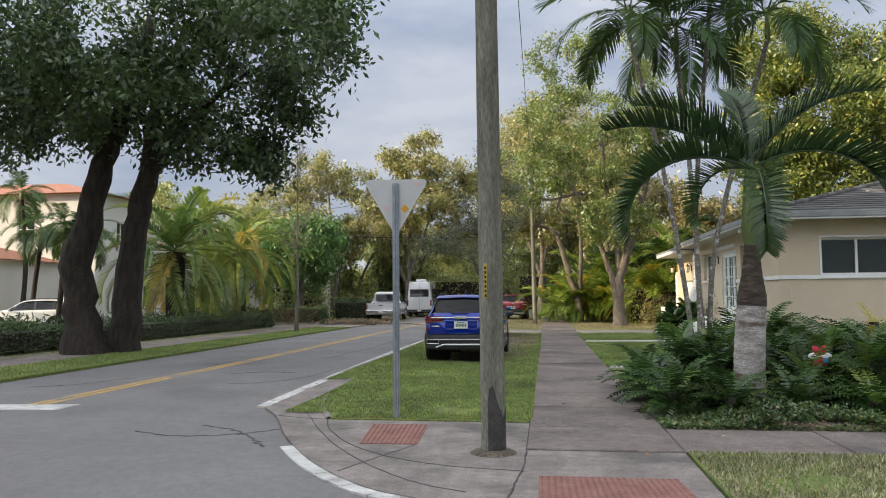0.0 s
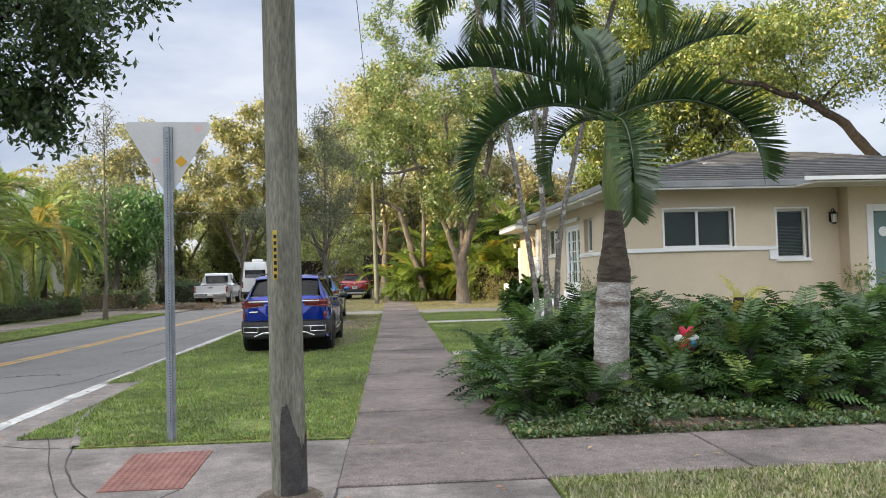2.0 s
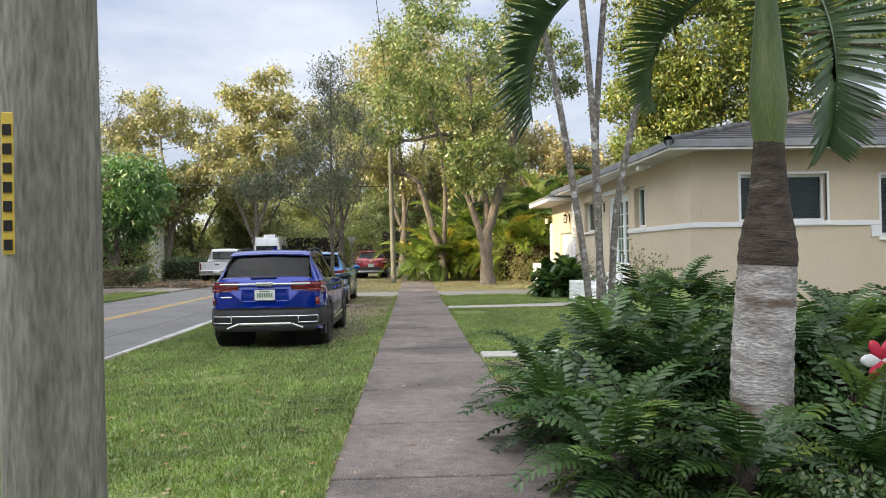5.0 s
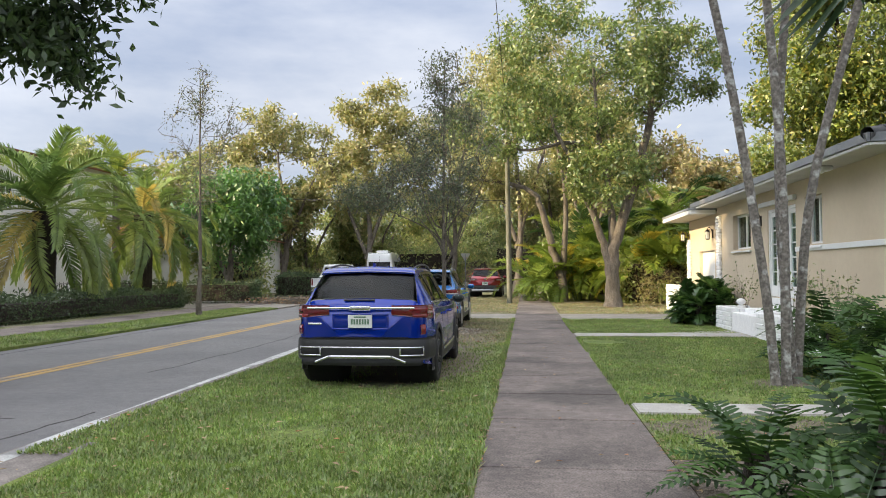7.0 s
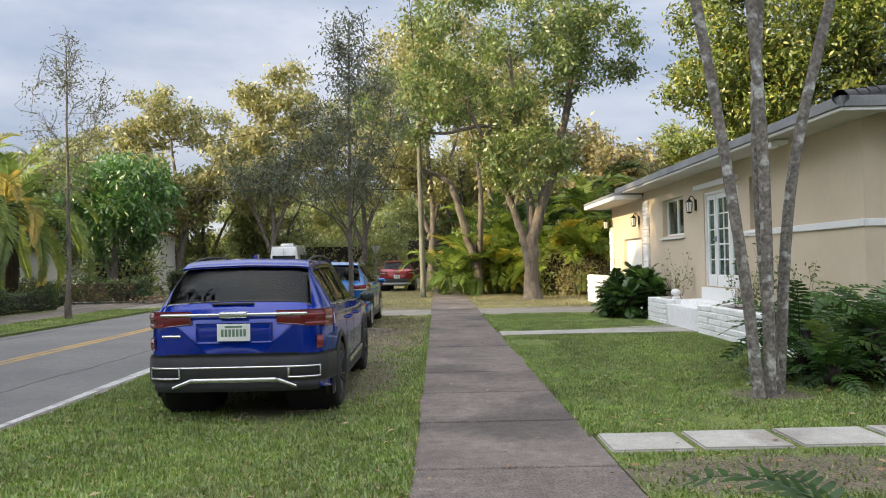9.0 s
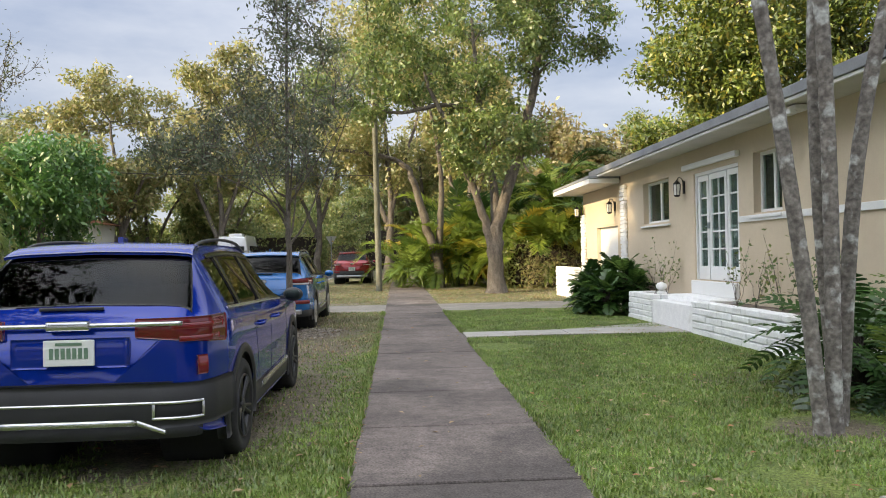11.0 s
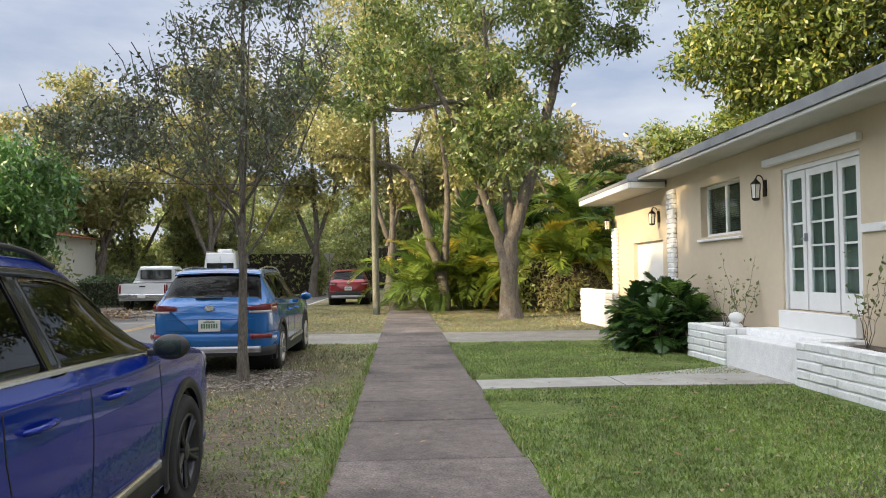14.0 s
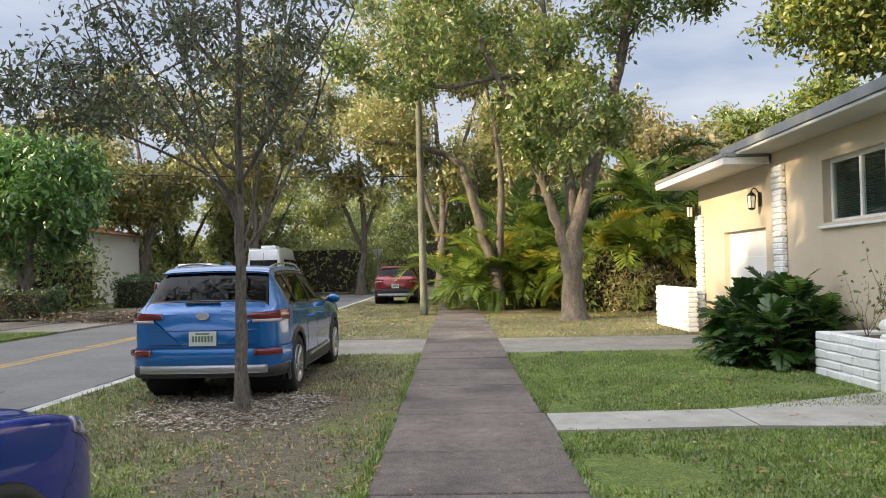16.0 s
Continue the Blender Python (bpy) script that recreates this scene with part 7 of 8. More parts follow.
leaf_mass("hedge", "low clipped dark green hedge across the street", [(-15.1, 16.5, 0, -14.0, 37.0, 0.72)], 30000, 0.075, LEAF_HEDGE, 61)
leaf_mass("hedge", "clipped green hedge beside the far driveway", [(-19.5, 41.0, 0, -12.6, 42.2, 1.0)], 9000, 0.09, LEAF_HEDGE, 62)
leaf_mass("hedge", "dark hedge at the far verge", [(-14.5, 50.0, 0, -11.6, 52, 1.3)], 6000, 0.11, LEAF_HEDGE, 63)
for k, (b, n) in enumerate([((-36, 47, 0, -25.5, 49.5, 2.6), 7000), ((-17.2, 47, 0, -15.0, 49.5, 2.2), 3000), ((-15, 66, 0, -5.5, 69, 3.0), 7000), ((3, 62, 0, 24, 66, 4.0), 14000), ((-40, 38, 0, -30, 40, 2.5), 5000), ((-32, 84, 0, -9, 88, 4.0), 10000), ((-3, 84, 0, 26, 88, 4.0), 10000), ((1.6, 50, 0, 14, 53, 3.0), 9000), ((-16, 103, 0, 24, 108, 7.0), 16000), ((-60, 60, 0, -30, 64, 6.0), 12000), ((12.5, 45.5, 0, 26, 47, 3.5), 9000)]):
    leaf_mass("shrub_bank", "dense dark green shrubbery under the far trees", [b], n, 0.26, LEAF_WOODS, 70 + k, "shrubs", 0.45, True, 0.7)
leaf_mass("shrub", "brown dry brush under the trees", [(5.3, 39.4, 0, 9.5, 41.0, 1.2)], 3800, 0.2, LEAF_DRY, 85, "shrub", 0.08, False, 0.5)
leaf_mass("shrub", "dark undergrowth behind the dry brush", [(4.4, 41.0, 0, 13, 42.0, 1.9)], 7000, 0.2, LEAF_WOODS, 86, "shrub", 0.4, True, 0.4)
tagged(leaf_mass("ground_cover", "low small-leaved green ground cover at the bed edge", [(1.3, 8.42, 0, 2.4, 8.8, 0.1), (2.3, 8.4, 0, 3.9, 9.0, 0.13), (3.7, 8.45, 0, 5.0, 8.75, 0.08)], 12000, 0.042, LEAF_COVER, 87, "ground cover", 0.6, False, 0.05), "low small-leaved green ground cover at the bed edge", "ground cover", kind="stuff")
leaf_mass("ground_cover", "low strappy plants behind the hedge", [(-17, 20, 0, -15.2, 40, 0.7)], 7000, 0.2, LEAF_HEDGE, 88, "ground cover", 0.25, False, 0.3)

# ---- poles, sign, wires ----
def utility_pole():
    p = thing("utility_pole", "weathered round wooden utility pole at the corner", "pole", (-0.505, 7.01, 0))
    n = 30
    P = np.stack([np.linspace(0, -0.05, n), np.zeros(n), np.linspace(-0.02, 10.5, n)], 1)
    rng = np.random.default_rng(2)
    attach("post", fast_mesh("post", *tube(P, np.linspace(0.114, 0.096, n) * rng.uniform(0.985, 1.015, n), 24), POLEWOOD, True), p)
    # worn soil collar
    part("collar", lathe_bm([(0.22, 0.0), (0.19, 0.02), (0.14, 0.035)], 18), SOIL, p, "ring of dirt at the foot")
    # dark damp patch at the foot
    a = np.radians(np.linspace(-110, 10, 16))
    top = 0.45 + 0.14 * np.sin(a * 3) + rng.uniform(-0.06, 0.06, 16)
    rows = np.array([[(0.1175 * math.cos(t), 0.1175 * math.sin(t), z0 + (z1 - z0) * f) for t, z0, z1 in zip(a, np.full(16, 0.02), top)] for f in (0.0, 0.5, 1.0)])
    V = np.concatenate([rows.reshape(-1, 3), (rows * (0.97, 0.97, 1)).reshape(-1, 3)])
    q = np.array([(r * 16 + c, r * 16 + c + 1, (r + 1) * 16 + c + 1, (r + 1) * 16 + c) for r in range(2) for c in range(15)])
    attach("foot_stain", fast_mesh("foot_stain", V, np.concatenate([q, q[:, ::-1] + 48]), TAR, True), p, "dark damp stain at the foot")
    tag = part("pole_tag", box_bm((-0.064, -0.108, 1.43, -0.034, -0.085, 1.75)), plain("yellow tag", (0.5, 0.36, 0.04), 0.5), p, "yellow strip of pole number tags", bevel=0.003)
    for k in range(7):
        part("bar", box_bm((-0.058, -0.112, 1.44 + k * 0.043, -0.04, -0.1075, 1.464 + k * 0.043)), BLACK_METAL, tag)


utility_pole()


def yield_sign(at, rz, label, group=""):
    s = thing("yield_sign", label, "road sign", at, group, rz)
    # perforated U-channel post
    prof = [(-0.04, 0.018), (-0.04, -0.004), (-0.016, -0.004), (-0.016, -0.03), (0.016, -0.03), (0.016, -0.004), (0.04, -0.004), (0.04, 0.018), (0.034, 0.018), (0.034, 0.003), (0.01, 0.003), (0.01, -0.023), (-0.01, -0.023), (-0.01, 0.003), (-0.034, 0.003), (-0.034, 0.018)]
    part("post", prism_bm(prof, -0.05, 2.83), GALVANISED, s)
    bm = bmesh.new()
    for k in range(100):
        bmesh.ops.create_cone(bm, segments=6, radius1=0.006, radius2=0.006, depth=0.002, cap_ends=True, matrix=Matrix.Translation((0, -0.031, 0.2 + k * 0.026)) @ pose(0, 0, 0, 90, 0, 0))
    part("holes", bm, DARK_VOID, s, "dark perforations")
    # rounded triangle, point down
    pts = []
    for cx, cz, a0 in ((-0.335, 2.84, 90), (0, 2.26, 210), (0.335, 2.84, 330)):
        for d in range(0, 121, 20):
            a = radians(a0 + d)
            pts.append((cx + 0.04 * math.cos(a), cz + 0.04 * math.sin(a)))
    bm = prism_bm(pts, 0.022, 0.026)
    bmesh.ops.transform(bm, matrix=Matrix(((1, 0, 0, 0), (0, 0, 1, 0), (0, 1, 0, 0), (0, 0, 0, 1))), verts=bm.verts)
    bmesh.ops.recalc_face_normals(bm, faces=bm.faces)
    part("sign_plate", bm, SIGN_BACK, s, "bare metal back of a triangular sign")
    st = plain("faded sticker", (0.62, 0.45, 0.43), 0.6)
    part("sticker", box_bm((0.23, 0.0185, 2.79, 0.30, 0.0215, 2.85)), st, s, "small faded square sticker")
    bm = box_bm((-0.03, 0.0185, -0.03, 0.03, 0.0215, 0.03))
    bmesh.ops.transform(bm, matrix=Matrix.Translation((-0.11, 0, 2.53)) @ pose(0, 0, 0, 0, 30, 0), verts=bm.verts)
    part("sticker", bm, st, s, "small faded square sticker")
    bm = box_bm((-0.038, 0.0185, -0.038, 0.038, 0.0215, 0.038))
    bmesh.ops.transform(bm, matrix=Matrix.Translation((0.11, 0, 2.52)) @ pose(0, 0, 0, 0, 45, 0), verts=bm.verts)
    part("sticker", bm, plain("amber sticker", (0.6, 0.33, 0.02), 0.5), s, "small amber diamond sticker")
    for z in (2.45, 2.75):
        part("bolt", lathe_bm([(0.012, 0), (0.01, 0.01)], 6, Matrix.Translation((0, -0.024, z)) @ pose(0, 0, 0, 90, 0, 0)), GALVANISED, s)


yield_sign((-1.79, 8.84, 0), 4, "triangular road sign seen from behind on a steel post")
yield_sign((-4.6, 66.0, 0), 4, "distant triangular road sign on a steel post")


def far_pole():
    p = thing("utility_pole", "slim pale wooden utility pole beside the walk", "pole", (-0.6, 41.3, 0))
    P = np.stack([np.linspace(0, -0.1, 12), np.zeros(12), np.linspace(0, 9.5, 12)], 1)
    attach("post", fast_mesh("post", *tube(P, np.linspace(0.125, 0.095, 12), 14), POLEWOOD, True), p)
    for z in (7.9, 8.7):
        part("insulator", lathe_bm([(0.03, z), (0.05, z + 0.04), (0.03, z + 0.12)], 10, Matrix.Translation((0.12, -0.08, 0))), FASCIA, p)


far_pole()


def wire(a, b, sag, r=0.011):
    A, B = np.array(a, float), np.array(b, float)
    s = np.linspace(0, 1, 24)[:, None]
    P = A + (B - A) * s
    P[:, 2] -= (4 * sag * s * (1 - s))[:, 0]
    v, f = tube(P, np.full(24, r), 5)
    tagged(attach("overhead_wire", fast_mesh("overhead_wire", v, f, BLACK_METAL)), "thin black overhead wire", "wire", "overhead wires")


wire((-0.55, 7.01, 10.4), (-0.7, 41.2, 8.9), 0.3)
wire((-0.7, 41.2, 8.0), (-0.8, 85, 8.2), 0.5)
wire((-0.7, 41.2, 8.4), (-30, 50, 6.4), 0.5, 0.012)
wire((-22, 46, 5.9), (-0.7, 49, 5.4), 0.2, 0.02)


# ---- houses across the street ----
WHITE_STUCCO = surface("white stucco", (0.66, 0.65, 0.61), (0.72, 0.71, 0.68), 0.9, 0.8, 70, 0.2, grit=0.05)
DARK_GLASS = plain("dark window glass", (0.02, 0.024, 0.028), 0.05, 0.0, 0.5)


def far_house(name, label, x0, y0, x1, y1, h, roof_h, wins, over=0.5):
    """wins: (face, u0, u1, z0, z1); face 's' looks to -y, 'e' to +x."""
    ob = thing(name, label, "house", (x0, y0, 0))
    o = Vector((x0, y0, 0))

    def put(nm, bm, mat, parent=None, lab=""):
        bmesh.ops.translate(bm, verts=bm.verts, vec=-o)
        return part(nm, bm, mat, parent or ob, lab)

    put("wall", wall_bm("y", y0, 0.25, x0, x1, -0.1, h, [w[1:] for w in wins if w[0] == "s"]), WHITE_STUCCO)
    put("wall", wall_bm("x", x1 - 0.25, 0.25, y0 + 0.255, y1, -0.1, h, [w[1:] for w in wins if w[0] == "e"]), WHITE_STUCCO)
    put("wall", box_bm((x0, y1 - 0.25, -0.1, x1 - 0.26, y1, h), (x0, y0 + 0.26, -0.1, x0 + 0.25, y1 - 0.26, h)), WHITE_STUCCO)
    for f, u0, u1, z0, z1 in wins:
        bx = (lambda a, b, c, d, e0, e1: (a, y0 + e0, c, b, y0 + e1, d)) if f == "s" else (lambda a, b, c, d, e0, e1: (x1 - e1, a, c, x1 - e0, b, d))
        w = put("window", box_bm(bx(u0, u1, z0, z0 + 0.06, 0.06, 0.12), bx(u0, u1, z1 - 0.06, z1, 0.06, 0.12), bx(u0, u0 + 0.06, z0 + 0.06, z1 - 0.06, 0.06, 0.12), bx(u1 - 0.06, u1, z0 + 0.06, z1 - 0.06, 0.06, 0.12),
                                 bx((u0 + u1) / 2 - 0.025, (u0 + u1) / 2 + 0.025, z0 + 0.06, z1 - 0.06, 0.07, 0.11), bx(u0 + 0.06, u1 - 0.06, (z0 + z1) / 2 - 0.02, (z0 + z1) / 2 + 0.02, 0.072, 0.108)), WHITE, None, "white framed window")
        put("pane", box_bm(bx(u0 + 0.05, u1 - 0.05, z0 + 0.05, z1 - 0.05, 0.125, 0.14)), DARK_GLASS, w)
    a, b, c, d = x0 - over, x1 + over, y0 - over, y1 + over
    m = min(b - a, d - c) / 2
    bm = bmesh.new()
    q = [bm.verts.new(p) for p in ((a, c, h), (b, c, h), (b, d, h), (a, d, h))]
    r = [bm.verts.new(p) for p in (((a + m, (c + d) / 2, h + roof_h), (b - m, (c + d) / 2, h + roof_h)) if b - a > d - c else (((a + b) / 2, c + m, h + roof_h), ((a + b) / 2, d - m, h + roof_h)))]
    if b - a > d - c:
        fs = ((q[0], q[1], r[1], r[0]), (q[1], q[2], r[1]), (q[2], q[3], r[0], r[1]), (q[3], q[0], r[0]))
    else:
        fs = ((q[0], q[1], r[0]), (q[1], q[2], r[1], r[0]), (q[2], q[3], r[1]), (q[3], q[0], r[0], r[1]))
    for f in fs:
        bm.faces.new(f)
    bm.faces.new(q[::-1])
    bmesh.ops.recalc_face_normals(bm, faces=bm.faces)
    put("roof", bm, RED_TILE, None, "red clay tile roof")
    return ob


far_house("house", "tall white two-storey house across the street", -42, 38, -24.5, 50, 7.4, 1.6, [("s", -29.3, -28.2, 4.7, 6.2), ("s", -26.1, -25.3, 4.7, 6.0), ("s", -28.9, -28.1, 1.2, 2.6), ("s", -26.4, -25.6, 1.2, 2.6), ("s", -33, -31.8, 4.7, 6.2), ("e", 40, 41, 4.6, 6.0), ("e", 43, 44, 1.0, 2.4)])
far_house("house", "cream annex with red tile eaves by the white house", -36, 32.5, -26.2, 37.4, 3.5, 0.9, [("s", -28.6, -27.4, 0.9, 2.6), ("s", -32, -30.8, 0.9, 2.6)], 0.4)
far_house("house", "low white house behind the date palms", -30, 51.5, -17.6, 60, 3.6, 1.2, [("s", -19.8, -18.7, 0.2, 2.3), ("s", -24.5, -23.3, 1.0, 2.2), ("e", 53, 54.4, 1.0, 2.3)])
far_house("house", "white neighbour house beyond the garage", 11.5, 47.5, 24, 56, 3.4, 1.2, [("s", 14, 15.2, 1.0, 2.2)])
# unseen house added behind the start to help keep the foreground shaded
far_house("house", "unseen white house added behind the start of the walk", -44, -24, -28, -12, 6.4, 1.8, [("e", -20, -18.8, 1.0, 2.4)])


def yard_fence():
    f = thing("yard_fence", "low dark metal fence before the white house", "fence", (-19, 39.6, 0))
    for z in (0.25, 0.95):
        part("rail", box_bm((-3.5, -0.015, z, 3.2, 0.015, z + 0.03)), BLACK_METAL, f)
    for k in range(34):
        v, q = tube([(-3.4 + k * 0.2, 0.02, 0), (-3.4 + k * 0.2, 0.02, 0.5), (-3.4 + k * 0.2, 0.02, 1.05)], [0.01] * 3, 5)
        attach("picket", fast_mesh("picket", v, q, BLACK_METAL), f)


yard_fence()


# ---- small things ----
def clay_pot(at, plant=True):
    p = thing("clay_pot", "pale clay pot with a small leafy plant", "plant pot", at)
    part("pot", lathe_bm([(0.16, 0.0), (0.2, 0.18), (0.23, 0.36), (0.25, 0.37), (0.25, 0.42), (0.21, 0.42), (0.2, 0.38)], 20), TERRACOTTA, p, "", True)
    rng = np.random.default_rng(3)
    stems = [tube(smooth_line([(0, 0, 0.35), (0.08 * math.cos(a), 0.08 * math.sin(a), 0.6), (0.3 * math.cos(a), 0.3 * math.sin(a), 0.9 + 0.1 * k % 0.3)], 6), np.linspace(0.01, 0.004, 6), 5) for k, a in enumerate((0, 1.3, 2.4, 3.7, 5.1))]
    attach("stems", fast_mesh("stems", *join(stems), BARK), p)
    attach("foliage", fast_mesh("foliage", *leaves(rng.normal(size=(160, 3)) * (0.2, 0.2, 0.13) + (0, 0, 0.85), 0.11, rng, 0.45), LEAF_TREEB), p)


clay_pot((11.3, 18.95, 0.3))


def bare_rose(at, h, seed):
    rng = np.random.default_rng(seed)
    t = thing("rose_bush", "leggy rose bush with bare canes in the planter", "shrub", at, "leggy shrubs in the planters")
    canes, tips = [], []
    for k in range(5):
        a, r = rng.uniform(0, 6.28), rng.uniform(0.15, 0.4)
        hh = h * rng.uniform(0.6, 1.1)
        P = smooth_line([(0, 0, 0), (r * 0.5 * math.cos(a), r * 0.5 * math.sin(a), hh * 0.5), (r * math.cos(a), r * math.sin(a), hh)], 8)
        canes.append(tube(P + rng.normal(size=P.shape) * 0.012, np.linspace(0.005, 0.002, 8), 5))
        tips += list(P[3:])
    tagged(attach("cane", fast_mesh("cane", *join(canes), BARK), t), kind="stuff")
    tips = np.array(tips)
    attach("foliage", fast_mesh("foliage", *leaves(tips[rng.integers(0, len(tips), 60)] + rng.normal(size=(60, 3)) * 0.05, 0.07, rng, 0.55), LEAF_TREEB), t)


for k, (x, y, h) in enumerate([(5.5, 23.3, 1.0), (5.45, 22.6, 0.8), (5.5, 21.9, 1.1), (5.45, 21.2, 0.9), (5.5, 20.6, 0.8), (5.5, 26.4, 1.1), (5.45, 26.9, 0.7)]):
    bare_rose((x, y, 0.5), h, 200 + k)


def planter_ornament():
    t = thing("garden_ornament", "white glazed garden ornament on the planter", "ornament", (5.3, 26.15, 0.5))
    part("base", lathe_bm([(0.08, 0), (0.1, 0.06), (0.07, 0.1)], 16), WHITE, t, "", True)
    part("globe", lathe_bm([(0.03, 0.1), (0.1, 0.16), (0.11, 0.2), (0.08, 0.25), (0.02, 0.27)], 16), WHITE, t, "", True)


planter_ornament()


def bed_toy():
    t = thing("garden_ornament", "small red and white ornament with a blue ball among the cycads", "ornament", (3.38, 9.95, 0.0))
    t.scale = (0.9, 0.8, 0.96)
    v, f = tube([(0, 0, 0), (0, 0, 0.4), (0, 0, 0.66)], [0.01] * 3, 6)
    attach("stake", fast_mesh("stake", v, f, GALVANISED), t)
    red, blue = plain("red plastic", (0.62, 0.03, 0.07), 0.35), plain("blue plastic", (0.05, 0.3, 0.6), 0.35)
    for k in range(6):
        bm = bmesh.new()
        bmesh.ops.create_uvsphere(bm, u_segments=10, v_segments=6, radius=1, matrix=pose(0, -0.02, 0.7, 0, k * 60, 0) @ Matrix.Translation((0.08, 0, 0)) @ Matrix.Diagonal((0.08, 0.02, 0.045, 1)))
        part("petal", bm, red if k % 3 else WHITE, t, "", True)
    bm = bmesh.new()
    bmesh.ops.create_uvsphere(bm, u_segments=12, v_segments=8, radius=0.045, matrix=Matrix.Translation((0.07, -0.06, 0.64)))
    part("ball", bm, blue, t, "blue ball", True)


bed_toy()


def debris_pile():
    rng = np.random.default_rng(12)
    t = thing("brush_pile", "pile of cut branches at the street edge", "debris", (-10.2, 40.5, 0.02))
    sticks = []
    for k in range(90):
        c = rng.normal(size=3) * (1.1, 0.5, 0.0) + (0, 0, rng.uniform(0.02, 0.25))
        d = rng.normal(size=3) * (0.5, 0.3, 0.06)
        sticks.append(tube([c - d, c + (0, 0, 0.02), c + d], [0.014, 0.012, 0.006], 5))
    tagged(attach("brushwood", fast_mesh("brushwood", *join(sticks), BARK), t), kind="stuff")
    attach("foliage", fast_mesh("foliage", *leaves(rng.normal(size=(900, 3)) * (1.1, 0.5, 0.0) + np.stack([np.zeros(900), np.zeros(900), rng.uniform(0.0, 0.3, 900)], 1), 0.12, rng), LITTER), t)


debris_pile()

# ---- grass and litter ----
def blades(name, label, area, count, h, mat, seed, z=0.012, holes=(), category="grass", width=0.009):
    """Grass blades as bent triangles scattered over plan rectangles."""
    rng = np.random.default_rng(seed)
    sizes = np.array([(a[2] - a[0]) * (a[3] - a[1]) for a in area])
    pts = []
    for a, s in zip(area, sizes):
        n = int(count * s / sizes.sum())
        pts.append(np.stack([rng.uniform(a[0], a[2], n), rng.uniform(a[1], a[3], n)], 1))
    p = np.concatenate(pts)
    patch = np.array([noise.noise((x * 0.9, y * 0.9, seed)) for x, y in p])
    p = p[patch > -0.35 + rng.uniform(-0.15, 0.15, len(p))]
    for cx, cy, rx, ry, keep in holes:
        d = ((p[:, 0] - cx) / rx) ** 2 + ((p[:, 1] - cy) / ry) ** 2
        p = p[(d > rng.uniform(0.6, 1.3, len(p))) | (rng.uniform(size=len(p)) < keep)]
    n = len(p)
    a = rng.uniform(0, 2 * np.pi, n)
    L = h * rng.uniform(0.5, 1.4, n)
    lean = rng.uniform(0.1, 1.1, n)
    W = width * rng.uniform(0.7, 1.3, n)
    base = np.stack([p[:, 0], p[:, 1], np.full(n, z - 0.004)], 1)
    side = np.stack([-np.sin(a), np.cos(a), 0 * a], 1) * W[:, None]
    tip = base + np.stack([np.cos(a) * L * np.sin(lean), np.sin(a) * L * np.sin(lean), L * np.cos(lean)], 1)
    V = np.stack([base - side, base + side, tip], 1).reshape(-1, 3)
    ob = attach(name, fast_mesh(name, V, np.arange(3 * n).reshape(-1, 3), mat))
    return tagged(ob, label, category, kind="stuff")


BARE = [(-1.6, 19.2, 1.25, 2.8, 0.12), (-1.5, 25.0, 1.3, 1.2, 0.08), (-1.0, 22.6, 0.75, 1.4, 0.2), (-2.4, 27.8, 1.2, 2.6, 0.15)]
blades("grass", "mown green grass blades of the verge", [(-3.3, 9.2, -0.22, 13.0), (-2.55, 8.78, -0.22, 9.2)], 72000, 0.034, GRASS, 1)
blades("grass", "mown green grass blades of the verge", [(-3.9, 13.0, -0.22, 22.5)], 110000, 0.038, GRASS, 2, holes=BARE)
blades("grass", "thin patchy grass beside the parked cars", [(-4.0, 22.5, -0.22, 30.2)], 30000, 0.05, GRASS_DRY, 3, holes=BARE)
blades("grass", "mown green grass of the front lawn", [(1.26, 15.7, 4.9, 24.0), (1.26, 13.3, 6.0, 15.05)], 120000, 0.034, GRASS, 4, z=0.014, holes=[(2.4, 14.5, 1.4, 0.5, 0.15), (3.4, 17.35, 0.5, 0.4, 0.05)])
blades("grass", "mown green grass by the driveway", [(1.26, 24.9, 4.9, 30.1)], 50000, 0.034, GRASS, 5, z=0.014)
blades("grass", "verge grass along the side street", [(1.28, 5.3, 6.0, 7.13)], 34000, 0.04, GRASS_DRY, 6)
blades("grass", "thin grass under the far trees", [(1.26, 33.0, 6, 41), (-4.0, 33.2, -0.24, 50)], 30000, 0.05, GRASS_DRY, 7, z=0.0, width=0.009)
blades("grass", "verge grass across the street", [(-11.5, 12, -9.8, 36.4)], 30000, 0.05, GRASS, 8, z=0.03, width=0.01)
# ragged grass edge spilling over the walk
blades("grass", "ragged grass along the walk edges", [(-0.27, 8.8, -0.19, 30), (1.2, 15.6, 1.28, 24.0), (1.2, 24.9, 1.28, 30)], 9000, 0.06, GRASS, 9)


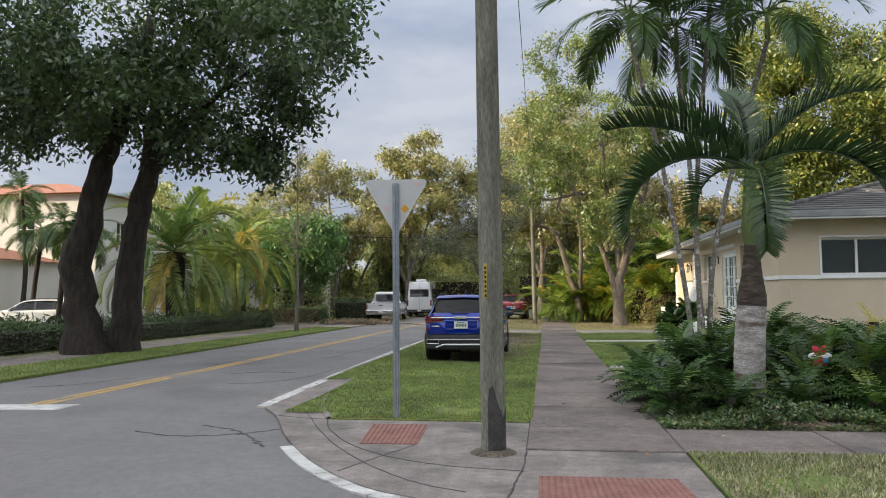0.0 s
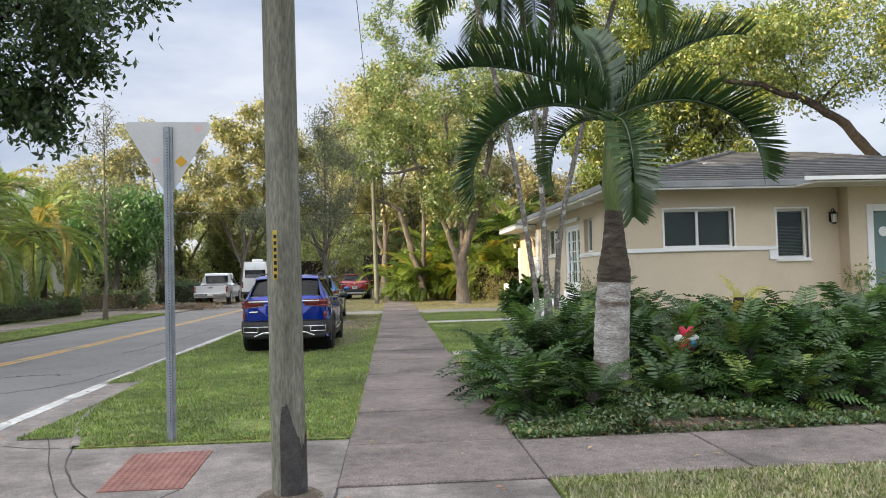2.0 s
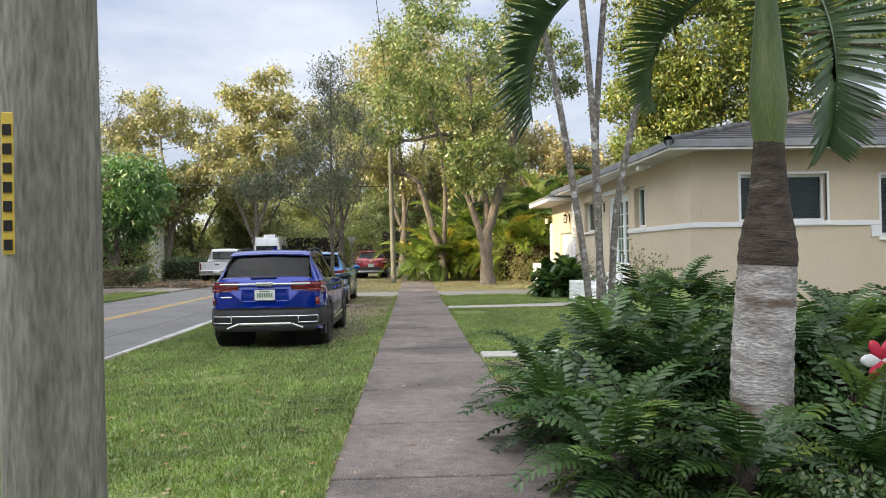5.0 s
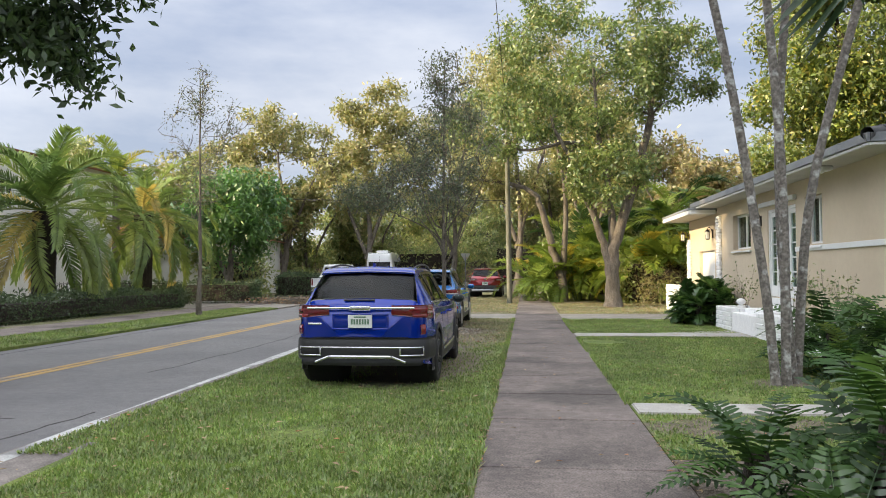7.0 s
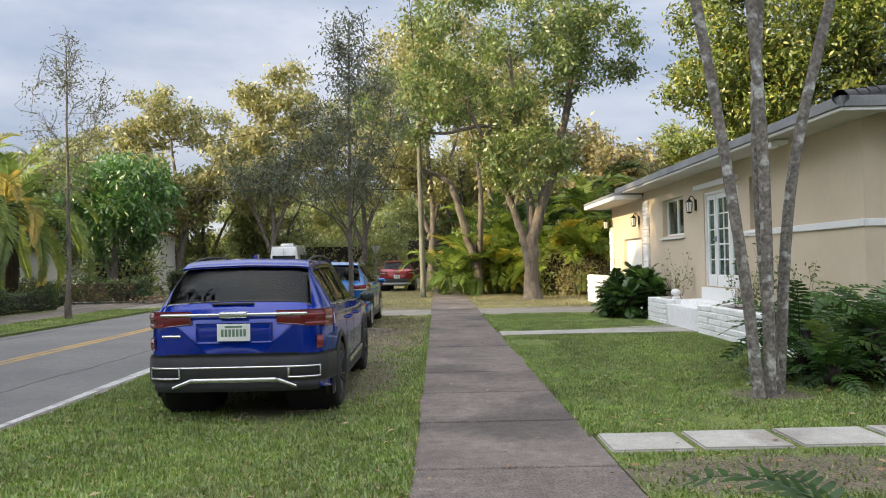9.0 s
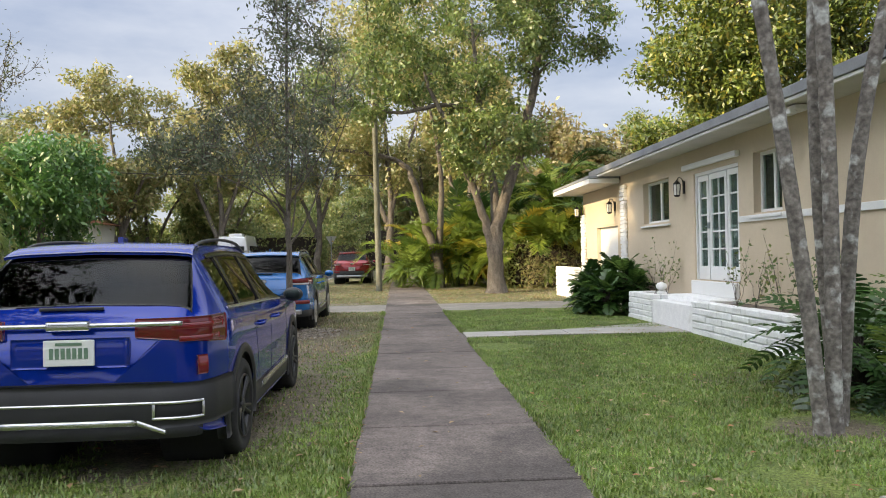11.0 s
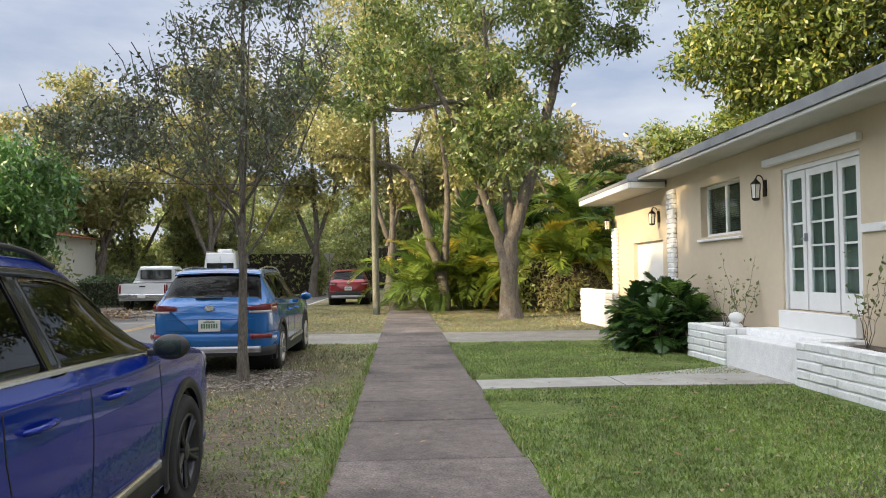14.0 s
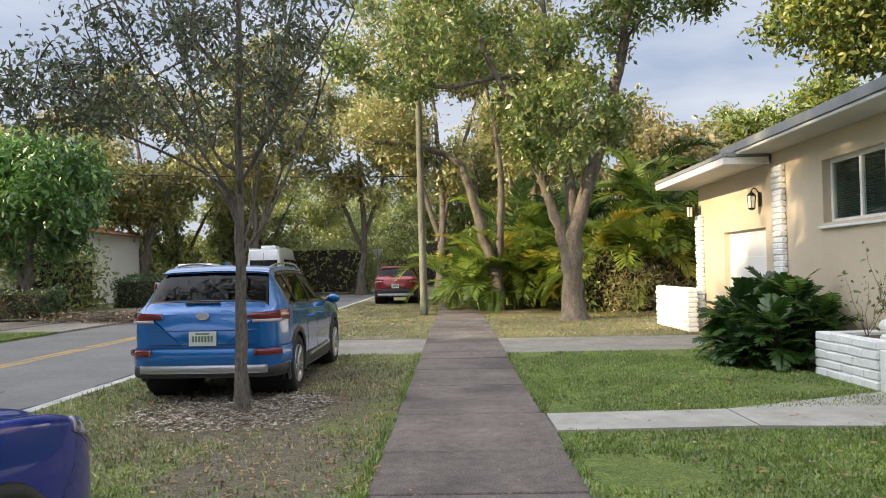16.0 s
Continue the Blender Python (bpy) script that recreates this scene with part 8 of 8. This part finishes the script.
def litter(name, label, area, count, size, mat, seed, z=0.03, category="fallen leaves"):
    rng = np.random.default_rng(seed)
    pts = []
    sizes = np.array([(a[2] - a[0]) * (a[3] - a[1]) for a in area])
    for a, s in zip(area, sizes):
        n = int(count * s / sizes.sum())
        pts.append(np.stack([rng.uniform(a[0], a[2], n), rng.uniform(a[1], a[3], n), np.full(n, z)], 1))
    p = np.concatenate(pts)
    n = len(p)
    a = rng.uniform(0, 2 * np.pi, n)
    d, s = np.stack([np.cos(a), np.sin(a), rng.uniform(-0.15, 0.2, n)], 1), np.stack([-np.sin(a), np.cos(a), rng.uniform(-0.2, 0.2, n)], 1)
    L = size * rng.uniform(0.5, 1.4, n)[:, None]
    V = np.stack([p, p + d * L * 0.5 + s * L * 0.25 + (0, 0, 0.006), p + d * L, p + d * L * 0.5 - s * L * 0.25 + (0, 0, 0.006)], 1).reshape(-1, 3)
    V[:, 2] = np.maximum(V[:, 2], z - 0.008)
    tagged(attach(name, fast_mesh(name, V, np.arange(4 * n).reshape(-1, 4), mat)), label, category, kind="stuff")


litter("fallen_leaves", "scattered brown fallen leaves on the lawn", [(-3.9, 9, -0.2, 30), (1.25, 14, 4.9, 30)], 900, 0.06, LITTER, 21, 0.045)
litter("fallen_leaves", "leaf litter under the far trees", [(-4.0, 33.2, -0.2, 50), (1.3, 33, 7, 42)], 4500, 0.09, LITTER, 22, 0.02)
litter("fallen_leaves", "few leaves on the sidewalk", [(-0.2, 6.5, 1.2, 30), (1.3, 7.2, 6, 8.3)], 130, 0.05, LITTER, 23, 0.028)
litter("wood_chips", "pale wood chips round the young tree", [(-2.9, 24.5, -0.9, 26.0), (-2.4, 24.2, -1.2, 26.3)], 2600, 0.055, CHIPS, 24, 0.03, "mulch")
litter("fallen_leaves", "dark litter at the bed edge", [(1.25, 8.36, 8, 8.9)], 700, 0.06, LITTER, 25, 0.03)
litter("fallen_leaves", "dry leaves at the foot of the corner lawn", [(-2.6, 8.7, -0.2, 8.85), (-0.27, 8.8, -0.18, 30), (1.2, 8.5, 1.3, 14)], 900, 0.035, LITTER, 26, 0.025)
litter("fallen_leaves", "brown leaf litter on the worn verge by the young tree", [(-3.9, 21.5, -0.3, 30.0)], 2200, 0.05, LITTER, 27, 0.03)
